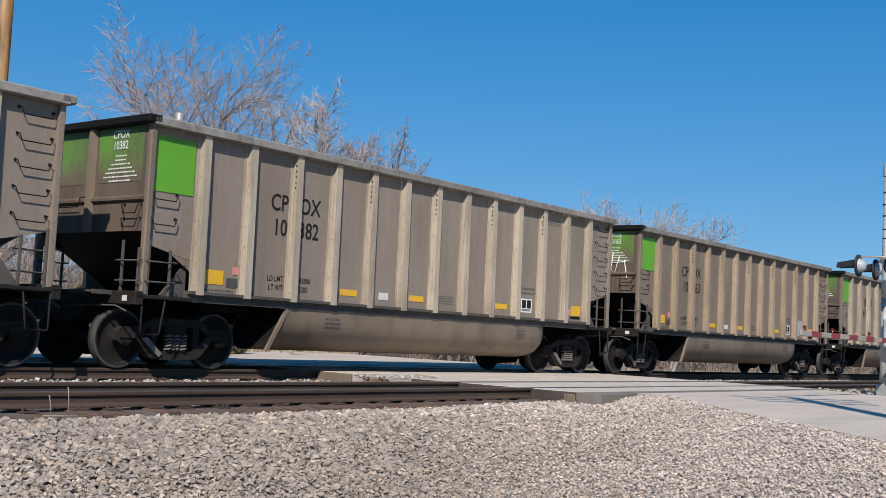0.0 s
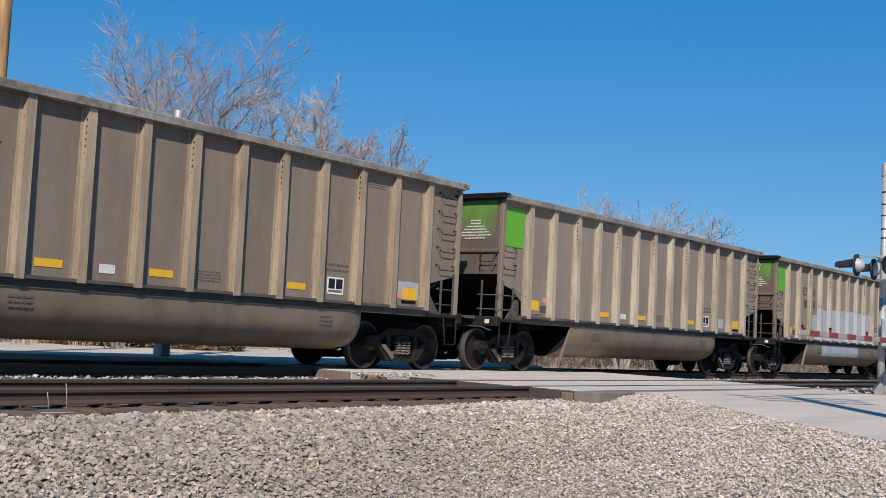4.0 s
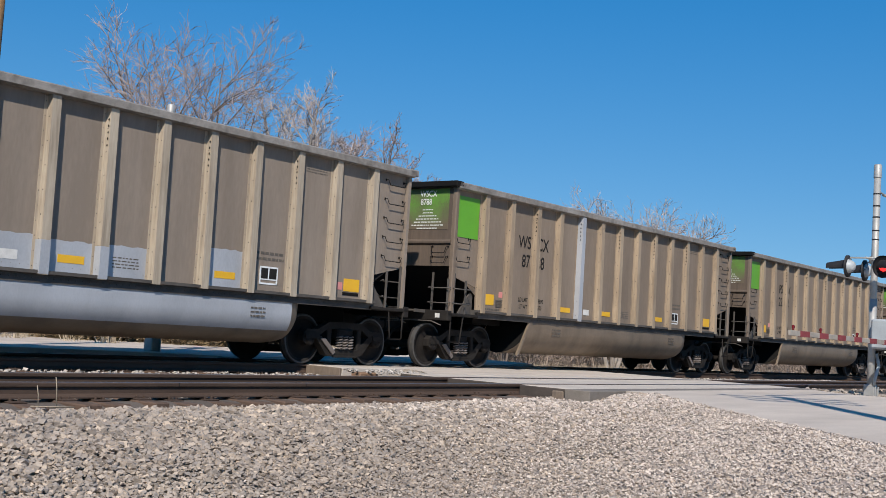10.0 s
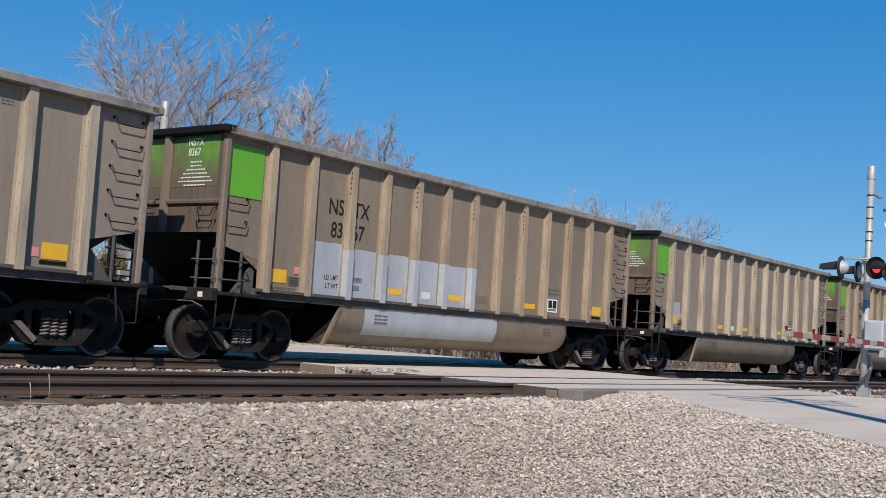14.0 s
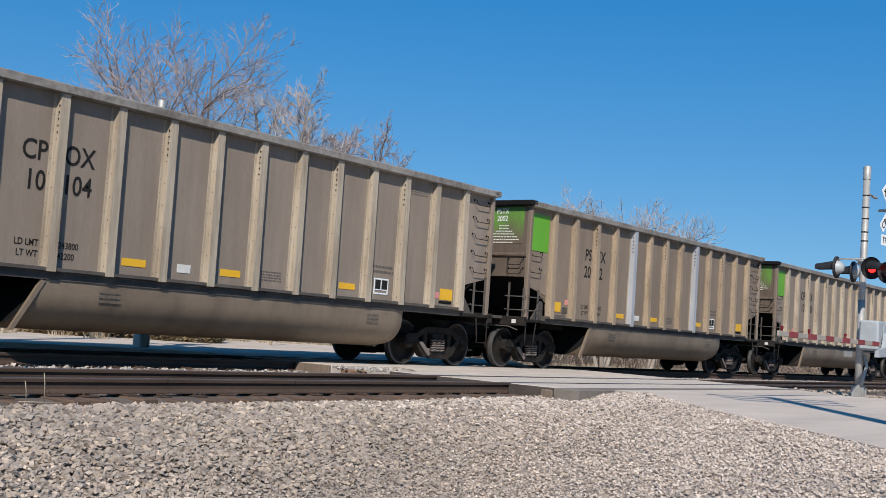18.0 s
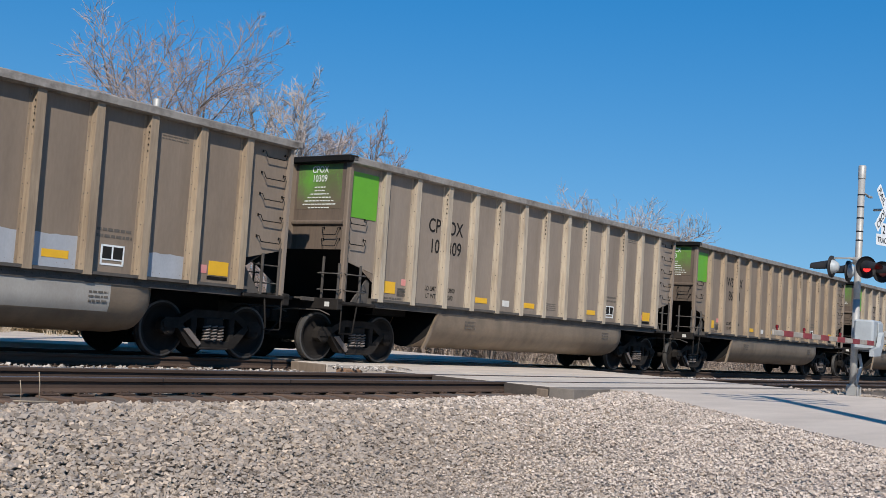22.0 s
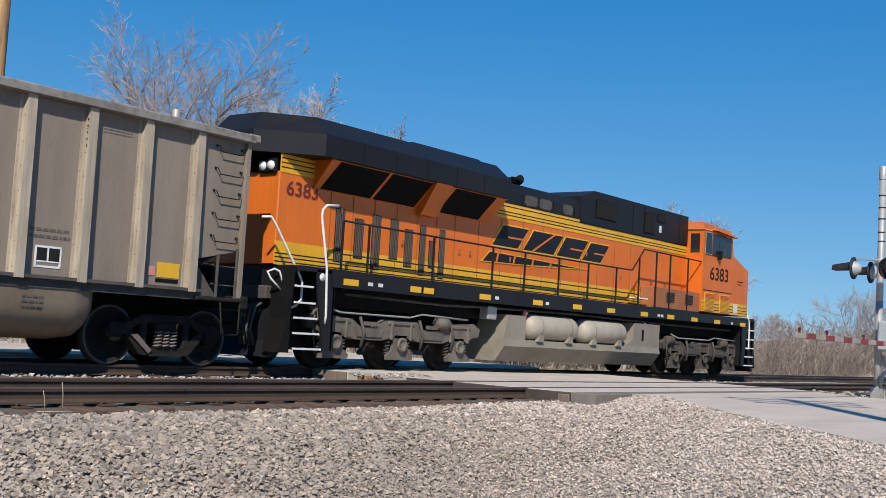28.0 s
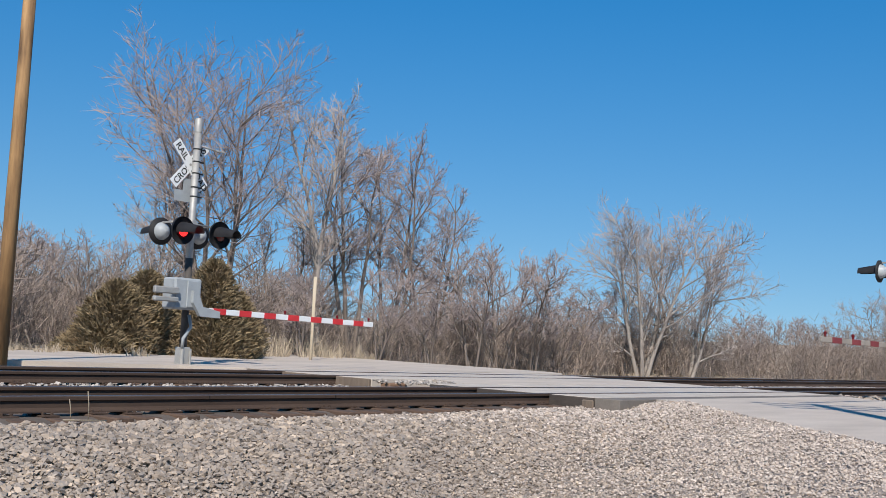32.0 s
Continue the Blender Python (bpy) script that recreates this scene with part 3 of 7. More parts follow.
for bx0, bx1, by0, by1, z1, bm in ((ROAD_L - 0.08, ROAD_L + 0.75, 9.5, 9.72, -0.045, PLANK), (ROAD_L + 0.1, ROAD_L + 0.62, 14.02, 14.26, -0.07, RUST_PLANK), (ROAD_L - 0.6, ROAD_L - 0.05, 17.0, 17.25, -0.03, PLANK)):
    tagged(part("crossing_timber", Build().box(bx0, bx1, by0, by1, -0.28, z1, 0.02), bm), "weathered reddish-brown timber at the edge of the crossing" if bm == RUST_PLANK else "weathered grey-brown timber at the edge of the crossing", "timber", "crossing timbers")


# ---- coal cars ----
HALF_L, HALF_W, TOP_Z, SILL_Z = 7.3, 1.6, 4.03, 1.276
RIBS = [-6.187, -5.15, -4.04, -3.015, -1.995, -0.98, 0.035, 1.05, 2.04, 3.07, 4.105, 5.14, 6.19]


def rivets(b, pts, normal, r=0.012, h=0.008):
    for p in pts:
        p = Vector(p)
        n = Vector(normal)
        u = n.orthogonal().normalized() * r
        w = n.cross(u)
        b.add([p + u, p + w, p - u, p - w, p + n * h], [(0, 1, 4), (1, 2, 4), (2, 3, 4), (3, 0, 4)])


def grab_iron(w, drop):
    """A bent rod, fixed at both ends, standing off the sheet; spans x, stands off towards -y."""
    return Build().tube([(0, 0.0, 0), (0, -0.065, 0), (0.05, -0.075, -drop), (w - 0.05, -0.075, -drop), (w, -0.065, 0), (w, 0, 0)], 0.009, 6).box(-0.013, 0.013, -0.008, 0.006, -0.022, 0.022).box(w - 0.013, w + 0.013, -0.008, 0.006, -0.022, 0.022)


def wheelset():
    """Two wheels on an axle along y, about the origin; plates and rims in one turning piece."""
    rim, plate, tread = Build(), Build(), Build()
    for s in (-1, 1):
        o = (0, 0, 0)
        flange, face = s * 0.68, s * 0.815
        rim.lathe([(s * 0.70, 0.36), (s * 0.69, 0.47), (s * 0.715, 0.482), (s * 0.73, 0.46)][:: 1], o, "y", 32)
        tread.lathe([(s * 0.73, 0.4585), (face, 0.453)], o, "y", 32)
        tread.lathe([(face, 0.453), (face + s * 0.004, 0.447), (face + s * 0.004, 0.418)], o, "y", 32)
        rim.lathe([(face + s * 0.004, 0.418), (face + s * 0.004, 0.375), (s * 0.79, 0.365)], o, "y", 32)
        plate.lathe([(s * 0.79, 0.365), (s * 0.765, 0.3), (s * 0.78, 0.18), (s * 0.83, 0.13), (s * 0.84, 0.09)], o, "y", 28)
        plate.lathe([(s * 0.70, 0.36), (s * 0.72, 0.2), (s * 0.69, 0.12)], o, "y", 24)
        plate.lathe([(s * 0.84, 0.09), (s * 0.87, 0.085), (s * 0.87, 0.12), (s * 1.02, 0.115), (s * 1.03, 0.07), (s * 1.03, 0.0)], o, "y", 16)
        for k in range(3):
            a = k * 2.094
            plate.box(math.sin(a) * 0.06 - 0.015, math.sin(a) * 0.06 + 0.015, s * 1.025, s * 1.045, math.cos(a) * 0.06 - 0.015, math.cos(a) * 0.06 + 0.015)
    plate.lathe([(-0.7, 0.085), (0.7, 0.085)], (0, 0, 0), "y", 16)
    return rim.mesh("wheelset", WHEEL_STEEL), plate.mesh("wheel_plate", WHEEL_RUST), tread.mesh("tread", TREAD)


WHEEL_MESHES = None


def add_wheelset(parent, x, z):
    """A rolling wheelset: one mesh of three materials."""
    global WHEEL_MESHES
    if WHEEL_MESHES is None:
        a, b, c = wheelset()
        bm = bmesh.new()
        for i, me in enumerate((a, b, c)):
            k = len(bm.faces)
            bm.from_mesh(me)
            bm.faces.ensure_lookup_table()
            for f in bm.faces[k:]:
                f.material_index = i
        bmesh.ops.scale(bm, vec=(1.057, 1, 1.057), verts=bm.verts[:])
        me = bpy.data.meshes.new("wheelset")
        bm.to_mesh(me)
        bm.free()
        for m in (WHEEL_STEEL, WHEEL_RUST, TREAD):
            me.materials.append(m)
        WHEEL_MESHES = me
    return part("wheelset", WHEEL_MESHES, None, parent, "steel wheels with rusty plates on an axle", pose(x, 0, z))


def side_frame():
    """A cast truck side frame about the truck's centre, outer face towards -y at y = 0."""
    b = Build()
    top = [(-1.06, 0.60), (-0.98, 0.68), (-0.72, 0.68), (-0.42, 0.84), (0.42, 0.84), (0.72, 0.68), (0.98, 0.68), (1.06, 0.60), (1.06, 0.46), (0.98, 0.40), (0.9, 0.56), (0.72, 0.52), (0.46, 0.70), (-0.46, 0.70), (-0.72, 0.52), (-0.9, 0.56), (-0.98, 0.40), (-1.06, 0.46)]
    b.prism(top, -0.02, 0.13, "y")
    low = [(-0.78, 0.56), (-0.62, 0.56), (-0.33, 0.30), (0.33, 0.30), (0.62, 0.56), (0.78, 0.56), (0.48, 0.20), (0.38, 0.17), (-0.38, 0.17), (-0.48, 0.20)]
    b.prism(low, -0.03, 0.14, "y")
    for s in (-1, 1):
        b.box(s * 0.34, s * 0.46, -0.025, 0.13, 0.28, 0.74, 0.02)
        b.prism([(s * 0.74, 0.60), (s * 1.04, 0.60), (s * 1.02, 0.5), (s * 0.76, 0.5)], -0.05, 0.15, "y")
    b.box(-0.3, 0.3, -0.07, 0.0, 0.15, 0.19, 0.01)
    b.v = [(x * 1.09, y, z) for x, y, z in b.v]
    return b


def spring():
    """A coil spring about z, 0.24 m high."""
    pts = []
    for i in range(5 * 8 + 1):
        a = i * 2 * math.pi / 8
        pts.append((0.062 * math.cos(a), 0.062 * math.sin(a), 0.27 * i / 40))
    return Build().tube(pts, 0.017, 5)


def car_truck(car, x, meshes):
    tr = part("truck", meshes["bolster"], None, car, "grimy cast steel truck with coil springs", pose(x, 0, 0))
    for s in (-1, 1):
        m = pose(0, s * 1.0, 0, 0, 0, 0 if s < 0 else 180)
        part("side_frame", meshes["frame"], None, tr, m=m)
        for i in range(3):
            part("spring", meshes["spring"], None, tr, m=pose((i - 1) * 0.155, s * 1.02, 0.3))
        # added pale strip, painted sunlight on the frame's slanted lower arm
        part("brake_rod", meshes["rod"], None, tr, "slanted pale strip for the sunlit arm of the side frame", m)
    part("brake_beam", meshes["beam"], None, tr, "brake beam and shoes")
    for q in (-0.97, 0.97):
        add_wheelset(tr, q, 0.483)
    return tr


def coal_car():
    """One empty-looking aluminium coal gondola, about its centre at rail height; parts of both ends and sides."""
    car = thing("coal_car", "dusty grey-brown aluminium coal gondola with vertical ribs", "coal car", "cars of the coal train")
    # side sheets with the cut-away corners over the trucks
    for s in (-1, 1):
        b = Build()
        y = s * (HALF_W - 0.16)
        outline = [(-HALF_L, TOP_Z - 0.06), (-HALF_L, 2.02), (-6.33, 1.8), (-6.28, SILL_Z + 0.02), (6.28, SILL_Z + 0.02), (6.33, 1.8), (HALF_L, 2.02), (HALF_L, TOP_Z - 0.06)]
        b.prism(outline, y - 0.012, y + 0.012, "y")
        face = y + s * 0.012
        for a, c in zip(RIBS, RIBS[1:]):
            rivets(b, [(a + 0.15 + 0.14 * k, face, SILL_Z + 0.1) for k in range(6)], (0, s, 0))
        rivets(b, [(e * (HALF_L - 0.06), face, 2.1 + 0.13 * k) for k in range(14) for e in (-1, 1)], (0, s, 0))
        rivets(b, [(e * (6.35 + 0.13 * k), face, 1.87 + 0.03 * k) for k in range(7) for e in (-1, 1)], (0, s, 0))
        part("side_sheet", b, PANEL, car)
        sill = Build()
        sill.prism([(s * (HALF_W - 0.02), SILL_Z + 0.03), (s * (HALF_W - 0.02), SILL_Z - 0.02), (s * (HALF_W - 0.1), SILL_Z - 0.03), (s * (HALF_W - 0.1), SILL_Z - 0.15), (s * (HALF_W - 0.3), SILL_Z - 0.15), (s * (HALF_W - 0.3), SILL_Z + 0.03)], -6.38, 6.38, "x")
        rivets(sill, [(-6.1 + 0.122 * k, s * (HALF_W - 0.1), SILL_Z - 0.08) for k in range(101)], (0, s, 0), 0.02, 0.014)
        part("side_sill", sill, STEEL_GREY, car, "grey side sill with a row of rivets")
        ch = Build()
        ch.prism([(s * (HALF_W - 0.17), TOP_Z), (s * (HALF_W + 0.0), TOP_Z), (s * (HALF_W + 0.02), TOP_Z - 0.02), (s * (HALF_W + 0.02), TOP_Z - 0.13), (s * (HALF_W - 0.03), TOP_Z - 0.15), (s * (HALF_W - 0.17), TOP_Z - 0.15)], -HALF_L - 0.02, HALF_L + 0.02, "x")
        part("top_chord", ch, CHORD, car)
    # ribs: hat sections tapering towards the top
    rb = Build()
    w, d = 0.085, 0.145
    lo, hi = SILL_Z - 0.03, TOP_Z - 0.15
    rb.add([(-w, 0, lo), (-w + 0.01, -d, lo), (w - 0.01, -d, lo), (w, 0, lo), (-w, 0, hi), (-w + 0.01, -d * 0.8, hi), (w - 0.01, -d * 0.8, hi), (w, 0, hi)],
           [(0, 1, 5, 4), (1, 2, 6, 5), (2, 3, 7, 6), (0, 3, 2, 1), (4, 5, 6, 7)])
    rb.box(-w - 0.05, -w + 0.004, -0.006, 0.0, lo, hi)
    rv = Build()
    rivets(rv, [(-w - 0.025, -0.006, lo + 0.12 + 0.22 * k) for k in range(12)], (0, -1, 0), 0.009, 0.007)
    rivets(rv, [(-w + 0.005, -0.07, lo + 0.15 + 0.36 * k) for k in range(7)], (-1, 0, 0), 0.013, 0.008)
    rivet_mesh = rv.mesh("rivet_strip", STEEL_GREY)
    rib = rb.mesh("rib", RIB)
    hole = Build()
    for k in range(5):
        hole.add([(0.004, -0.09 - 0.02, 3.3 + 0.1 * k), (0.004, -0.09, 3.325 + 0.1 * k), (0.004, -0.09 + 0.02, 3.3 + 0.1 * k), (0.004, -0.09, 3.275 + 0.1 * k)], [(0, 1, 2, 3)])
    for v in range(len(hole.v)):
        hole.v[v] = (-w - 0.002 + 0.0, *hole.v[v][1:])
    hole_mesh = hole.mesh("lacing_holes", INK)
    for i, x in enumerate(RIBS):
        for s in (-1, 1):
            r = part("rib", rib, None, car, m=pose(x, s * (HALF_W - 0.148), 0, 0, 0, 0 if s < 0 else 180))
            if s < 0:
                tagged(part("rivet_strip", rivet_mesh, None, r), kind="stuff")
            if i in (2, 4, 6, 8, 10) and s < 0:
                tagged(part("lacing_holes", hole_mesh, None, r), kind="stuff")
    # ends
    for e in (-1, 1):
        b = Build()
        x = e * (HALF_L - 0.02)
        b.prism([(-HALF_W + 0.14, TOP_Z - 0.05), (-HALF_W + 0.14, 2.2), (HALF_W - 0.14, 2.2), (HALF_W - 0.14, TOP_Z - 0.05)], x - 0.012, x + 0.012, "x")
        fx = x + e * 0.012
        b.prism([(fx, 2.78), (fx + e * 0.05, 2.74), (fx + e * 0.05, 2.7), (fx, 2.66)], -HALF_W + 0.16, HALF_W - 0.16, "y")
        rivets(b, [(fx, -HALF_W + 0.3 + 0.12 * k, 2.24) for k in range(24)], (e, 0, 0))
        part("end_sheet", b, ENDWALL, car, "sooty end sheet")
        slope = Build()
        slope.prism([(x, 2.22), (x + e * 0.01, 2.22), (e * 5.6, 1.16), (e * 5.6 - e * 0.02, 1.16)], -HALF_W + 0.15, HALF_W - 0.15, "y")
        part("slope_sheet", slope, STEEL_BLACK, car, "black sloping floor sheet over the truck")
        er = Build().prism([(-0.075, 0), (-0.05, 0.09), (0.05, 0.09), (0.075, 0)], 2.2, TOP_Z - 0.12, "z")
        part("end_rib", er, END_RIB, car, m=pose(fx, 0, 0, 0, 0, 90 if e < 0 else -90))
        cap = Build().box(min(x - 0.1 * e, x + 0.16 * e), max(x - 0.1 * e, x + 0.16 * e), -HALF_W - 0.02, HALF_W + 0.02, TOP_Z - 0.12, TOP_Z + 0.012, 0.02)
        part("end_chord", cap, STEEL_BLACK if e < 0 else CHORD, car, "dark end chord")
        for s in (-1, 1):
            p = Build()
            p.prism([(e * (HALF_L - 0.08), s * (HALF_W - 0.15)), (e * (HALF_L - 0.08), s * (HALF_W - 0.06)), (e * (HALF_L + 0.0), s * (HALF_W - 0.06)), (e * (HALF_L + 0.02), s * (HALF_W - 0.08)), (e * (HALF_L + 0.02), s * (HALF_W - 0.15))], 1.2, TOP_Z - 0.1, "z")
            rivets(p, [(e * (HALF_L - 0.04), s * (HALF_W - 0.06), 1.5 + 0.13 * k) for k in range(18)], (0, s, 0), 0.014, 0.01)
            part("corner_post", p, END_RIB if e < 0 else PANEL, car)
        # platform, crossbeam and steps below the corner posts
        pl = Build()
        pl.box(e * 6.3, e * (HALF_L + 0.12), -HALF_W + 0.03, HALF_W - 0.03, 1.13, 1.19, 0.01)
        pl.box(e * (HALF_L - 0.02), e * (HALF_L + 0.14), -HALF_W + 0.03, HALF_W - 0.03, 1.02, 1.24, 0.015)
        part("end_platform", pl, TRUCK_STEEL, car, "grimy end platform")
        for s in (-1, 1):
            st = Build()
            x0, x1 = e * (HALF_L - 0.02), e * (HALF_L - 0.38)
            y = s * (HALF_W - 0.06)
            st.tube([(x0, y, 1.15), (x0, y, 0.6), (x0, y - s * 0.03, 0.57), (x1, y - s * 0.03, 0.57), (x1, y, 0.6), (x1 - e * 0.08, y, 1.12)], 0.016, 6)
            part("stirrup_step", st, TRUCK_STEEL, car, "bent steel stirrup step")
        cp = Build()
        cp.box(e * 6.6, e * 7.75, -0.16, 0.16, 0.72, 1.05, 0.02)
        cp.box(e * 7.7, e * 8.0, -0.1, 0.1, 0.78, 0.96, 0.03)
        cp.box(e * 7.92, e * 8.12, -0.16, 0.14, 0.72, 1.02, 0.05)
        part("coupler", cp, TRUCK_STEEL, car, "cast steel coupler")
        cs = Build()
        for k in range(6):
            cs.box(e * (HALF_L + 0.16 + 0.06 * k), e * (HALF_L + 0.19 + 0.06 * k), -0.95, -0.35, 1.2, 1.23)
        cs.box(e * (HALF_L + 0.14), e * (HALF_L + 0.5), -0.96, -0.93, 1.17, 1.24).box(e * (HALF_L + 0.14), e * (HALF_L + 0.5), -0.37, -0.34, 1.17, 1.24)
        part("crossover_step", cs, STEEL_GREY, car, "slotted grey step over the coupler")
        part("uncoupling_lever", Build().tube([(e * (HALF_L + 0.2), -1.45, 0.92), (e * (HALF_L + 0.22), -1.2, 1.0), (e * (HALF_L + 0.24), -0.5, 1.0), (e * (HALF_L + 0.5), -0.2, 0.95)], 0.014, 6), STEEL_GREY, car, "bent uncoupling rod")
        part("tag", Build().box(e * (HALF_L + 0.14), e * (HALF_L + 0.146), -1.36, -1.24, 1.08, 1.17), PALE_TAG, car, "pale worn tag on the end sill")
        part("gusset", Build().prism([(e * 6.35, 1.2), (e * 6.85, 1.2), (e * 6.4, 1.72), (e * 6.35, 1.72)], -1.4, -1.36, "y"), STEEL_GREY, car, "grey corner gusset plate")
        part("brake_hose", Build().tube([(e * 7.5, -0.35, 0.85), (e * 7.75, -0.36, 0.75), (e * 7.95, -0.3, 0.5), (e * 8.08, -0.2, 0.45)], 0.022, 6), STEEL_BLACK, car)
    # near-side and far-side ladders and grab irons
    irons = {}

    def iron(x, s, z, w, drop=0.1):
        key = (w, drop)
        if key not in irons:
            irons[key] = grab_iron(w, drop).mesh("grab_iron", STEEL_BLACK)
        part("grab_iron", irons[key], None, car, m=pose(x, s * (HALF_W - 0.14), z, 0, 0, 0 if s < 0 else 180))

    for s in (-1, 1):
        for z in (2.84, 2.44):
            iron(s * (7.2 if s < 0 else 7.2) if s > 0 else -7.22, s, z, 0.52, 0.12)
        for z in (3.74, 3.36, 2.98, 2.6, 2.22):
            iron(6.6 if s < 0 else -6.6, s, z, 0.55, 0.1)
    # open ladders under the corners
    lad = Build()
    for q in (0.0, 0.42):
        lad.box(q - 0.02, q + 0.02, -0.02, 0.02, 1.16, 2.05 - q * 0.3, 0.004)
    for z in (1.42, 1.74):
        lad.tube([(-0.06, 0, z), (-0.06, -0.08, z - 0.02), (0.5, -0.08, z - 0.02), (0.5, 0, z)], 0.013, 6)
    lm = lad.mesh("ladder", STEEL_GREY)
    for e in (-1, 1):
        for s in (-1, 1):
            part("ladder", lm, None, car, "short grey end ladder", pose(e * 7.2 if s * e > 0 else e * 7.2 + s * 0.0, s * (HALF_W - 0.08), 0, 0, 0, 0 if e < 0 else 180) if s * e > 0 else pose(e * 7.2, s * (HALF_W - 0.12), 0, 0, 0, 0 if e < 0 else 180))
        part("ladder", lm, None, car, "short grey end ladder", pose(e * (HALF_L + 0.05), e * 1.05, 0, 0, 0, -90 if e < 0 else 90))
        gi = grab_iron(1.15, 0.16).mesh("grab_iron", STEEL_BLACK)
        part("grab_iron", gi, None, car, m=pose(e * (HALF_L), e * 1.25 if e > 0 else 1.35, 2.78, 0, 0, -90 if e < 0 else 90))
        gi2 = grab_iron(0.42, 0.14).mesh("grab_iron", STEEL_BLACK)
        for z in (2.62, 2.4):
            part("grab_iron", gi2, None, car, m=pose(e * HALF_L, -0.95 if e < 0 else 0.95, z, 0, 0, -90 if e < 0 else 90))
    # the two tubs between the trucks
    for s in (-1, 1):
        b = Build()
        prof = []
        for k in range(13):
            a = math.pi * k / 12
            prof.append((s * (0.86 + 0.62 * math.cos(a)), 0.92 - 0.55 * math.sin(a)))
        prof = [(s * 1.48, 1.14)] + prof + [(s * 0.24, 1.14)]
        n = len(prof)
        L, R = -4.55, 4.55
        rings = []
        for x, k in ((L + 0.02, 1.0), (R - 0.5, 1.0), (R - 0.2, 0.94), (R - 0.05, 0.75), (R, 0.4)):
            cy, cz = s * 0.86, 1.1
            kk = max(k, 0.3)
            rings += [(x + (0.5 * (z - 0.37) / 0.77 if x < L + 0.03 else 0), cy + (y - cy) * (kk if k < 1 else 1), cz + (z - cz) * (kk if k < 1 else 1) if z < cz else z) for y, z in prof]
        m = len(rings) // n
        faces = [(i * n + j, i * n + j + 1, (i + 1) * n + j + 1, (i + 1) * n + j) if s < 0 else (i * n + j, (i + 1) * n + j, (i + 1) * n + j + 1, i * n + j + 1) for i in range(m - 1) for j in range(n - 1)]
        b.add(rings, faces, True)
        b.f.append(tuple(range((m - 1) * n, m * n)))
        b.s.append(False)
        part("tub", b, TUB, car, "rounded brown-grey hopper tub")
        # the shade on this end cap is put into its black colour
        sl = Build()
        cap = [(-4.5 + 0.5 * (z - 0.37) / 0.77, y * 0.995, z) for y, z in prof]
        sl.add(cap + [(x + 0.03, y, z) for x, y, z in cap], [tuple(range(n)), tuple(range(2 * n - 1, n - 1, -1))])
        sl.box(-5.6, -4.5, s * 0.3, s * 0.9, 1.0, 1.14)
        part("tub_end", sl, STEEL_BLACK, car, "sloped end of the tub, blackened to stand for shade")
        rim = Build()
        rim.prism([(-4.58, 0.36), (-4.51, 0.36), (-4.05, 1.1), (-4.12, 1.12)], s * 1.5, s * 1.44, "y")
        part("tub_rim", rim, TUB, car)
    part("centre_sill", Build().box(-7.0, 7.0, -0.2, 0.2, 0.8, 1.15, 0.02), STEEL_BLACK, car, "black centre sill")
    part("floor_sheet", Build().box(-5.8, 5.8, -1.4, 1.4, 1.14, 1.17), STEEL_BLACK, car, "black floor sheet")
    # plates and placards on the near side
    ys = -(HALF_W - 0.148)

    def plate(x0, x1, z0, z1, mt, name, label=""):
        part(name, Build().box(x0, x1, ys - 0.008, ys, z0, z1), mt, car, label)

    for s in (-1, 1):
        part("green_panel", Build().box(-7.22 if s < 0 else 6.3, -6.36 if s < 0 else 7.17, s * (HALF_W - 0.14) - 0.004, s * (HALF_W - 0.14) + 0.004, 2.86, 3.76), GREEN, car, "bright green painted square") if s < 0 else part("green_panel", Build().box(6.3, 7.17, (HALF_W - 0.148) - 0.004, (HALF_W - 0.148) + 0.008, 2.86, 3.76), GREEN, car, "bright green painted square")
    for e in (-1,):
        x = e * (HALF_L - 0.02) + e * 0.012
        for y0, y1 in ((-1.32, -0.14), (0.14, 1.32)):
            part("green_end_panel", Build().box(x - 0.006, x + 0.006, y0, y1, 3.0, TOP_Z - 0.14), GREEN_WORN, car, "sooty green painted square")
        rng = random.Random(3)
        bars = Build()
        for r in range(7):
            wd = (0.3, 0.28, 0.5, 0.62, 0.78, 0.9, 0.56)[r]
            cy, z = -0.74, 3.42 - 0.068 * r
            q = -wd / 2
            while q < wd / 2:
                l = rng.uniform(0.03, 0.09)
                bars.box(x - 0.012, x - 0.002, cy + q, cy + min(q + l, wd / 2), z, z + 0.022)
                q += l + 0.02
        tagged(part("end_stencil", bars, WHITE, car, "rows of small white stencil marks"), kind="stuff")
    plate(-6.07, -5.6, 1.45, 1.69, YELLOW, "reflector", "yellow reflective sheet")
    plate(-5.41, -5.27, 1.64, 1.77, RED_TAG, "tag", "faded red tag")
    grl = Build()
    for k in range(5):
        grl.box(-5.53, -5.27, ys - 0.012, ys, 1.42 + 0.035 * k, 1.44 + 0.035 * k)
    part("card_board", grl, FAINT, car)
    for pi in (3, 5, 8):
        x = RIBS[pi] + 0.3
        plate(x, x + 0.46, 1.45, 1.57, YELLOW, "reflector", "yellow reflective sheet")
    plate(RIBS[4] + 0.38, RIBS[4] + 0.66, 1.43, 1.57, PALE_TAG, "placard", "small white placard")
    plate(RIBS[11] + 0.42, RIBS[11] + 0.86, 1.44, 1.68, YELLOW, "reflector", "yellow reflective sheet")
    plate(RIBS[11] + 0.24, RIBS[11] + 0.38, 1.46, 1.6, RED_TAG, "tag", "faded red tag")
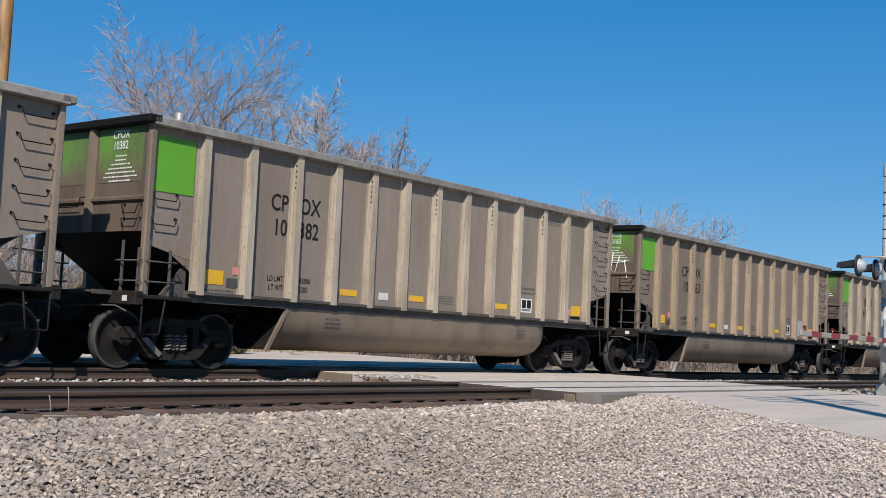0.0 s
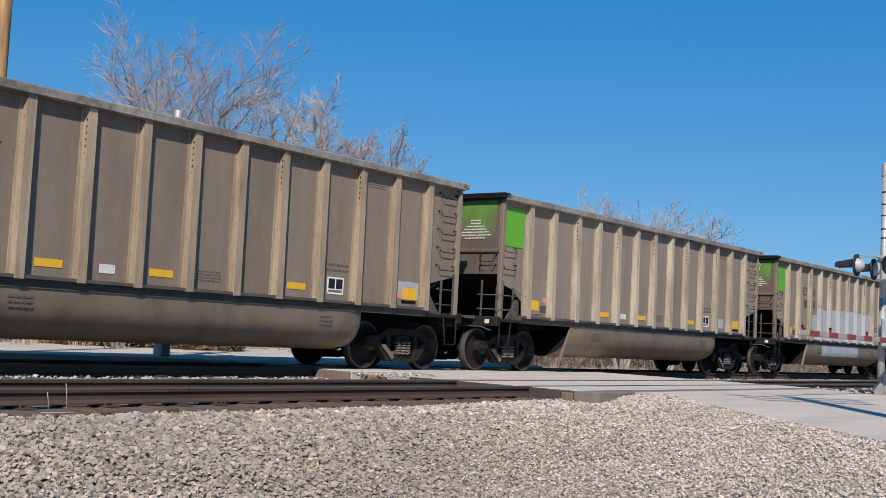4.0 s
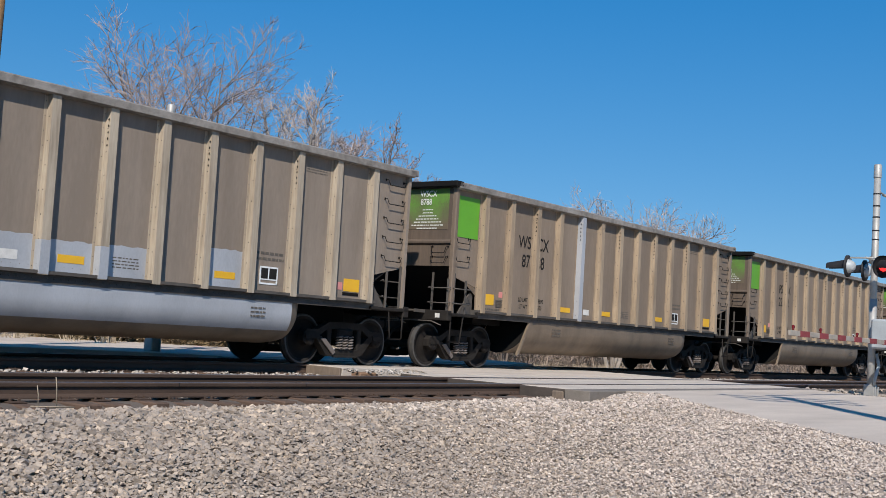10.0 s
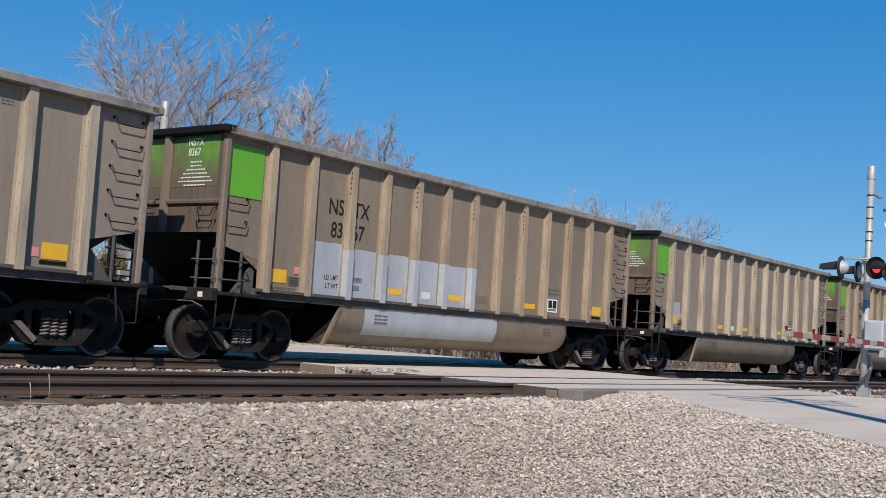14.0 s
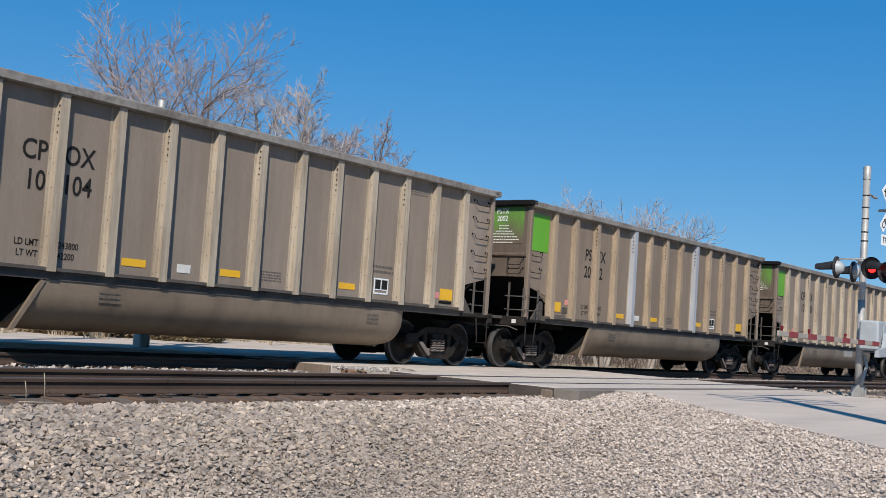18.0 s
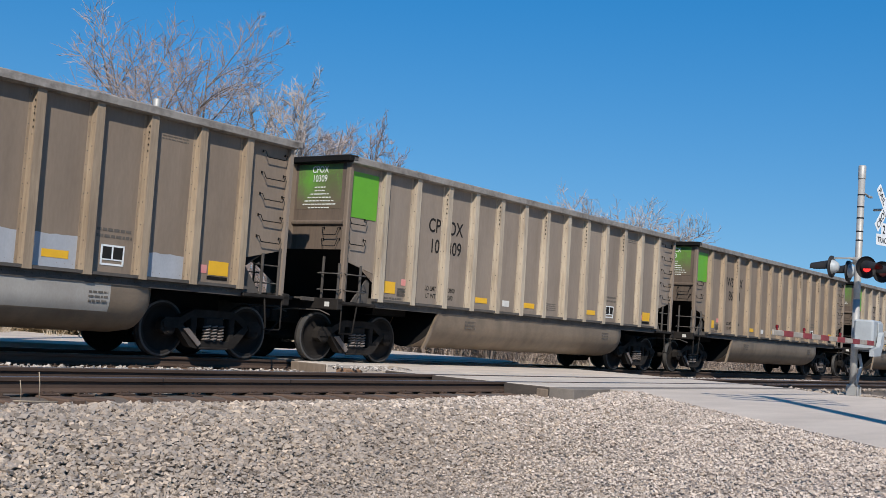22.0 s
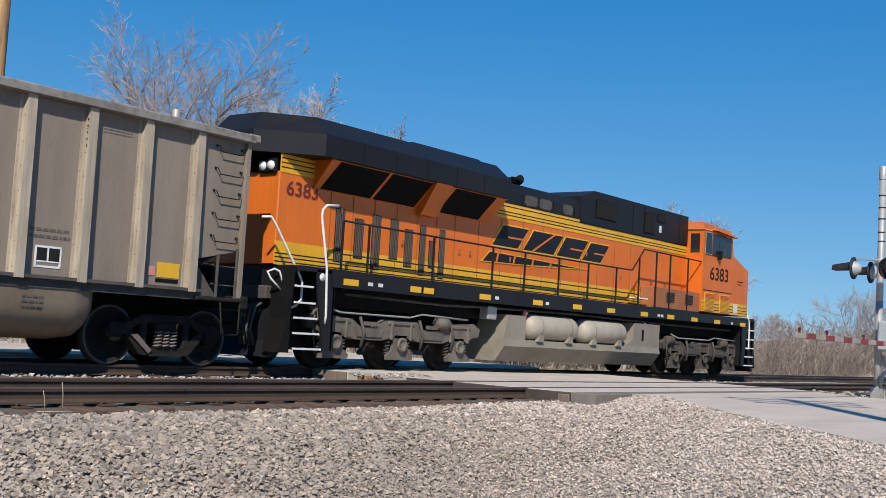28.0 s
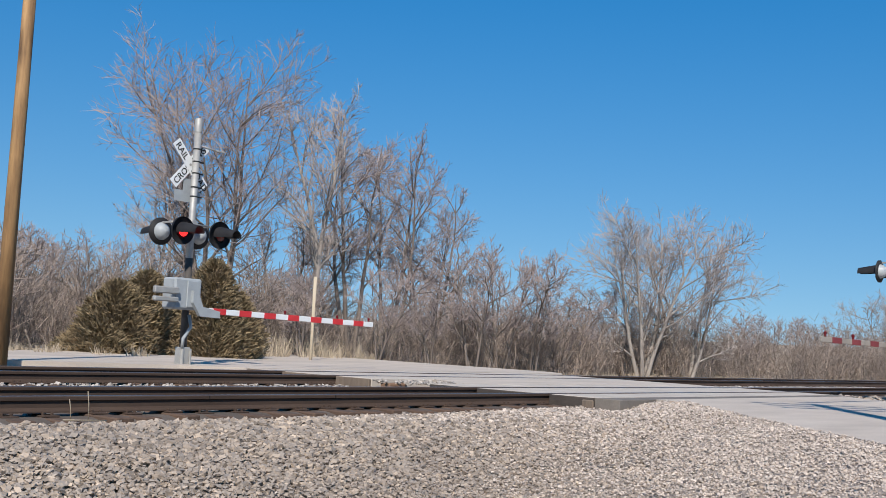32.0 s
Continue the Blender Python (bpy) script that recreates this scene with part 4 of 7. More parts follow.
    plate(RIBS[11] + 0.4, RIBS[11] + 0.85, 1.36, 1.42, STEEL_BLACK, "release_rod")
    fr = Build()
    x0, z0 = RIBS[9] + 0.3, 1.42
    for a, c, d, e2 in ((0, 0.44, 0, 0.03), (0, 0.44, 0.29, 0.32), (0, 0.03, 0, 0.32), (0.41, 0.44, 0, 0.32), (0.2, 0.23, 0.08, 0.32), (0, 0.44, 0.08, 0.1)):
        fr.box(x0 + a, x0 + c, ys - 0.008, ys, z0 + d, z0 + e2)
    part("stencil_frame", fr, SIGN_WHITE, car, "white framed black inspection stencil")
    plate(x0 + 0.03, x0 + 0.2, z0 + 0.1, z0 + 0.29, INK, "stencil_block")
    plate(x0 + 0.23, x0 + 0.41, z0 + 0.1, z0 + 0.29, INK, "stencil_block")
    rng = random.Random(5)

    def bars(x, z, w, rows, h, gap, mt, name, y=ys):
        b = Build()
        for r in range(rows):
            q = 0.0
            while q < w:
                l = rng.uniform(0.03, 0.1)
                b.box(x + q, x + min(q + l, w), y - 0.006, y, z - r * gap, z - r * gap + h)
                q += l + 0.025
        tagged(part(name, b, mt, car, "rows of small stencilled marks"), kind="stuff")

    bars(RIBS[9] + 0.2, 1.95, 0.66, 2, 0.045, 0.1, FAINT, "stencil_mark")
    bars(RIBS[6] + 0.25, 1.6, 0.5, 4, 0.02, 0.05, FAINT, "stencil_mark")
    bars(RIBS[10] + 0.25, 3.62, 0.55, 2, 0.018, 0.05, FAINT, "stencil_mark")
    bars(RIBS[0] + 0.14, SILL_Z + 0.06, 0.7, 1, 0.035, 0.1, FAINT, "stencil_mark")
    bars(-3.1, 0.98, 0.4, 3, 0.03, 0.07, FAINT, "tub_stencil", -1.487)
    bars(3.2, 0.98, 0.35, 3, 0.03, 0.07, FAINT, "tub_stencil", -1.487)
    # trucks
    bolster = Build().box(-0.22, 0.22, -1.05, 1.05, 0.5, 0.72, 0.03).lathe([(0.72, 0.2), (0.8, 0.2)], (0, 0, 0), "z", 16)
    beam = Build()
    for q in (-1, 1):
        beam.tube([(q * 0.36, -0.8, 0.4), (q * 0.3, 0, 0.38), (q * 0.36, 0.8, 0.4)], 0.03, 6)
        for s in (-1, 1):
            beam.box(q * 0.36, q * 0.43, s * 0.72, s * 0.82, 0.28, 0.58, 0.02)
    meshes = {"bolster": bolster.mesh("truck", TRUCK_STEEL), "frame": side_frame().mesh("side_frame", TRUCK_STEEL), "spring": spring().mesh("spring", SPRING_STEEL), "rod": Build().prism([(-0.72, 0.5), (-0.6, 0.52), (-0.3, 0.26), (-0.36, 0.2)], -0.075, -0.045, "y").mesh("brake_rod", SPRING_STEEL), "beam": beam.mesh("brake_beam", TRUCK_STEEL)}
    for x in (-6.17, 6.17):
        car_truck(car, x, meshes)
    return car


master_car = coal_car()
CARS = {-1: master_car}
for k in range(0, 24):
    CARS[k] = copy_thing(master_car, pose(CAR_0 + PITCH * k, FAR_TRACK, 0))
master_car.matrix_basis = pose(CAR_0 - PITCH, FAR_TRACK, 0)

MARKS = {0: ("CP", "OX", "10", "382"), 1: ("CP", "OX", "10", "163"), 2: ("JS", "CX", "67", "46"), 3: ("CP", "OX", "10", "050"), 5: ("CP", "OX", "10", "360"), 6: ("PS", "TX", "20", "27"),
         7: ("WS", "CX", "86", "25"), 8: ("CP", "OX", "10", "237"), 9: ("WS", "CX", "87", "88"), 10: ("PS", "TX", "22", "02"), 11: ("CP", "OX", "10", "576"), 12: ("NS", "TX", "83", "67"),
         14: ("NS", "TX", "84", "64"), 15: ("CP", "OX", "10", "104"), 16: ("PS", "TX", "20", "02"), 17: ("CP", "OX", "10", "450"), 18: ("WS", "CX", "86", "10"), 19: ("CP", "OX", "10", "309"),
         20: ("WS", "CX", "86", "23"), 21: ("CP", "OX", "10", "225"), 23: ("CP", "OX", "10", "009")}


def write(car, body, size, x, y, z, mt, name, turn=0, right=False):
    me = lettering(body, size, mt)
    w = max(v.co.x for v in me.vertices) if right else 0
    return part(name, me, None, car, m=pose(x, y, z, 90, 0, turn) @ Matrix.Diagonal((0.84, 1, 1, 1)) @ Matrix.Translation((-w, 0, 0)))


def letter_car(car, marks):
    y = -(HALF_W - 0.148) - 0.005
    a, b, c, d = marks
    ink = INK
    x3 = RIBS[2]
    for body, z in ((a, 2.86), (c, 2.42)):
        write(car, body, 0.42, x3 - 0.15, y, z, ink, "lettering", right=True)
    for body, z in ((b, 2.86), (d, 2.42)):
        write(car, body, 0.42, x3 + 0.13, y, z, ink, "lettering")
    load, light = ("245200", "40800") if a == "PS" else ("243800", "42200")
    for body, z in (("LD LMT", 1.6), ("LT WT", 1.44)):
        write(car, body, 0.14, x3 - 0.17, y, z, ink, "lettering", right=True)
    for body, z in ((load, 1.6), (light, 1.44)):
        write(car, body, 0.14, x3 + 0.16, y, z, ink, "lettering")
    ex = -HALF_L + 0.02 - 0.032
    write(car, a + b, 0.19, ex, -0.52, 3.72, WHITE, "end_lettering", -90)
    write(car, c + d, 0.19, ex, -0.54, 3.54, WHITE, "end_lettering", -90)


for k, marks in MARKS.items():
    letter_car(CARS[k], marks)


def patch(car, p, top, z0=SILL_Z + 0.03, x0=0.0, x1=1.0, mt=None, top2=None):
    """A lighter repainted area on one bay between two ribs, its upper edge uneven."""
    y = -(HALF_W - 0.148)
    a, b = RIBS[p - 1] + 0.1, RIBS[p] - 0.1
    xa, xb = a + (b - a) * x0, a + (b - a) * x1
    t2 = top if top2 is None else top2
    rng = random.Random(p * 31 + int(top * 100))
    n = 8
    pts = [(xa, z0), (xb, z0)] + [(xb + (xa - xb) * i / n, t2 + (top - t2) * i / n + rng.uniform(-0.012, 0.012)) for i in range(n + 1)]
    part("bare_patch", Build().prism(pts, y - 0.004, y + 0.001, "y"), mt or CLEAN, car, "clean bare aluminium patch")


def rib_patch(car, i, top, z0=SILL_Z - 0.02):
    w, d = 0.088, 0.149
    b = Build().prism([(-w, 0.002), (-w + 0.008, -d), (w - 0.008, -d), (w, 0.002)], z0, top, "z")
    part("bare_rib_patch", b, CLEAN, car, "clean bare aluminium rib", pose(RIBS[i - 1], -(HALF_W - 0.148), 0))


def tub_patch(car, x0, x1, z0=0.55, z1=1.12, mt=None):
    b = Build()
    n = 10
    pts = []
    for k in range(n + 1):
        z = z1 + (z0 - z1) * k / n
        yy = 1.48 if z > 0.92 else 0.86 + 0.62 * math.sqrt(max(0, 1 - ((0.92 - z) / 0.55) ** 2))
        pts.append((-(yy + 0.004), z))
    v = [(x, y, z) for x in (x0, x1) for y, z in pts]
    b.add(v, [(k, k + 1, n + 2 + k, n + 1 + k) for k in range(n)], True)
    part("bare_tub_patch", b, mt or CLEAN, car, "clean bare aluminium on the tub")


for p, top in ((3, 2.2), (4, 2.42), (5, 2.47), (6, 2.5), (7, 2.52), (8, 2.5), (9, 2.5)):
    patch(CARS[5], p, top, top2=top)
for i in range(4, 10):
    rib_patch(CARS[5], i, 2.46)
tub_patch(CARS[5], -2.6, 1.5, 0.72, 1.13)
patch(CARS[6], 1, 2.2, 1.72, 0.0, 0.5)
rib_patch(CARS[6], 5, 3.88)
rib_patch(CARS[6], 9, 3.88)
STROKES = {4: ((0.25, 0.78, 1.74, 1.82), (0.0, 0.16, 1.5, 1.6), (0.1, 0.18, 1.56, 1.66)), 5: ((0.0, 0.12, 1.58, 1.7), (0.5, 0.8, 1.68, 1.76), (0.42, 0.52, 1.5, 1.74), (0.42, 0.8, 1.46, 1.53), (0.52, 0.7, 1.4, 1.46)),
           6: ((0.28, 0.78, 1.74, 1.82), (0.28, 0.72, 1.5, 1.57), (0.18, 0.3, 1.5, 1.66), (0.3, 0.44, 1.36, 1.42), (0.4, 0.7, 1.62, 1.68))}
for p in (4, 5, 6):
    patch(CARS[6], p, 2.02, 1.32, 0, 1, PALE_TAG)
    y = -(HALF_W - 0.148) - 0.006
    x = RIBS[p - 1] + 0.12
    field = part("graffiti", Build().prism([(x + 0.02, 1.4), (x + 0.75, 1.37), (x + 0.74, 1.95), (x + 0.03, 1.94)], y - 0.002, y + 0.002, "y"), INK, CARS[6], "black graffiti field")
    strokes = Build()
    for q0, q1, z0, z1 in STROKES[p]:
        strokes.box(x + q0, x + q1, y - 0.006, y - 0.002, z0, z1)
    part("graffiti_stroke", strokes, PALE_TAG, field, "white graffiti strokes")
tub_patch(CARS[6], -3.3, -2.2, 0.7, 1.1)
patch(CARS[1], 11, 1.95, 1.4, 0.1, 0.9)
patch(CARS[4], 11, 1.7, 1.42, 0.3, 0.8)
patch(CARS[3], 12, 1.8, 1.45, 0.2, 1.0)
patch(CARS[7], 1, 1.86, 1.42, 0.05, 0.9)
patch(CARS[7], 4, 1.62, 1.42, 0.1, 0.9)
for p, top in ((4, 1.85), (5, 1.82), (6, 1.78), (7, 1.8), (9, 1.95)):
    patch(CARS[8], p, top)
for i in (5, 6, 7):
    rib_patch(CARS[8], i, 1.75)
tub_patch(CARS[8], -4.2, 4.2, 0.62, 1.13)
rib_patch(CARS[9], 5, 3.88)
for p, top in ((2, 2.3), (3, 2.25), (4, 2.25), (5, 2.22), (6, 2.2)):
    patch(CARS[12], p, top)
for i in (3, 4, 5, 6, 7):
    rib_patch(CARS[12], i, 2.2)
tub_patch(CARS[12], -3.4, 1.2, 0.6, 1.13)
patch(CARS[13], 1, 2.1, 1.5, 0.3, 0.8)
patch(CARS[14], 11, 2.3, 1.4, 0.05, 0.95)
patch(CARS[14], 12, 1.75, 1.45, 0.2, 0.7)
rib_patch(CARS[16], 5, 3.88)
rib_patch(CARS[16], 9, 3.88)
tub_patch(CARS[17], 0.6, 1.7, 0.85, 1.12, DULL_CLEAN)
for p, top in ((1, 2.2), (2, 2.1), (3, 2.05), (4, 1.7), (5, 1.68), (8, 1.8), (9, 1.8), (11, 1.7)):
    patch(CARS[18], p, top)
for i in (2, 3, 4):
    rib_patch(CARS[18], i, 2.05)
tub_patch(CARS[18], -2.4, 3.6, 0.7, 1.13, DULL_CLEAN)
for p, top in ((3, 2.15), (4, 2.1), (5, 2.0), (6, 1.6)):
    patch(CARS[23], p, top)
for i in (4, 5, 6):
    rib_patch(CARS[23], i, 2.0)
tub_patch(CARS[23], -3.4, -2.3, 0.75, 1.12)
# dust differs from car to car
for k, car in CARS.items():
    if k not in (1, 3, 6, 9, 10, 12, 14, 16, 18, 20):
        continue
    for ob in car.children:
        tone = BROWN_PANEL if ob.name.startswith("side_sheet") else BROWN_RIB if ob.name.startswith("rib") else None
        if tone is not None:
            ob.material_slots[0].link = "OBJECT"
            ob.material_slots[0].material = tone
# white scrawl on one end
scr = Build()
ex = -HALF_L + 0.02 - 0.03
for pts in (((-0.5, 3.1), (-0.75, 2.7), (-0.9, 3.2)), ((-0.3, 3.0), (-1.1, 3.05)), ((-0.7, 3.3), (-0.6, 2.5)), ((-1.05, 3.1), (-1.15, 2.6), (-0.95, 2.6))):
    scr.tube([(ex, y, z) for y, z in pts], 0.014, 4)
part("scrawl", scr, WHITE, CARS[1], "thin white spray-painted scrawl")


# ---- locomotive ----
def loco_truck(loco, x, cast):
    """A three-axle truck with dusty cast side frames."""
    tr = part("truck", Build().box(-2.5, 2.5, -0.67, 0.67, 0.42, 1.24, 0.05), STEEL_BLACK, loco, "dusty three-axle cast truck", pose(x, 0, 0))
    wheel = Build()
    for s in (-1, 1):
        wheel.lathe([(s * 0.7, 0.42), (s * 0.69, 0.55), (s * 0.72, 0.562), (s * 0.735, 0.536), (s * 0.825, 0.53), (s * 0.83, 0.45), (s * 0.79, 0.42), (s * 0.78, 0.2), (s * 0.86, 0.14), (s * 0.86, 0.0)], (0, 0, 0), "y", 32)
    wheel.lathe([(-0.7, 0.1), (0.7, 0.1)], (0, 0, 0), "y", 12)
    me = wheel.mesh("wheelset", WHEEL_STEEL)
    for q in (-1.97, 0.0, 1.97):
        part("wheelset", me, None, tr, "steel locomotive wheels on an axle", pose(q, 0, 0.533))
    prof = [(-2.75, 0.95), (-2.5, 1.06), (-1.5, 1.0), (-1.25, 0.86), (-0.75, 0.86), (-0.5, 1.02), (0.5, 1.02), (0.75, 0.86), (1.25, 0.86), (1.5, 1.0), (2.5, 1.06), (2.75, 0.95), (2.7, 0.78), (2.45, 0.74), (2.3, 0.66), (1.62, 0.66), (1.4, 0.6), (0.6, 0.6), (0.35, 0.66), (-0.35, 0.66), (-0.6, 0.6), (-1.4, 0.6), (-1.62, 0.66), (-2.3, 0.66), (-2.45, 0.74), (-2.7, 0.78)]
    for s in (-1, 1):
        y = s * 1.18
        b = Build().prism(prof, y - 0.09, y + 0.09, "y")
        for q in (-0.98, 0.98):
            b.prism([(q - 0.42, 0.83), (q + 0.42, 0.83), (q + 0.36, 0.66), (q - 0.36, 0.66)], y + s * 0.08, y + s * 0.115, "y")
            b.box(q - 0.2, q + 0.2, y + s * 0.11, y + s * 0.125, 0.88, 0.96, 0.004)
        for q in (-1.97, 0.0, 1.97):
            b.box(q - 0.34, q - 0.27, y - 0.07, y + s * 0.13, 0.62, 1.0, 0.015).box(q + 0.27, q + 0.34, y - 0.07, y + s * 0.13, 0.62, 1.0, 0.015)
            b.box(q - 0.42, q + 0.42, y - 0.07, y + s * 0.12, 0.92, 1.0, 0.02)
        fr = part("side_frame", b, cast, tr, "dust-covered cast side frame" if cast == LOCO_DUST else "grimy cast side frame")
        for q in (-1.97, 0.0, 1.97):
            jb = Build()
            jb.prism([(q - 0.19, 0.72), (q + 0.19, 0.72), (q + 0.24, 0.42), (q + 0.42, 0.3), (q + 0.4, 0.22), (q - 0.4, 0.22), (q - 0.42, 0.3), (q - 0.24, 0.42)], y - 0.06 + s * 0.03, y + 0.06 + s * 0.09, "y")
            jb.lathe([(y + s * 0.14, 0.15), (y + s * 0.17, 0.14), (y + s * 0.17, 0.1), (y + s * 0.15, 0.09), (y + s * 0.15, 0.0)], (q, 0, 0.533), "y", 18)
            for k in range(6):
                a = k * math.pi / 3
                jb.box(q + 0.12 * math.cos(a) - 0.015, q + 0.12 * math.cos(a) + 0.015, y + s * 0.165, y + s * 0.185, 0.533 + 0.12 * math.sin(a) - 0.015, 0.533 + 0.12 * math.sin(a) + 0.015)
            part("journal_box", jb, cast, tr, "dusty journal box with a bolted cap")
            for e in (-1, 1):
                pts = [(q + e * 0.32 + 0.055 * math.cos(a), y + 0.055 * math.sin(a), 0.32 + 0.34 * i / 32) for i, a in enumerate(k * math.pi / 3.2 for k in range(33))]
                part("spring", Build().tube(pts, 0.016, 4), STEEL_GREY, tr)
        for q in (-2.55, 1.15):
            part("brake_cylinder", Build().lathe([(0, 0), (0, 0.1), (0.03, 0.13), (0.34, 0.13), (0.38, 0.09), (0.38, 0)], (q, y + s * 0.1, 1.02), "x", 16), cast, tr, "dusty brake cylinder")
        part("brake_pipe", Build().tube([(-2.3, y + s * 0.12, 1.2), (-1.9, y + s * 0.14, 1.1), (0.2, y + s * 0.14, 1.1), (0.6, y + s * 0.14, 1.18), (2.2, y + s * 0.14, 1.14)], 0.02, 6), GALV, tr)
        for q in (-1.3, 0.55, 1.6):
            part("brake_lever", Build().tube([(q, y + s * 0.12, 1.05), (q + 0.12, y + s * 0.14, 0.75), (q + 0.08, y + s * 0.1, 0.45)], 0.035, 6), STEEL_GREY, tr)
    for s in (-1, 1):
        for q in (-1.0, 1.0):
            # flat disc, its black stands for the shade inside a hole
            part("frame_hole", Build().lathe([(s * 1.268, 0.07), (s * 1.274, 0.07), (s * 1.274, 0.0)], (q, 0, 0.76), "y", 14), PIT_BLACK, tr, "black disc drawn as a hole in the side frame")
        part("sand_pipe", Build().tube([(-2.6, s * 1.36, 1.14), (-2.68, s * 1.36, 0.8), (-2.5, s * 1.3, 0.3)], 0.02, 6), STEEL_GREY, tr)
    return tr


def locomotive_build():
    L = thing("locomotive", "orange, yellow and black diesel freight locomotive", "locomotive")
    S = (-1, 1)
    # frame and walkway
    part("underframe", Build().box(-10.3, 9.9, -1.0, 1.0, 1.2, 1.86, 0.03), STEEL_BLACK, L, "black underframe")
    for s in S:
        b = Build().prism([(-9.6, 1.88), (9.9, 1.88), (9.9, 1.64), (3.2, 1.6), (2.6, 1.56), (-9.6, 1.56)], s * 1.52, s * 1.44, "y")
        sk = part("side_sill", b, LOCO_BLACK, L, "dark side sill")
        for q in (-9.3, -7.3, -6.95, -4.9, -2.75, -0.95, 0.75, 2.6, 4.2, 5.75, 7.35, 9.3):
            part("reflector", Build().box(q, q + 0.42, s * 1.52, s * 1.526, 1.62, 1.74), YELLOW, sk, "yellow reflective strip")
        for q in (-8.6, -8.3, -4.3, -2.2, 3.6, 3.8, 8.6):
            part("tag", Build().box(q, q + 0.14, s * 1.52, s * 1.526, 1.65, 1.72), PALE_TAG, sk)
        part("walkway", Build().box(-9.6, 6.3, s * 0.9, s * 1.5, 1.86, 1.9, 0.006), LOCO_BLACK, L, "dark walkway plate")
    # hood: orange side sheets with yellow bands below and above, black top
    hw = 0.95
    hood = part("hood", Build().box(-10.6, 6.4, -hw, hw, 1.9, 3.64, 0.02), ORANGE, L, "orange engine hood")
    top = part("hood_top", Build().prism([(-hw - 0.012, 3.98), (-hw - 0.012, 4.28), (-hw + 0.1, 4.5), (-0.5, 4.58), (0.5, 4.58), (hw - 0.1, 4.5), (hw + 0.012, 4.28), (hw + 0.012, 3.98)], -4.2, 0.1, "x"), LOCO_BLACK, L, "black hood top")
    part("control_cabinet", Build().prism([(0.1, 3.92), (6.38, 3.92), (6.38, 4.8), (0.75, 4.82), (0.1, 4.6)], -0.99, 0.99, "y"), LOCO_BLACK, L, "black upper control cabinet")
    for s in S:
        y = s * (hw + 0.004)
        for x0, x1, z0, z1 in ((-10.6, 6.3, 1.9, 2.34), (-4.2, 6.4, 3.62, 3.99)):
            band = part("yellow_band", Build().box(x0, x1, y - 0.006, y + 0.006, z0, z1), LOCO_YELLOW, L, "yellow painted band")
            for f in (0.12, 0.3, 0.46) if z0 < 3 else (0.2, 0.4, 0.75):
                zz = z0 + (z1 - z0) * f
                part("pinstripe", Build().box(x0, x1, y + s * 0.006, y + s * 0.009, zz, zz + 0.022), LOCO_BLACK, band)
        part("rear_band", Build().box(-10.6, -9.7, y - 0.006, y + 0.006, 3.62, 3.96), LOCO_YELLOW, L, "yellow painted band")
        for f in (0.25, 0.5, 0.75):
            part("pinstripe", Build().box(-10.58, -9.72, y + s * 0.006, y + s * 0.009, 3.62 + 0.34 * f, 3.642 + 0.34 * f), LOCO_BLACK, L)
        # doors and their seams along the hood
        for x in (-9.2, -8.55, -7.9, -7.2, -6.5, -5.85, -5.2, -4.3, -3.4, -2.5, -1.6, -0.7, 0.2, 1.1, 2.0, 2.9):
            part("door_seam", Build().box(x - 0.008, x + 0.008, y - 0.004, y + s * 0.012, 1.95, 3.6), BROWN_BOX, hood)
        for x in (-8.9, -7.0, -5.0, -4.6, -3.0, -1.2, 0.5, 2.4):
            part("latch", Build().box(x - 0.03, x + 0.03, y, y + s * 0.03, 3.05 if int(x * 10) % 2 else 2.6, 3.17 if int(x * 10) % 2 else 2.72, 0.008), BROWN_BOX, hood)
        # tall louvres at the rear
        for i, (x, z0, z1) in enumerate(((-9.0, 2.08, 3.14), (-8.35, 2.2, 3.0), (-7.75, 2.02, 3.14), (-7.1, 2.28, 3.12), (-6.55, 2.16, 2.96), (-5.98, 2.02, 3.1), (-5.6, 2.2, 2.8), (-5.2, 2.0, 3.08))):
            x = -9.05 + (x + 9.0) * 0.87
            w = 0.27 if i < 5 else 0.19
            lv = part("louvre", Build().box(x, x + w, y - 0.01, y + s * 0.008, z0, z1), GRILLE, hood, "tall dark louvre")
            k = 0
            q = x + 0.02
            while q < x + w - 0.02:
                part("slat", Build().box(q, q + 0.018, y, y + s * 0.03, z0 + 0.02, z1 - 0.02), STEEL_GREY, lv)
                q += 0.05
        # flared radiator intakes under the wing
        b = Build()
        b.prism([(s * hw, 3.42), (s * 1.42, 3.98), (s * hw, 3.98)], -9.7, -3.9, "x")
        fl = part("intake_flare", b, ORANGE, L, "orange flared intake frame")
        d = Vector((0, s * 0.47, 0.56)).normalized()
        nrm = Vector((0, s * 0.56, -0.47)).normalized()
        for x0, x1 in ((-9.55, -8.12), (-8.02, -6.72), (-5.9, -4.4)):
            o = Vector((0, s * hw, 3.42))
            q = [o + d * 0.04 + nrm * 0.004, o + d * 0.7 + nrm * 0.004]
            skew = 0.1
            v = [(x0, *q[0][1:]), (x1, *q[0][1:]), (x1 + skew, *q[1][1:]), (x0 + skew, *q[1][1:])]
            v2 = [tuple(Vector(p) + nrm * 0.01) for p in v]
            part("intake_grille", Build().add(v + v2, [(0, 1, 2, 3), (4, 5, 6, 7), (0, 1, 5, 4), (1, 2, 6, 5), (2, 3, 7, 6), (3, 0, 4, 7)]), PIT_BLACK, fl, "black radiator intake")
        part("intake_post", Build().prism([(s * (hw - 0.01), 3.3), (s * 1.1, 3.3), (s * 1.5, 3.98), (s * 0.94, 3.98)], -6.6, -6.05, "x"), ORANGE, fl)
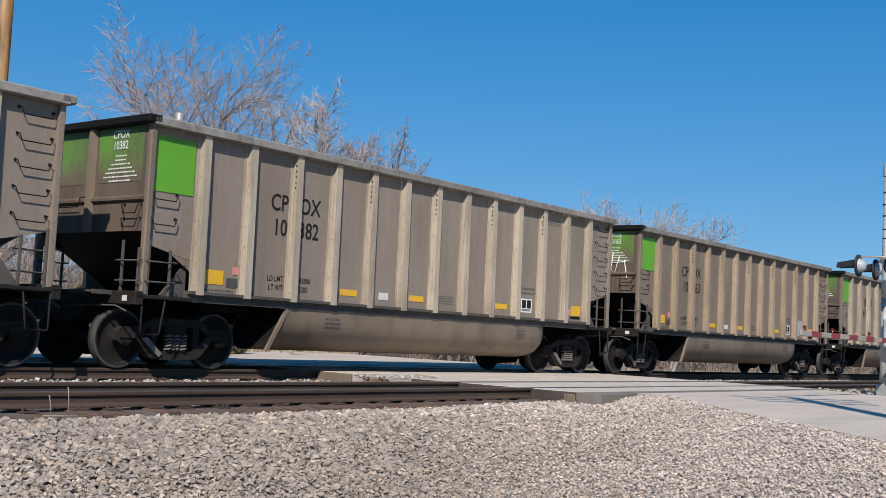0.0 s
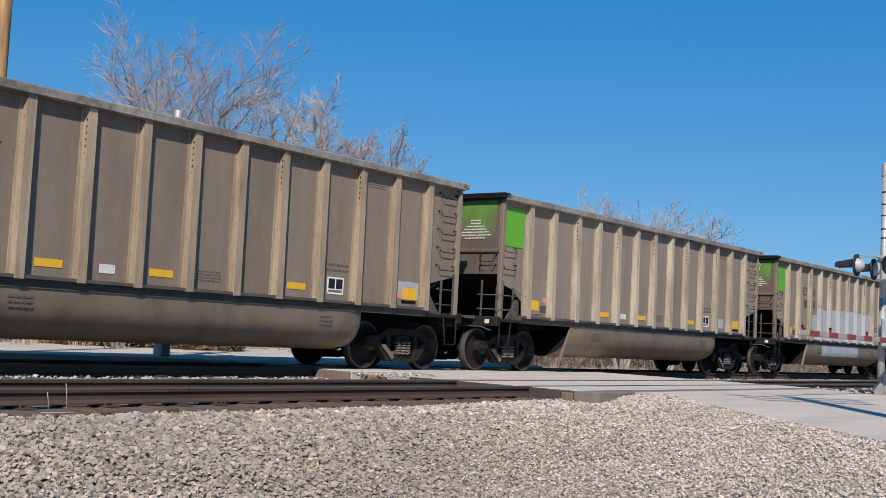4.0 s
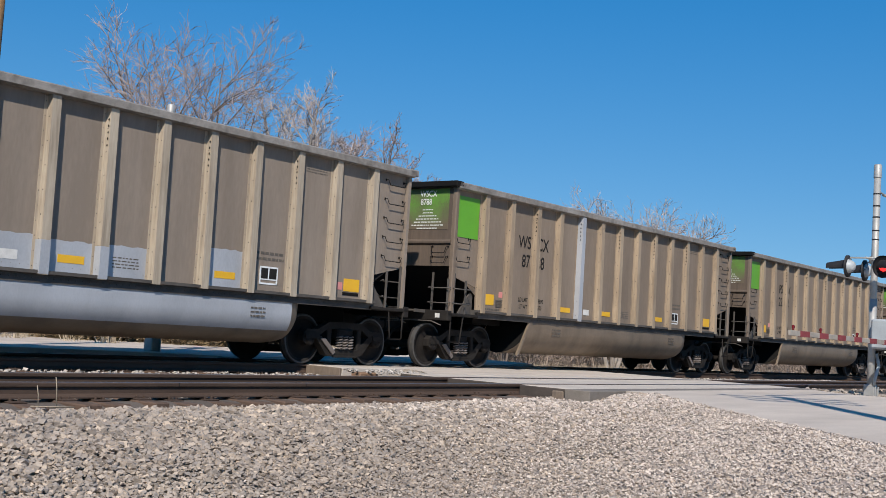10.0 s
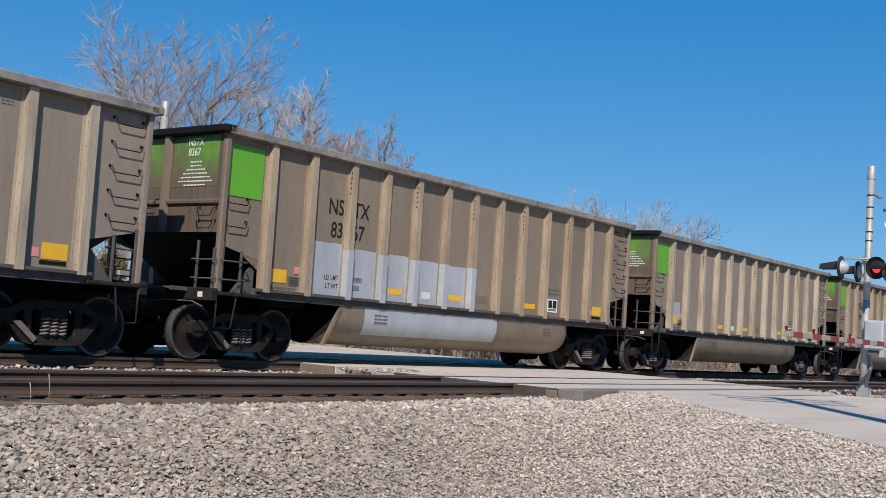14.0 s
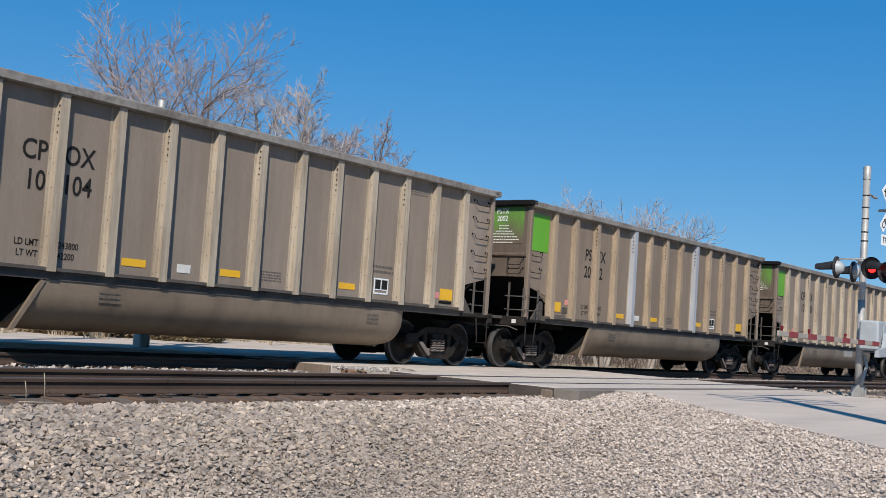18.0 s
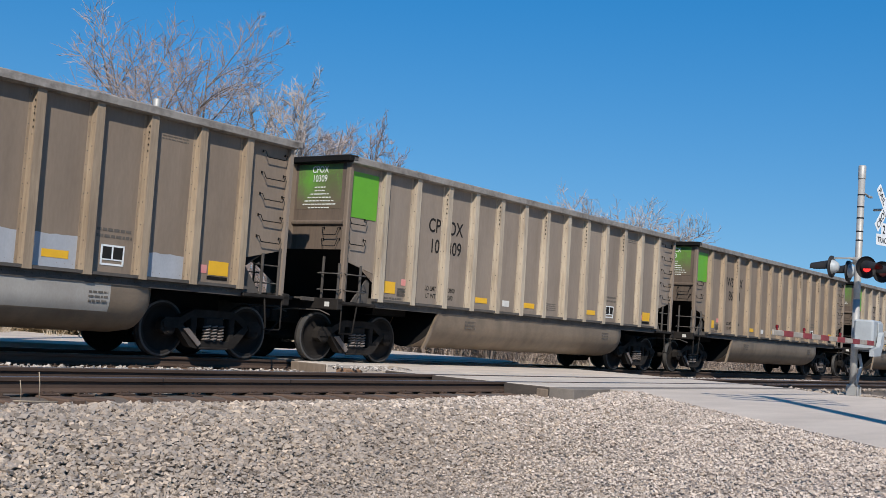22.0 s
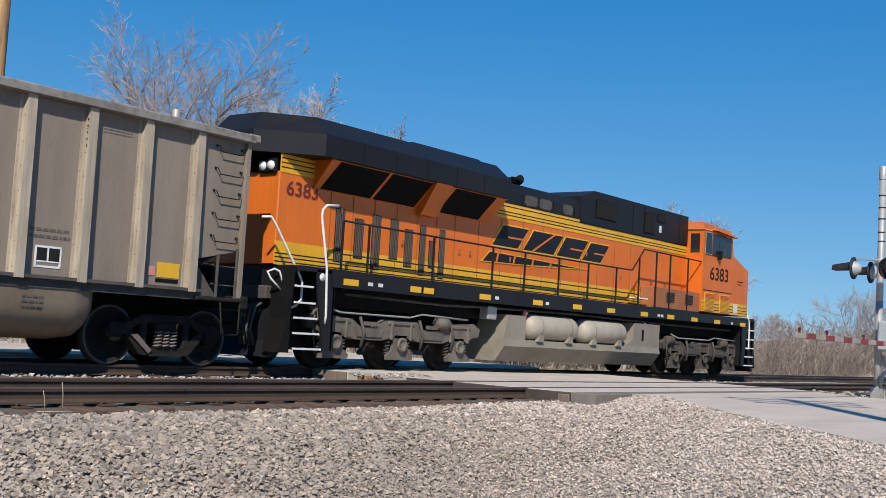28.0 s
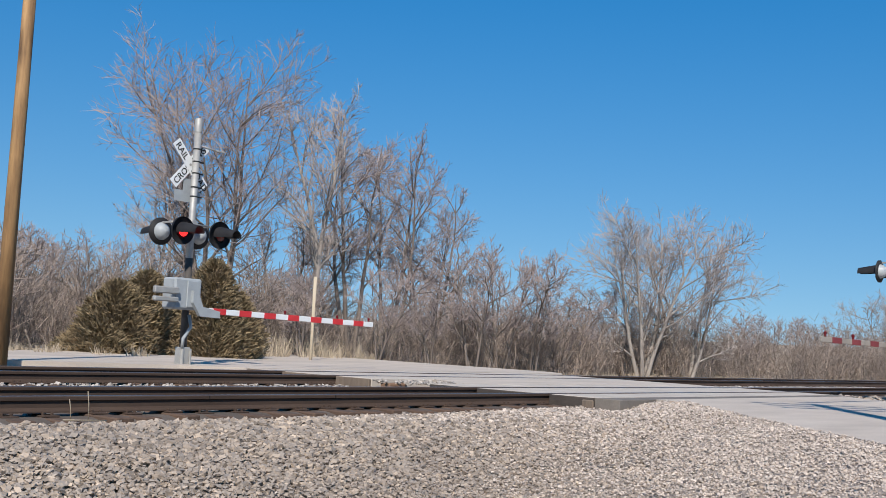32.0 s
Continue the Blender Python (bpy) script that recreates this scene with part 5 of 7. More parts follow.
    # radiator wing
    plan = [(-11.0, -0.6), (-10.05, -1.55), (-3.95, -1.55), (-3.95, 1.55), (-10.05, 1.55), (-11.0, 0.6)]
    inner = [(-10.7, -0.45), (-9.9, -1.1), (-3.95, -1.1), (-3.95, 1.1), (-9.9, 1.1), (-10.7, 0.45)]
    wv = [(x, y, 3.97) for x, y in plan] + [(x, y, 4.38) for x, y in plan] + [(x, y, 4.76) for x, y in inner]
    n = 6
    wf = [tuple(range(n))[::-1], tuple(range(2 * n, 3 * n))]
    for r in (0, 1):
        wf += [(r * n + i, r * n + (i + 1) % n, (r + 1) * n + (i + 1) % n, (r + 1) * n + i) for i in range(n)]
    wing = part("radiator_wing", Build().add(wv, wf), LOCO_BLACK, L, "wide black radiator roof")
    part("roof_hatch", Build().prism([(-0.85, 4.74), (-0.6, 4.92), (0.6, 4.92), (0.85, 4.74)], -6.4, -3.98, "x"), LOCO_BLACK, wing, "raised black roof hatch")
    for x in (-9.0, -8.0, -7.0, -6.0, -5.0):
        part("seam", Build().box(x - 0.006, x + 0.006, -1.556, -1.55, 3.99, 4.37), STEEL_BLACK, wing)
    # horns, exhaust and roof details
    for i, (q, l) in enumerate(((-2.45, 0.36), (-2.3, 0.45), (-2.15, 0.3))):
        part("horn", Build().lathe([(0, 0.035), (l * 0.6, 0.055), (l * 0.9, 0.1), (l, 0.13), (l, 0.0)], (q, -0.5 + 0.26 * i, 4.72), "x", 14), STEEL_BLACK, top, "air horn")
    part("exhaust_stack", Build().box(-3.6, -2.9, -0.3, 0.3, 4.5, 4.72, 0.03), STEEL_BLACK, top)
    for s in S:
        y = s * 0.99
        gr = part("grille", Build().box(0.84, 1.95, y - 0.01, y + s * 0.015, 4.12, 4.62, 0.01), PIT_BLACK, L, "dark cabinet grille")
        for k in range(18):
            part("slat", Build().box(0.87 + 0.06 * k, 0.9 + 0.06 * k, y, y + s * 0.035, 4.14, 4.6), GRILLE, gr)
        vn = part("vent", Build().box(3.56, 4.2, y - 0.01, y + s * 0.015, 4.02, 4.62, 0.01), PIT_BLACK, L)
        for k in range(6):
            part("slat", Build().box(3.6 + 0.1 * k, 3.65 + 0.1 * k, y, y + s * 0.04, 4.04, 4.6), GRILLE, vn)
        vn = part("vent", Build().box(4.36, 4.84, y - 0.01, y + s * 0.015, 4.42, 4.66, 0.01), PIT_BLACK, L)
        for k in range(8):
            part("slat", Build().box(4.39 + 0.056 * k, 4.415 + 0.056 * k, y, y + s * 0.035, 4.44, 4.64), GRILLE, vn)
        part("notice", Build().box(4.5, 4.62, y, y + s * 0.014, 4.12, 4.32), PALE_TAG, L, "small white notice")
        for x in (2.9, 3.6, 5.8):
            part("cabinet_seam", Build().box(x - 0.008, x + 0.008, y - 0.004, y + s * 0.006, 3.96, 4.78), STEEL_BLACK, L)
        for q0, q1 in ((-2.5, -1.95), (-1.85, -1.3), (-0.75, -0.3)):
            part("access_screen", Build().prism([(q0 + 0.06, 4.03), (q1 - 0.06, 4.03), (q1, 4.09), (q1, 4.22), (q1 - 0.06, 4.28), (q0 + 0.06, 4.28), (q0, 4.22), (q0, 4.09)], s * 0.955, s * 0.975, "y"), STEEL_GREY, top, "grimy grey hood screen")
        for q in (-3.3, -2.6, -1.2, -0.2):
            part("hood_seam", Build().box(q - 0.012, q + 0.012, s * 0.962, s * 0.97, 4.0, 4.27), STEEL_BLACK, top)
    # plain dark slanted shapes where the painted emblem is, with yellow edges, and the tapering bar below
    y = -(hw + 0.012)
    for i, (x0, w, h) in enumerate(((-3.75, 1.05, 0.5), (-2.45, 1.35, 0.5), (-0.95, 1.1, 0.5), (0.3, 0.95, 0.48))):
        zb, sl = 2.95, 0.42
        e = 0.035
        part("emblem_edge", Build().prism([(x0 - e, zb - e), (x0 + w + e, zb - e), (x0 + w + sl + e, zb + h + e), (x0 + sl - e, zb + h + e)], y - 0.002, y + 0.002, "y"), LOCO_YELLOW, hood, "yellow edge of a painted emblem")
        part("emblem_shape", Build().prism([(x0, zb), (x0 + w, zb), (x0 + w + sl, zb + h), (x0 + sl, zb + h)], y - 0.006, y, "y"), LOCO_BLACK, hood, "dark slanted emblem shape")
        zz0, zz1 = zb + h * 0.42, zb + h * 0.5
        if i in (0, 2, 3):
            part("emblem_gap", Build().prism([(x0 + w * 0.42 + sl * 0.42, zz0), (x0 + w + sl * 0.42 + 0.05, zz0), (x0 + w + sl * 0.5 + 0.05, zz1), (x0 + w * 0.42 + sl * 0.5, zz1)], y - 0.009, y - 0.004, "y"), ORANGE, hood)
        else:
            part("emblem_gap", Build().prism([(x0 + 0.35, zb), (x0 + 0.45, zb), (x0 + 1.0 + sl, zb + h), (x0 + 0.9 + sl, zb + h)], y - 0.009, y - 0.004, "y"), ORANGE, hood)
    part("emblem_tail", Build().prism([(-4.2, 2.52), (-3.85, 2.8), (0.75, 2.72), (-0.4, 2.66), (-2.6, 2.56)], y - 0.004, y, "y"), LOCO_YELLOW, hood, "tapering yellow-edged bar")
    part("emblem_tail_dark", Build().prism([(-4.1, 2.545), (-3.83, 2.775), (0.3, 2.71), (-0.6, 2.68), (-2.6, 2.585)], y - 0.008, y - 0.002, "y"), LOCO_BLACK, hood, "dark tapering bar")
    for x in (-3.6, -2.9, -2.1, -1.3):
        part("tail_gap", Build().prism([(x, 2.53), (x + 0.07, 2.53), (x + 0.15, 2.8), (x + 0.08, 2.8)], y - 0.011, y - 0.006, "y"), ORANGE, hood)
    part("lettering", lettering("6383", 0.38, NUMBER_RED), None, hood, m=pose(-10.42, -(hw + 0.012), 3.22, 90, 0, 0) @ Matrix.Diagonal((1.15, 1, 1, 1)))
    # cab
    cabw = 1.5
    side = [(6.42, 1.95), (9.85, 1.95), (9.85, 3.42), (8.66, 3.8), (8.5, 4.4), (8.3, 4.56), (6.42, 4.64)]
    cab = part("cab", Build().prism(side, -cabw, cabw, "y"), ORANGE, L, "orange wide-nose cab")
    part("cab_roof", Build().prism([(-cabw - 0.02, 4.42), (-cabw + 0.05, 4.58), (-0.9, 4.72), (0.9, 4.72), (cabw - 0.05, 4.58), (cabw + 0.02, 4.42)], 6.38, 8.5, "x"), ROOF_ORANGE, cab, "sun-bleached orange cab roof")
    part("visor", Build().prism([(7.0, 4.45), (8.62, 4.36), (8.62, 4.4), (7.0, 4.5)], -cabw - 0.14, -cabw, "y"), ROOF_ORANGE, cab, "orange sunshade over the cab windows")
    for s in S:
        y = s * cabw
        for x0, x1, z0, z1 in ((6.55, 6.95, 3.72, 4.34), (7.05, 7.48, 3.72, 4.32), (7.5, 7.93, 3.72, 4.32), (7.98, 8.4, 3.74, 4.3)):
            w = part("cab_window", Build().box(x0, x1, y - 0.03, y + s * 0.006, z0, z1), GLASS, cab, "dark cab side window")
            fr = Build()
            for a, c, d, e in ((x0 - 0.025, x1 + 0.025, z0 - 0.025, z0), (x0 - 0.025, x1 + 0.025, z1, z1 + 0.025), (x0 - 0.025, x0, z0, z1), (x1, x1 + 0.025, z0, z1)):
                fr.box(a, c, y - 0.01, y + s * 0.025, d, e, 0.004)
            part("window_frame", fr, GALV if x0 < 7 else STEEL_GREY, w)
        part("mirror", Build().box(7.42, 7.54, y, y + s * 0.12, 3.6, 3.86, 0.01), STEEL_BLACK, cab, "folded side mirror")
        for x0, x1 in ((6.6, 7.3), (7.7, 8.42)):
            lv = part("cab_louvre", Build().box(x0, x1, y, y + s * 0.012, 1.98, 2.54, 0.004), LOCO_YELLOW, cab, "yellow and orange louvred panel")
            for k in range(14):
                part("slat", Build().box(x0 + 0.03, x1 - 0.03, y + s * 0.01, y + s * 0.03, 2.0 + k * 0.038, 2.018 + k * 0.038), ORANGE if k > 9 else LOCO_YELLOW, lv)
        bd = part("cab_band", Build().box(6.44, 9.84, y, y + s * 0.006, 1.96, 2.32), LOCO_YELLOW, cab, "yellow painted band")
        for zz in (2.02, 2.1, 2.2):
            part("pinstripe", Build().box(6.44, 9.84, y + s * 0.005, y + s * 0.009, zz, zz + 0.02), LOCO_BLACK, bd)
        part("cab_seam", Build().box(6.5, 8.6, y, y + s * 0.012, 2.6, 2.62), LOCO_BLACK, cab)
        part("placard", Build().box(8.75, 9.05, y, y + s * 0.014, 2.02, 2.3), PALE_TAG, cab, "pale square placard")
        part("grab_iron", Build().tube([(9.0, y, 3.02), (9.0, y + s * 0.06, 3.02), (9.25, y + s * 0.06, 3.02), (9.25, y, 3.02)], 0.014, 6), STEEL_BLACK, cab)
    part("rear_window", Build().box(6.41, 6.425, -1.38, -1.08, 3.72, 4.3, 0.005), GLASS, cab, "rounded rear cab window")
    part("lettering", lettering("6383", 0.56, INK), None, cab, m=pose(6.93, -cabw - 0.006, 2.95, 90, 0, 0) @ Matrix.Diagonal((1.25, 1, 1, 1)))
    for s in S:
        part("windshield", Build().add([(8.515, s * 0.15, 4.36), (8.515, s * 1.3, 4.3), (8.672, s * 1.3, 3.84), (8.672, s * 0.15, 3.86), (8.53, s * 0.15, 4.36), (8.53, s * 1.3, 4.3), (8.687, s * 1.3, 3.84), (8.687, s * 0.15, 3.86)], [(0, 1, 2, 3), (4, 5, 6, 7), (0, 1, 5, 4), (1, 2, 6, 5), (2, 3, 7, 6), (3, 0, 4, 7)]), GLASS, cab, "dark windshield")
    part("nose_door", Build().box(9.85, 9.88, -0.35, 0.35, 2.0, 3.3, 0.01), ORANGE, cab)
    # brown equipment box behind the cab, steps up to it
    for s in S:
        bx = part("equipment_box", Build().box(3.55, 6.38, s * 0.97, s * 1.46, 1.9, 2.5, 0.02), BROWN_BOX, L, "grimy orange-brown equipment box")
        for x in (4.2, 5.4):
            for k in range(6):
                part("slat", Build().box(x, x + 0.5, s * 1.46, s * 1.475, 2.1 + 0.05 * k, 2.125 + 0.05 * k), SIGNAL_BLACK, bx)
        part("step_edge", Build().box(2.75, 3.4, s * 1.05, s * 1.3, 2.1, 2.14, 0.006), RAIL_WHITE, L, "pale step edge")
    # fuel tank and air reservoirs
    tank = part("fuel_tank", Build().prism([(-1.42, 0.78), (-1.46, 0.62), (-1.2, 0.27), (1.2, 0.27), (1.46, 0.62), (1.42, 0.78)], -3.75, 3.95, "x"), TANK_DUST, L, "dust-covered fuel tank")
    for s in S:
        part("tank_shoulder", Build().prism([(-3.75, 0.76), (-2.85, 0.76), (-2.85, 1.34), (-3.6, 1.34)], s * 1.42, s * 0.6, "y"), TANK_DUST, tank)
        part("tank_shoulder", Build().prism([(1.9, 0.76), (3.95, 0.76), (3.95, 1.42), (2.45, 1.42), (2.4, 0.95)], s * 1.42, s * 0.6, "y"), TANK_DUST, tank)
        for x0, x1 in ((-2.72, -0.5), (-0.22, 2.0)):
            r = part("air_reservoir", Build().lathe([(0, 0), (0.0, 0.1), (0.05, 0.21), (0.14, 0.285), (0.26, 0.31), (x1 - x0 - 0.26, 0.31), (x1 - x0 - 0.14, 0.285), (x1 - x0 - 0.05, 0.21), (x1 - x0, 0.1), (x1 - x0, 0)], (x0, s * 1.24, 1.1), "x", 24), PALE_DUST, tank, "dusty cylindrical air reservoir")
            for q in (x0 + 0.45, x1 - 0.45):
                part("cradle", Build().prism([(q - 0.14, 0.76), (q + 0.14, 0.76), (q + 0.04, 1.0), (q - 0.04, 1.0)], s * 1.5, s * 1.4, "y"), TANK_DUST, r)
                part("band", Build().lathe([(q - 0.02 - x0, 0.314), (q + 0.02 - x0, 0.314)], (x0, s * 1.24, 1.1), "x", 24), TANK_DUST, r)
        for q in (-2.8, 3.1):
            part("filler_cap", Build().tube([(q, s * 1.3, 1.34), (q, s * 1.38, 1.46)], 0.06, 10), RED_TAG, tank, "faded red filler cap")
        part("sight_gauge", Build().box(2.9, 3.0, s * 1.42, s * 1.435, 0.95, 1.25, 0.005), STEEL_BLACK, tank)
        part("valve_box", Build().box(-4.3, -3.95, s * 1.1, s * 1.35, 1.2, 1.5, 0.02), GALV, L, "pale valve box")
        part("air_pipe", Build().tube([(-9.0, s * 1.3, 1.46), (-6.0, s * 1.32, 1.42), (-4.4, s * 1.3, 1.46), (-0.4, s * 1.28, 1.5), (4.3, s * 1.3, 1.46), (9.0, s * 1.3, 1.46)], 0.03, 6), STEEL_GREY, L, "long grey air pipe")
    for x in (-7.22, 7.22):
        loco_truck(L, x, LOCO_DUST if x < 0 else LOCO_GRIME)
    # ends: steps, pilots, couplers
    for e in (-1, 1):
        part("pilot", Build().prism([(e * 10.2, 1.86), (e * 10.5, 1.86), (e * 10.52, 0.5), (e * 10.75, 0.2), (e * 10.6, 0.18), (e * 10.3, 0.45)], -1.05 if e < 0 else -1.4, 1.05 if e < 0 else 1.4, "y"), LOCO_BLACK, L, "black pilot plate")
        part("end_platform", Build().box(e * 9.6, e * 10.5, -1.5, 1.5, 1.8, 1.9, 0.01), LOCO_BLACK, L)
        part("coupler", Build().box(e * 10.4, e * 11.2, -0.14, 0.14, 0.74, 1.0, 0.05), TRUCK_STEEL, L, "cast steel coupler")
        for s in S:
            x0, x1 = e * 9.72, e * 10.5
            well = part("step_well", Build().box(e * 9.5, e * 9.56, s * 1.0, s * 1.5, 0.36, 1.85, 0.01).prism([(e * 9.5, 1.86), (e * 10.0, 1.86), (e * 9.95, 1.4), (e * 9.72, 0.36), (e * 9.5, 0.36)], s * 1.46, s * 1.5, "y").box(e * 9.6, e * 10.62, s * 1.02, s * 1.07, 0.35, 1.85), LOCO_BLACK, L, "black step well")
            for k, z in enumerate((0.39, 0.67, 0.95, 1.23, 1.53)):
                i0, i1 = e * (9.76 + 0.075 * k), e * (10.5 + 0.01 * k)
                part("step", Build().box(i0, i1, s * 1.1, s * 1.47, z - 0.03, z - 0.005, 0.004), STEEL_BLACK, well)
                part("step_edge", Build().box(i0, i1, s * 1.47, s * 1.495, z - 0.03, z + 0.008, 0.003), RAIL_WHITE, well, "white step edge")
            part("step_side", Build().prism([(e * 10.5, 1.86), (e * 10.66, 1.86), (e * 10.66, 0.9), (e * 10.8, 0.3), (e * 10.55, 0.3), (e * 10.56, 0.9)], s * 1.44, s * 1.0, "y"), STEEL_BLACK, well, "grimy black step side plate")
            if e < 0:
                part("handrail", Build().tube([(-9.55, s * 1.5, 3.1), (-9.86, s * 1.5, 3.07), (-9.96, s * 1.5, 2.98), (-9.98, s * 1.5, 2.85), (-9.78, s * 1.52, 1.9), (-9.72, s * 1.52, 1.0), (-9.72, s * 1.5, 0.86)], 0.024, 8), RAIL_WHITE, L, "white handrail")
                part("handrail", Build().tube([(-11.2, s * 1.2, 2.7), (-11.05, s * 1.28, 2.72), (-10.95, s * 1.3, 2.6), (-10.3, s * 1.34, 1.72), (-10.22, s * 1.34, 1.6), (-10.22, s * 1.34, 1.28), (-10.33, s * 1.32, 1.16), (-10.56, s * 1.28, 1.08)], 0.024, 8), RAIL_WHITE, L, "white handrail")
                part("uncoupling_lever", Build().tube([(-10.58, s * 1.25, 1.45), (-10.72, s * 1.25, 1.76), (-10.8, s * 1.2, 1.8), (-10.92, s * 1.15, 1.74), (-10.88, s * 1.2, 1.62), (-10.62, s * 1.25, 1.4)], 0.02, 8), RAIL_WHITE, L, "white bent lever")
                part("round_plate", Build().lathe([(0, 0), (0.0, 0.075), (s * 0.008, 0.075), (s * 0.008, 0)], (-9.86, s * 1.5, 1.72), "y", 20), RAIL_WHITE, well, "round white plate")
            else:
                part("handrail", Build().tube([(9.87, s * 1.5, 1.99), (10.06, s * 1.5, 1.82), (10.1, s * 1.5, 1.6), (10.1, s * 1.5, 0.95), (10.04, s * 1.48, 0.9)], 0.024, 8), RAIL_WHITE, L, "white handrail")
                part("handrail", Build().tube([(10.35, s * 1.0, 2.77), (10.58, s * 1.0, 2.78), (10.66, s * 1.0, 2.56), (11.2, s * 1.05, 1.85), (11.25, s * 1.05, 1.7), (11.22, s * 1.05, 1.3), (11.0, s * 1.05, 1.18)], 0.024, 8), RAIL_WHITE, L, "white handrail")
            for k in range(4):
                q = s * (0.35 + 0.12 * k)
                part("air_hose", Build().tube([(e * 10.55, q, 1.2), (e * 10.75, q, 1.1), (e * (10.8 + 0.03 * k), q + s * 0.04, 0.7), (e * 10.78, q + s * 0.05, 0.4)], 0.028, 7), STEEL_GREY, L, "black rubber air hose")
            part("draft_box", Build().box(e * 10.5, e * 10.7, s * 0.25, s * 0.9, 1.25, 1.5, 0.02), STEEL_GREY, L)
    # rear headlight, drawn under the wing
    hl = part("headlight", Build().box(-10.68, -10.6, -0.75, -0.3, 3.55, 3.82, 0.02), STEEL_BLACK, L, "twin rear headlight", pose(0, -0.15, 0.05))
    for q in (-0.64, -0.42):
        part("lamp", Build().lathe([(0, 0.09), (-0.03, 0.085), (-0.045, 0.0)], (-10.68, q, 3.68), "x", 16), RAIL_WHITE, hl, "round clear lamp")
    part("end_door", Build().box(-10.62, -10.6, 0.1, 0.7, 1.95, 3.4, 0.005), ORANGE, L)
    # walkway handrail
    for s in S:
        y = s * 1.47
        posts = [-9.35, -8.6, -6.55, -4.4, -3.1, -1.6, -0.2, 1.25, 2.5, 3.5, 4.35, 5.5]
        for x in posts:
            z1 = 2.82 if x < 2.3 else 3.2 if x < 2.7 else 3.45
            part("stanchion", Build().box(x - 0.02, x + 0.02, y - 0.02, y + 0.02, 1.88, z1, 0.004), LOCO_BLACK, L)
        part("walkway_rail", Build().tube([(-9.35, y, 2.84), (-4.4, y, 2.82), (-0.2, y, 2.82), (2.1, y, 2.83), (2.75, y, 3.46), (6.38, y, 3.44)], 0.02, 6), LOCO_BLACK, L, "black walkway handrail")
        part("lower_rail", Build().tube([(-9.35, y, 2.2), (2.5, y, 2.2)], 0.014, 6), LOCO_BLACK, L)
    return L


locomotive = locomotive_build()
locomotive.matrix_basis = pose(LOCO_0, FAR_TRACK, 0)


# ---- crossing signals ----
def lamp_unit(sig, x, y, z, face, lit, size):
    """A flashing-light unit; face: degrees about z that its lens looks, 0 being -y."""
    m = pose(x, y, z, 0, 0, face) @ Matrix.Scale(size, 4)
    b = Build().lathe([(0.03, 0.0), (0.03, 0.255), (-0.01, 0.255)], (0, 0, 0), "y", 28).lathe([(0.06, 0.13), (0.0, 0.14)], (0, 0, 0), "y", 20)
    back = part("backing_disc", b, SIGNAL_BLACK, sig, "round black backing", m)
    hd = Build()
    n = 14
    v = []
    for d in (0.0, -0.46):
        for k in range(n + 1):
            a = math.pi * (1.16 * k / n - 0.08)
            rr = 0.16 if d == 0 else 0.11
            v.append((rr * math.cos(a), d, rr * math.sin(a) - (0.03 if d else 0)))
    hd.add(v, [(k, k + 1, n + 2 + k, n + 1 + k) for k in range(n)], True)
    hd.add([(p[0] * 0.93, p[1], p[2] * 0.93) for p in v], [(n + 1 + k, n + 2 + k, k + 1, k) for k in range(n)], True)
    part("hood", hd, SIGNAL_BLACK, back, "black visor")
    part("lens", Build().lathe([(-0.01, 0.11), (-0.03, 0.09), (-0.045, 0.0)], (0, 0, 0), "y", 20), LENS_LIT if lit else LENS_DARK, back, "lit red lens" if lit else "dark red lens")
    part("housing", Build().lathe([(0.03, 0.165), (0.1, 0.14), (0.17, 0.085), (0.19, 0.0)], (0, 0, 0), "y", 20), LIGHT_GREY, back, "silver rear housing")
    return back


def crossbuck(sig, x, y, z, face):
    hub = part("crossbuck", Build().tube([(0, -0.05, 0), (0, 0.25, 0)], 0.03, 8), GALV, sig, "white crossed sign boards", pose(x, y, z, 0, 0, face))
    for ang, words in ((48, ("CROS", "SING")), (-48, ("RAIL", "ROAD"))):
        bd = Build().box(-0.61, 0.61, -0.008 if ang > 0 else -0.022, 0.0 if ang > 0 else -0.014, -0.115, 0.115, 0.003)
        o = part("board", bd, SIGN_WHITE, hub, m=pose(0, -0.02 if ang > 0 else -0.022, 0, 0, -ang, 0))
        yy = -0.012 if ang > 0 else -0.026
        part("lettering", lettering(words[0], 0.2, INK), None, o, m=pose(-0.56, yy, -0.07, 90, 0, 0))
        part("lettering", lettering(words[1], 0.2, INK), None, o, m=pose(0.1, yy, -0.07, 90, 0, 0))
    return hub


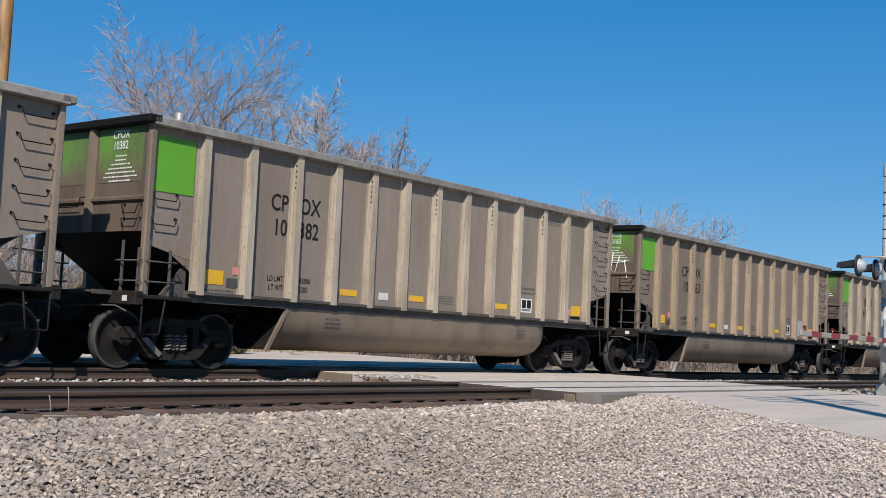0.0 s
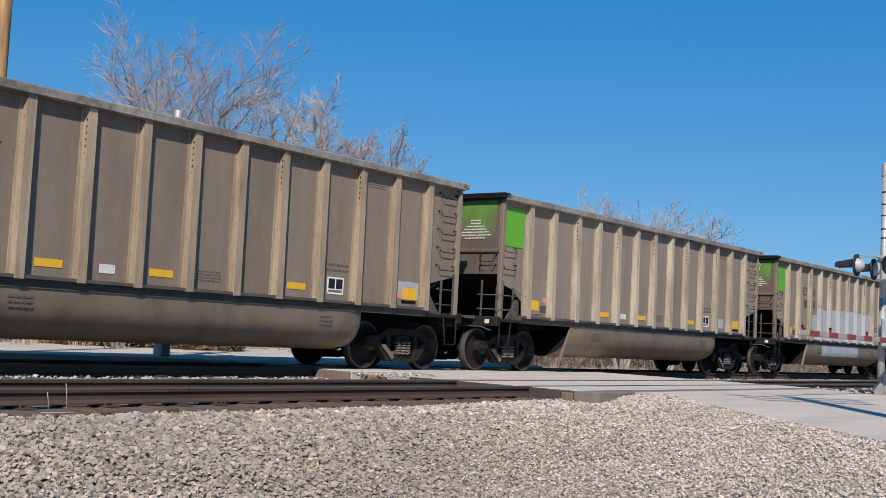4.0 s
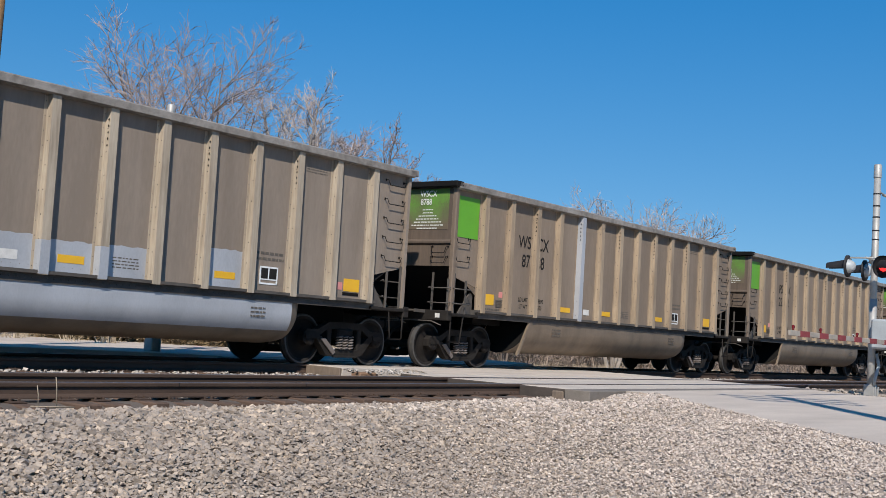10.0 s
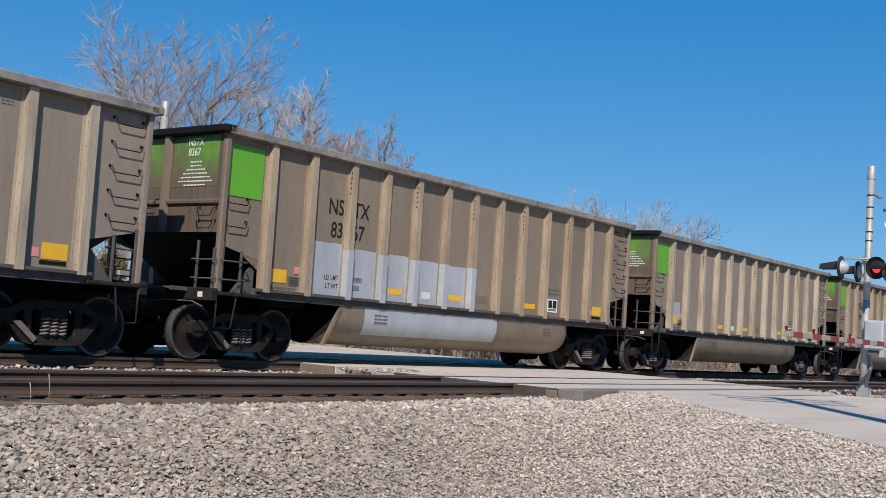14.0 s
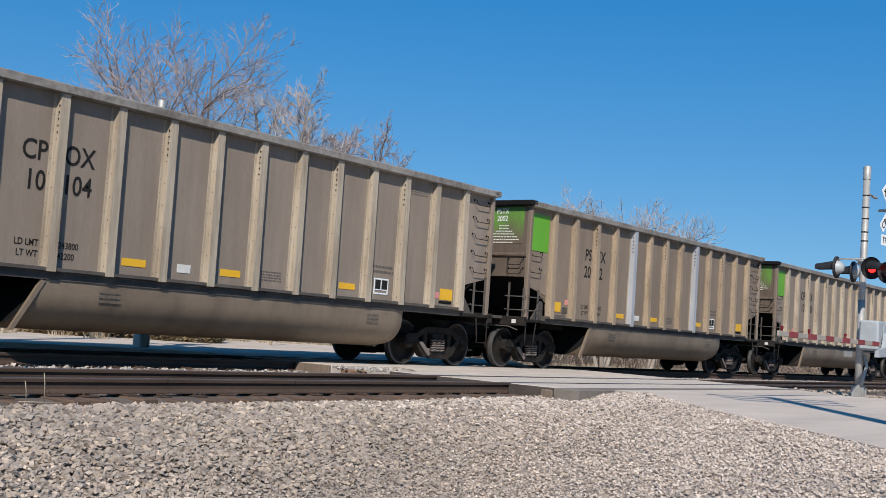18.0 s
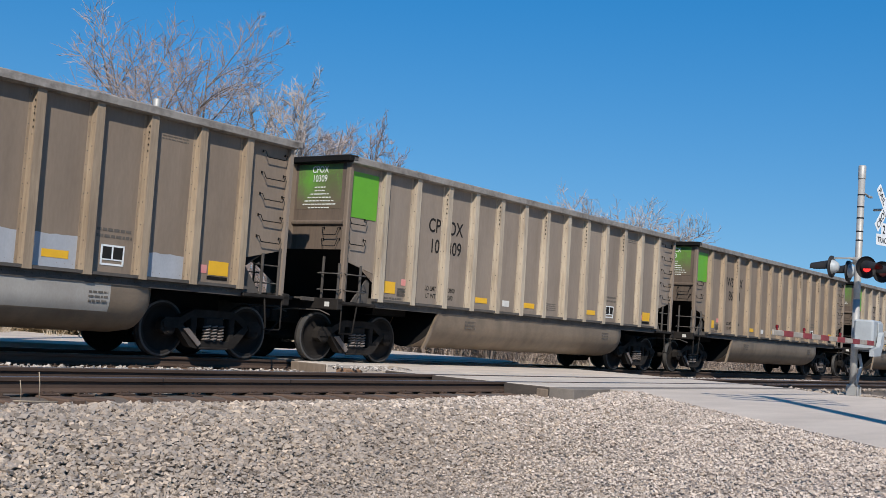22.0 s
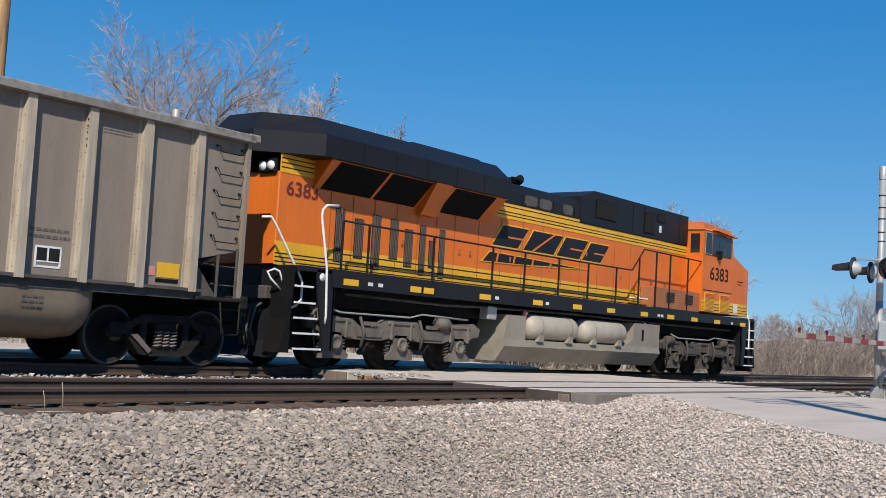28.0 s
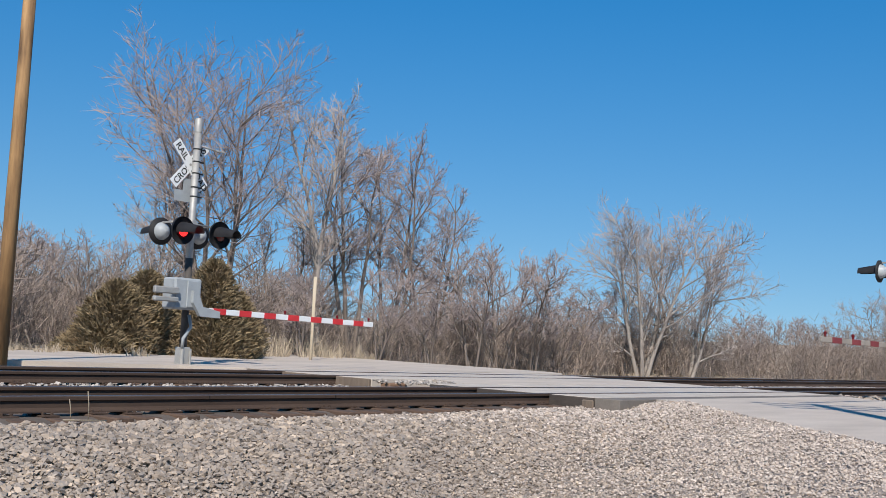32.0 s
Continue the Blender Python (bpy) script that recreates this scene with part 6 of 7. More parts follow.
def signal(name, label, x, y, z, arm_dir, arm_len, lit, face, sign_at, lettered, raise_arm):
    """A crossing signal: mast, crossbuck, lamps, gate mechanism and a lowered gate arm along x."""
    s = thing(name, label, "crossing signal", "crossing signals", m=pose(x, y, z))
    part("mast", Build().tube([(0, 0, 0.5), (0, 0, 5.0)], 0.075, 16).lathe([(5.0, 0.085), (5.28, 0.085), (5.3, 0.07), (5.3, 0)], (0, 0, 0), "z", 16), GALV, s, "galvanised steel mast")
    part("mast_lower", Build().tube([(0, 0, 0.02), (0, 0, 2.3)], 0.078, 16), STEEL_GREY if raise_arm == 0 else GALV, s, "weathered lower mast")
    jb = part("junction_base", Build().box(-0.12, 0.12, -0.12, 0.12, 0.0, 0.42, 0.02), GALV, s, "dull grey junction box")
    for q in (-0.1, 0.1):
        part("rib", Build().box(q - 0.02, q + 0.02, -0.15, -0.12, 0.03, 0.38, 0.006), GALV, jb)
    part("conduit", Build().tube([(-0.1, -0.1, 0.4), (-0.12, -0.14, 0.6), (0.05, -0.15, 0.85), (0.02, -0.1, 1.1)], 0.035, 8), LIGHT_GREY, s, "bent grey conduit")
    lamp_at, lamp_z = (0.49, 2.83) if raise_arm == 0 else (0.6, 2.97)
    # lamps on a cross arm, on both sides of the mast
    part("lamp_arm", Build().tube([(-lamp_at - 0.06, 0.0, lamp_z + 0.19), (lamp_at + 0.06, 0.0, lamp_z + 0.19)], 0.025, 8).tube([(0, -0.1, lamp_z + 0.19), (0, 0.1, lamp_z + 0.19)], 0.09, 12), GALV, s, "lamp cross arm")
    for q in (-lamp_at, lamp_at):
        lamp_unit(s, q, -0.36, lamp_z, face, lit and q < 0, 1.14 if raise_arm == 0 else 0.95)
        lamp_unit(s, q, 0.4, lamp_z, 180, False, 1.14 if raise_arm == 0 else 0.95)
        part("lamp_stem", Build().tube([(q, -0.3, lamp_z + 0.03), (q, -0.3, lamp_z + 0.19), (q, 0.34, lamp_z + 0.19), (q, 0.34, lamp_z + 0.03)], 0.02, 6), GALV, s)
    crossbuck(s, sign_at[0], sign_at[1], 4.3, sign_at[2])
    tee = [(-0.34, 0.0), (0.34, 0.0), (0.34, 0.24), (0.12, 0.24), (0.12, 0.5), (-0.12, 0.5), (-0.12, 0.24), (-0.34, 0.24)]
    board = part("track_count_sign", Build().prism(tee, -0.004, 0.004, "y"), SIGN_WHITE if lettered else LIGHT_GREY, s, "small sign board below the crossbuck", pose(sign_at[0], sign_at[1], 3.5, 0, 0, sign_at[2]))
    if lettered:
        part("lettering", lettering("2", 0.26, INK), None, board, m=pose(-0.07, -0.008, 0.27, 90, 0, 0))
        part("lettering", lettering("TRACKS", 0.17, INK), None, board, m=pose(-0.3, -0.008, 0.06, 90, 0, 0))
    for z0 in (4.62, 4.35, 4.1, 3.8, 3.6):
        part("clamp", Build().lathe([(z0, 0.078), (z0 + 0.03, 0.078)], (0, 0, 0), "z", 14).box(-0.03, 0.2, -0.02, 0.02, z0, z0 + 0.03), SIGNAL_BLACK, s, "black clamp")
    part("bracket", Build().tube([(0.05, 0, 4.72), (0.62, 0, 4.68)], 0.022, 6).box(0.5, 0.75, -0.04, 0.04, 4.66, 4.7, 0.008), GALV, s, "side bracket near the top")
    a = arm_dir
    shift, a0 = (-0.3, 0.12) if raise_arm == 0 else (0.0, 0.55)
    bx = part("gate_mechanism", Build().box(-0.4, 0.3, -0.5, -0.08, 1.2, 1.85, 0.04), LIGHT_GREY, s, "pale grey gate motor box", pose(shift, 0, 0))
    part("cover", Build().box(-0.1, 0.24, -0.53, -0.5, 1.25, 1.8, 0.02), LIGHT_GREY, bx)
    for z0 in (1.5, 1.34):
        part("counterweight", Build().box(-a * 0.35, -a * 0.95, -0.6, -0.5, z0, z0 + (0.14 if z0 > 1.4 else 0.1), 0.02), GALV, bx, "steel counterweight bars")
    part("gate_bracket", Build().prism([(a * 0.0, 1.6), (a * 0.16, 1.5), (a * 0.26, 1.28), (a * 0.72, 1.2), (a * 0.72, 1.06), (a * 0.2, 1.08), (a * 0.0, 1.35)], -0.62, -0.53, "y"), LIGHT_GREY, bx, "pale grey gate arm bracket")
    za, zb = 1.07 + raise_arm * 1.4, (1.19 if raise_arm == 0 else 1.165) + raise_arm * 1.4
    gate = part("gate_arm", Build().box(a * a0, a * arm_len, -0.6, -0.56, za, zb, 0.008), SIGN_WHITE if raise_arm == 0 else GATE_WHITE, s, "red and white striped gate arm", pose(0, 0, 0.075, 0, 0.75, 0) if raise_arm == 0 else None)
    n = 7 if raise_arm == 0 else 6
    step = (arm_len - a0 - 0.1) / n
    for i in range(n):
        x0 = a0 + 0.12 + step * i
        part("stripe", Build().box(a * x0, a * (x0 + step * 0.48), -0.604, -0.556, za - 0.004, zb + 0.004, 0.004), SIGNAL_RED if raise_arm == 0 else GATE_RED, gate)
    for q in (0.44, 0.76, 0.97):
        lx = a * arm_len * q
        part("gate_lamp", Build().tube([(lx, -0.58, zb), (lx, -0.58, zb + 0.04)], 0.02, 10).box(lx - 0.025, lx + 0.025, -0.605, -0.555, zb + 0.03, zb + 0.09, 0.012), LENS_DARK, gate, "small red gate lamp")
    return s


signal_far = signal("crossing_signal", "galvanised crossing signal with crossbuck, red lamps and lowered gate", 15.05, 19.2, -0.07, 1, 5.2, True, 2, (-0.05, 0.16, 0), False, 0.0)
signal_near = signal("crossing_signal", "galvanised crossing signal with lowered striped gate beside the road", 25.45, 7.64, -0.2, -1, 6.55, True, -40, (0.0, -0.52, -10), True, 0.16)


def utility_pole(x, y, z, h, lean, label, arms, thick):
    p = thing("utility_pole", label, "utility pole", "utility poles", m=pose(x, y, z, 0, lean, 0))
    part("pole", Build().tube([(0, 0, -0.5), (0, 0, h * 0.5), (0, 0, h)], thick, 14, thick * 0.74), POLE_WOOD, p)
    for z0, w in arms:
        arm = part("crossarm", Build().box(-0.05, 0.05, -w, w, h - z0, h - z0 + 0.1, 0.01), POLE_WOOD, p, m=pose(0, 0, 0, 0, 0, 52))
        for q in (-0.9, -0.45, 0.45, 0.9):
            part("insulator", Build().lathe([(0.1, 0.02), (0.14, 0.05), (0.2, 0.05), (0.24, 0.02), (0.24, 0)], (0, q * w, h - z0), "z", 10), SIGNAL_BLACK, arm)
    return p


utility_pole(10.85, 19.05, -0.15, 10.0, 0.0, "tall bare yellow-brown wooden utility pole", (), 0.14)
utility_pole(10.4, 0.68, -0.7, 10.7, 0.0, "wooden utility pole with crossarms beside the road", ((0.3, 1.3), (0.9, 1.2), (1.5, 1.1)), 0.2)
wp = thing("marker_post", "slim pale wooden marker post at the edge of the brush", "post", m=pose(23.5, 24.0, -0.15))
part("post", Build().tube([(0, 0, -0.2), (0, 0, 2.6)], 0.05, 10), RAW_WOOD, wp)
sp = thing("notice_post", "small white notice on a thin post before the brush", "sign", m=pose(37.2, 31.2, -0.3))
part("post", Build().tube([(0, 0, -0.2), (0, 0, 1.3)], 0.025, 8), GALV, sp)
part("notice", Build().box(-0.16, 0.16, -0.04, -0.025, 1.05, 1.4, 0.004), SIGN_WHITE, sp, "small white notice board", pose(0, 0, 0, 0, 0, -45))


# ---- trees and brush ----
def sticks(segments, sides_big=5):
    """Tapered tubes from (start, end, r0, r1), as arrays."""
    V, T, n0 = [], [], 0
    for group, n in ((0, sides_big), (1, 3)):
        sel = [s for s in segments if (s[2] < 0.02) == bool(group)]
        if not sel:
            continue
        a = np.array([s[0] for s in sel])
        b = np.array([s[1] for s in sel])
        r = np.array([[s[2], s[3]] for s in sel])
        d = b - a
        d = d / np.maximum(np.linalg.norm(d, axis=1, keepdims=True), 1e-6)
        ref = np.where(np.abs(d[:, 2:3]) > 0.9, np.array([[1.0, 0, 0]]), np.array([[0, 0, 1.0]]))
        u = np.cross(d, ref)
        u /= np.maximum(np.linalg.norm(u, axis=1, keepdims=True), 1e-6)
        w = np.cross(d, u)
        ang = np.arange(n) * 2 * np.pi / n
        ring = u[:, None, :] * np.cos(ang)[None, :, None] + w[:, None, :] * np.sin(ang)[None, :, None]
        lo = a[:, None, :] + ring * r[:, 0][:, None, None]
        hi = b[:, None, :] + ring * r[:, 1][:, None, None]
        vv = np.concatenate([lo, hi], 1).reshape(-1, 3)
        k = np.arange(n)
        k2 = (k + 1) % n
        tri = np.concatenate([np.stack([k, k2, n + k2], 1), np.stack([k, n + k2, n + k], 1)])
        tt = (np.arange(len(sel))[:, None, None] * 2 * n + tri[None]).reshape(-1, 3) + n0
        V.append(vv)
        T.append(tt)
        n0 += len(vv)
    return np.concatenate(V), np.concatenate(T)


def limb(rng, start, direction, length, radius, out, n=4, bend=0.12, lift=0.08, tip=0.25):
    """One branch in bent pieces; returns the points along it with their direction and radius."""
    p, d, r = Vector(start), Vector(direction).normalized(), radius
    spots = []
    for i in range(n):
        d = (d + Vector((rng.gauss(0, bend), rng.gauss(0, bend), rng.gauss(0, bend * 0.6) + lift))).normalized()
        q = p + d * (length / n)
        r2 = radius * (1 - (1 - tip) * (i + 1) / n)
        out.append((tuple(p), tuple(q), r, r2))
        spots.append((p.lerp(q, rng.uniform(0.2, 1.0)), d.copy(), r2, (i + 1) / n))
        p, r = q, r2
    return spots


def fork(rng, d, lo, hi, up):
    side = Matrix.Rotation(rng.uniform(0, 2 * math.pi), 3, d) @ d.orthogonal().normalized()
    a = radians(rng.uniform(lo, hi))
    return (d * math.cos(a) + side * math.sin(a) + Vector((0, 0, up))).normalized()


def bough(rng, start, direction, length, radius, out, branches=9, twigs=5):
    """An upswept limb with branches, twigs and twiglets that all strive upwards."""
    spots = limb(rng, start, direction, length, radius, out, 6, 0.15, 0.05, 0.2)
    for k in range(branches):
        q, d, r, f = spots[min(5, int(6 * (0.2 + 0.8 * k / branches)))]
        l2 = length * rng.uniform(0.32, 0.56) * (1.2 - 0.55 * f)
        sp2 = limb(rng, q, fork(rng, d, 26, 60, 0.04), l2, max(r * 0.62, 0.0195), out, 4, 0.13, 0.04, 0.35)
        for j in range(twigs):
            q2, d2, r2, f2 = sp2[rng.randrange(1, 4)]
            l3 = l2 * rng.uniform(0.32, 0.62)
            sp3 = limb(rng, q2, fork(rng, d2, 24, 58, 0.05), l3, 0.0105, out, 2, 0.12, 0.05, 0.65)
            for _ in range(2):
                q3, d3, r3, f3 = sp3[rng.randrange(2)]
                limb(rng, q3, fork(rng, d3, 15, 42, 0.06), l3 * rng.uniform(0.35, 0.75), 0.0078, out, 1, 0.08, 0.05, 0.6)


def bare_tree(seed, h, stems, lean, thick, trunk_mat, twig_mat, first=0.32, limbs=12, reach=0.34, opening=(26, 50)):
    """Meshes of one leafless tree: stems with limbs, and a crown of twigs, widest below the middle."""
    rng = random.Random(seed)
    segs = []
    for s in range(stems):
        a = 2 * math.pi * s / stems + rng.uniform(-0.4, 0.4)
        tilt = 0.0 if stems == 1 else lean * rng.uniform(0.6, 1.15)
        base = (0.09 * math.cos(a) * (stems > 1), 0.09 * math.sin(a) * (stems > 1), -0.3)
        hh = h * (1.0 if s == 0 else rng.uniform(0.76, 0.97))
        spots = limb(rng, base, (math.cos(a) * tilt, math.sin(a) * tilt, 1), hh * 0.97, thick * rng.uniform(0.75, 1.0), segs, 12, 0.05, 0.015, 0.1)
        for k in range(limbs):
            f = first + (0.98 - first) * k / limbs
            q, d, r, g = spots[min(11, int(f * 12))]
            u = (f - first) / (1 - first)
            l = h * reach * (0.55 + 1.3 * u - 1.75 * u * u + 0.12) * rng.uniform(0.75, 1.2)
            bough(rng, q, fork(rng, d, *opening, 0.03), max(l, 0.11 * h), max(r * 0.62, 0.034), segs)
    big = [s for s in segs if s[2] >= 0.02]
    fine = [s for s in segs if s[2] < 0.02]
    return quick_mesh("trunk", *sticks(big, 5), trunk_mat, True), quick_mesh("crown", *sticks(fine), twig_mat)


FORMS = [bare_tree(31, 12.8, 5, 0.24, 0.19, BARK, TWIG, 0.3, 10, 0.36, (28, 54)), bare_tree(12, 10.8, 2, 0.14, 0.17, PALE_BARK, PALE_TWIG, 0.34, 11, 0.28, (26, 52)), bare_tree(13, 10.4, 3, 0.14, 0.13, BARK, TWIG, 0.36, 9, 0.26, (26, 52)),
         bare_tree(14, 8.6, 4, 0.3, 0.17, PALE_BARK, PALE_TWIG, 0.22, 10, 0.42, (30, 58)), bare_tree(15, 7.0, 3, 0.22, 0.08, BARK, TWIG, 0.3, 7, 0.34, (28, 56))]
# form, bearing from the camera in degrees from y, distance, height scale, turn
PLANTED = [(0, 39.4, 42.5, 0.92, 10), (1, 37.0, 47, 0.8, 40), (4, 42.9, 46, 1.05, 250), (1, 44.6, 42.5, 1.0, 60), (2, 46.4, 44, 0.97, 200), (2, 48.1, 46, 0.98, 15), (2, 50.4, 50, 0.84, 260), (4, 52.6, 47, 1.0, 30), (4, 54.0, 49, 0.96, 70),
           (4, 55.6, 50, 0.92, 160), (4, 56.9, 52, 0.7, 250), (3, 61.1, 58, 1.06, 20), (3, 63.3, 60, 0.94, 170), (4, 59.8, 60, 0.85, 100), (4, 66.4, 70, 0.72, 10),
           (4, 32.0, 42, 0.72, 10), (4, 33.8, 44, 0.76, 100), (4, 29.5, 40, 0.7, 190), (4, 35.6, 46, 0.8, 300), (4, 47.8, 40, 0.62, 210), (4, 26.0, 42, 0.7, 50), (4, 68.5, 78, 0.7, 130), (3, 72.6, 80, 0.72, 230),
           (4, 70.0, 90, 0.8, 80), (4, 74.2, 98, 0.85, 20), (4, 75.4, 84, 0.76, 310), (4, 67.2, 94, 0.85, 33), (4, 43.9, 38, 0.55, 5), (4, 58.4, 72, 0.8, 15), (4, 53.2, 58, 0.95, 35), (2, 44.2, 60, 0.8, 190), (4, 31.0, 58, 0.9, 77), (4, 50.4, 41, 0.6, 12)]
tree_names = ("tall many-stemmed bare tree with a wide crown of upswept twigs", "tall bare cottonwood with pale bark behind the tracks", "bare tree with reddish fine twigs behind the tracks", "broad bare tree with a rounded pale crown", "slim bare young tree at the edge of the brush")
for f, az, r, sc, turn in PLANTED:
    x, y = r * math.sin(radians(az)), r * math.cos(radians(az))
    t = thing("tree", tree_names[f], "tree", "trees behind the tracks", m=pose(x, y, float(height(np.array(x), np.array(y))) - 0.05, 0, 0, turn))
    t.scale = (sc, sc, sc)
    part("trunk", FORMS[f][0], None, t)
    part("crown", FORMS[f][1], None, t)


def shrub_segments(seed, h):
    rng = random.Random(seed)
    segs = []
    for _ in range(11):
        a = rng.uniform(0, 2 * math.pi)
        base = (rng.gauss(0, 0.7), rng.gauss(0, 0.7), -0.1)
        ln = rng.uniform(0.05, 0.45)
        sp = limb(rng, base, (math.cos(a) * ln, math.sin(a) * ln, 1), h * rng.uniform(0.55, 1.0), rng.uniform(0.012, 0.03), segs, 4, 0.12, 0.03)
        for _ in range(8):
            q, d, r, f = sp[rng.randrange(4)]
            l2 = h * rng.uniform(0.15, 0.36)
            sp2 = limb(rng, q, fork(rng, d, 20, 60, 0.05), l2, max(r * 0.6, 0.012), segs, 2, 0.16, 0.04, 0.5)
            for _ in range(2):
                q2, d2, r2, f2 = sp2[rng.randrange(2)]
                limb(rng, q2, fork(rng, d2, 20, 65, 0.05), l2 * rng.uniform(0.4, 0.9), 0.0105, segs, 1, 0.1, 0.03, 0.7)
    return segs


SHRUBS = [sticks(shrub_segments(40 + i, 3.2), 3) for i in range(5)]
rs = np.random.RandomState(4)
bv, bt, off = [], [], 0
for i in range(420):
    az = rs.uniform(22, 78)
    front = 27 + 26 * max(0.0, min(1.0, (az - 36) / 26)) + 14 * max(0.0, min(1.0, (az - 62) / 10))
    r = front + abs(rs.normal(0, 9)) + rs.uniform(3.0, 6)
    V, T = SHRUBS[rs.randint(5)]
    s = rs.uniform(0.5, 1.05)
    if 32.5 < az < 41.5 and r < 36:
        r += 6.0
    if i >= 330:
        az = rs.uniform(24, 76)
        r = 58 + 22 * max(0.0, min(1.0, (az - 52) / 12)) + rs.uniform(0, 16)
        s = rs.uniform(0.9, 1.35)
    a = rs.uniform(0, 6.28)
    c, sn = math.cos(a), math.sin(a)
    P = V * s
    P = np.stack([P[:, 0] * c - P[:, 1] * sn, P[:, 0] * sn + P[:, 1] * c, P[:, 2]], 1)
    x, y = r * math.sin(radians(az)), r * math.cos(radians(az))
    bv.append(P + [x, y, float(height(np.array(x), np.array(y)))])
    bt.append(T + off)
    off += len(V)
tagged(new("undergrowth", quick_mesh("undergrowth", np.concatenate(bv), np.concatenate(bt), BRUSH)), "tangled grey-brown leafless undergrowth below the trees", "undergrowth", kind="stuff")


def cedar_mesh(seed, h, w):
    """A shaggy winter cedar of many short sprays."""
    rng = np.random.RandomState(seed)
    n = 15000
    f = rng.uniform(0, 1, n) ** 0.8
    a = rng.uniform(0, 2 * np.pi, n)
    lobes = 1 + 0.3 * np.sin(3 * a + seed) + 0.2 * np.sin(5 * a + 7 * f)
    rad = w * (1 - f ** 2.3) ** 0.75 * lobes * np.sqrt(rng.uniform(0.25, 1, n))
    p = np.stack([rad * np.cos(a), rad * np.sin(a), 0.1 + f * h], 1)
    d = np.stack([np.cos(a) + rng.normal(0, 0.5, n), np.sin(a) + rng.normal(0, 0.5, n), rng.uniform(0.0, 1.1, n)], 1)
    d /= np.linalg.norm(d, axis=1, keepdims=True)
    l = rng.uniform(0.07, 0.24, n)[:, None]
    side = np.cross(d, rng.normal(0, 1, (n, 3)))
    side /= np.linalg.norm(side, axis=1, keepdims=True)
    wd = rng.uniform(0.007, 0.018, n)[:, None]
    v = np.stack([p - side * wd, p + side * wd, p + d * l + side * wd * 0.3, p + d * l * 0.6 - side * wd * 1.5], 1).reshape(-1, 3)
    k = np.arange(n)[:, None] * 4
    t = np.concatenate([k + [0, 1, 2], k + [0, 2, 3]])
    return v, t


for i, (az, r, h, w) in enumerate(((34.8, 31.5, 2.0, 1.15), (36.2, 32.0, 2.35, 1.1), (39.4, 31.5, 2.75, 0.85), (34.1, 31, 1.0, 0.85), (40.6, 32, 1.9, 0.8))):
    x, y = r * math.sin(radians(az)), r * math.cos(radians(az))
    t = thing("cedar_bush", "shaggy brown-green winter cedar at the edge of the trees", "cedar", "cedars behind the crossing", m=pose(x, y, -0.25))
    part("foliage", quick_mesh("foliage", *cedar_mesh(60 + i, h, w), CEDAR), None, t)
    part("trunk", Build().tube([(0, 0, -0.2), (0, 0, h * 0.7)], 0.09, 7, 0.02), BARK, t)

# dry grass along the edge of the brush
rg = np.random.RandomState(9)
n = 15000
az = np.radians(rg.uniform(24, 76, n))
front = 28.5 + 25 * np.clip((np.degrees(az) - 36) / 26, 0, 1) + 14 * np.clip((np.degrees(az) - 62) / 10, 0, 1)
r = front + np.abs(rg.normal(0, 3.5, n))
clump = np.array([noise.noise(Vector((a * 60, b * 0.6, 3.3))) for a, b in zip(az, r)])
keep = clump > 0.06
az, r, clump = az[keep], r[keep], clump[keep]
n = len(az)
p = np.stack([r * np.sin(az), r * np.cos(az), 0 * r], 1)
p[:, 2] = height(p[:, 0], p[:, 1])
hgt = (rg.uniform(0.08, 0.32, n) * (1 + clump) * np.where(np.abs(np.degrees(az) - 44.0) < 3.0, 2.3, 1.0))[:, None]
lean = np.concatenate([rg.normal(0, 0.35, (n, 2)), np.ones((n, 1))], 1)
wid = np.stack([np.cos(az), -np.sin(az), 0 * az], 1) * rg.uniform(0.01, 0.025, n)[:, None]
v = np.stack([p - wid, p + wid, p + lean * hgt], 1).reshape(-1, 3)
tagged(new("dry_grass", quick_mesh("dry_grass", v, np.arange(3 * n).reshape(-1, 3), STRAW)), "dry straw-coloured grass along the brush", "grass", kind="stuff")


# ---- ballast and gravel stones ----
def stones(name, label, seed, pts, size, material):
    """Angular stones lying on the ground, joined."""
    rng = np.random.RandomState(seed)
    ico = np.array([(x, y, z) for x in (-0.62, 0.62) for y in (-0.62, 0.62) for z in (-0.62, 0.62)], float)
    fc = np.array([(0, 1, 3), (0, 3, 2), (4, 6, 7), (4, 7, 5), (0, 4, 5), (0, 5, 1), (2, 3, 7), (2, 7, 6), (0, 2, 6), (0, 6, 4), (1, 5, 7), (1, 7, 3)])
    n = len(pts)
    base = ico[None] * rng.uniform(0.8, 1.25, (n, 8, 1)) + rng.normal(0, 0.17, (n, 8, 3))
    base = base * rng.uniform(0.6, 1.2, (n, 1, 3)) * size[:, None, None]
    q = rng.normal(0, 1, (n, 4))
    q /= np.linalg.norm(q, axis=1, keepdims=True)
    w, x, y, z = q.T
    Rm = np.stack([1 - 2 * (y * y + z * z), 2 * (x * y - z * w), 2 * (x * z + y * w), 2 * (x * y + z * w), 1 - 2 * (x * x + z * z), 2 * (y * z - x * w), 2 * (x * z - y * w), 2 * (y * z + x * w), 1 - 2 * (x * x + y * y)], 1).reshape(n, 3, 3)
    v = np.einsum("nij,nkj->nki", Rm, base)
    v[:, :, 2] *= 0.75
    v = v + pts[:, None, :]
    t = (np.arange(n)[:, None, None] * 8 + fc[None]).reshape(-1, 3)
    return tagged(new(name, quick_mesh(name, v.reshape(-1, 3), t, material)), label, "stones", kind="stuff")


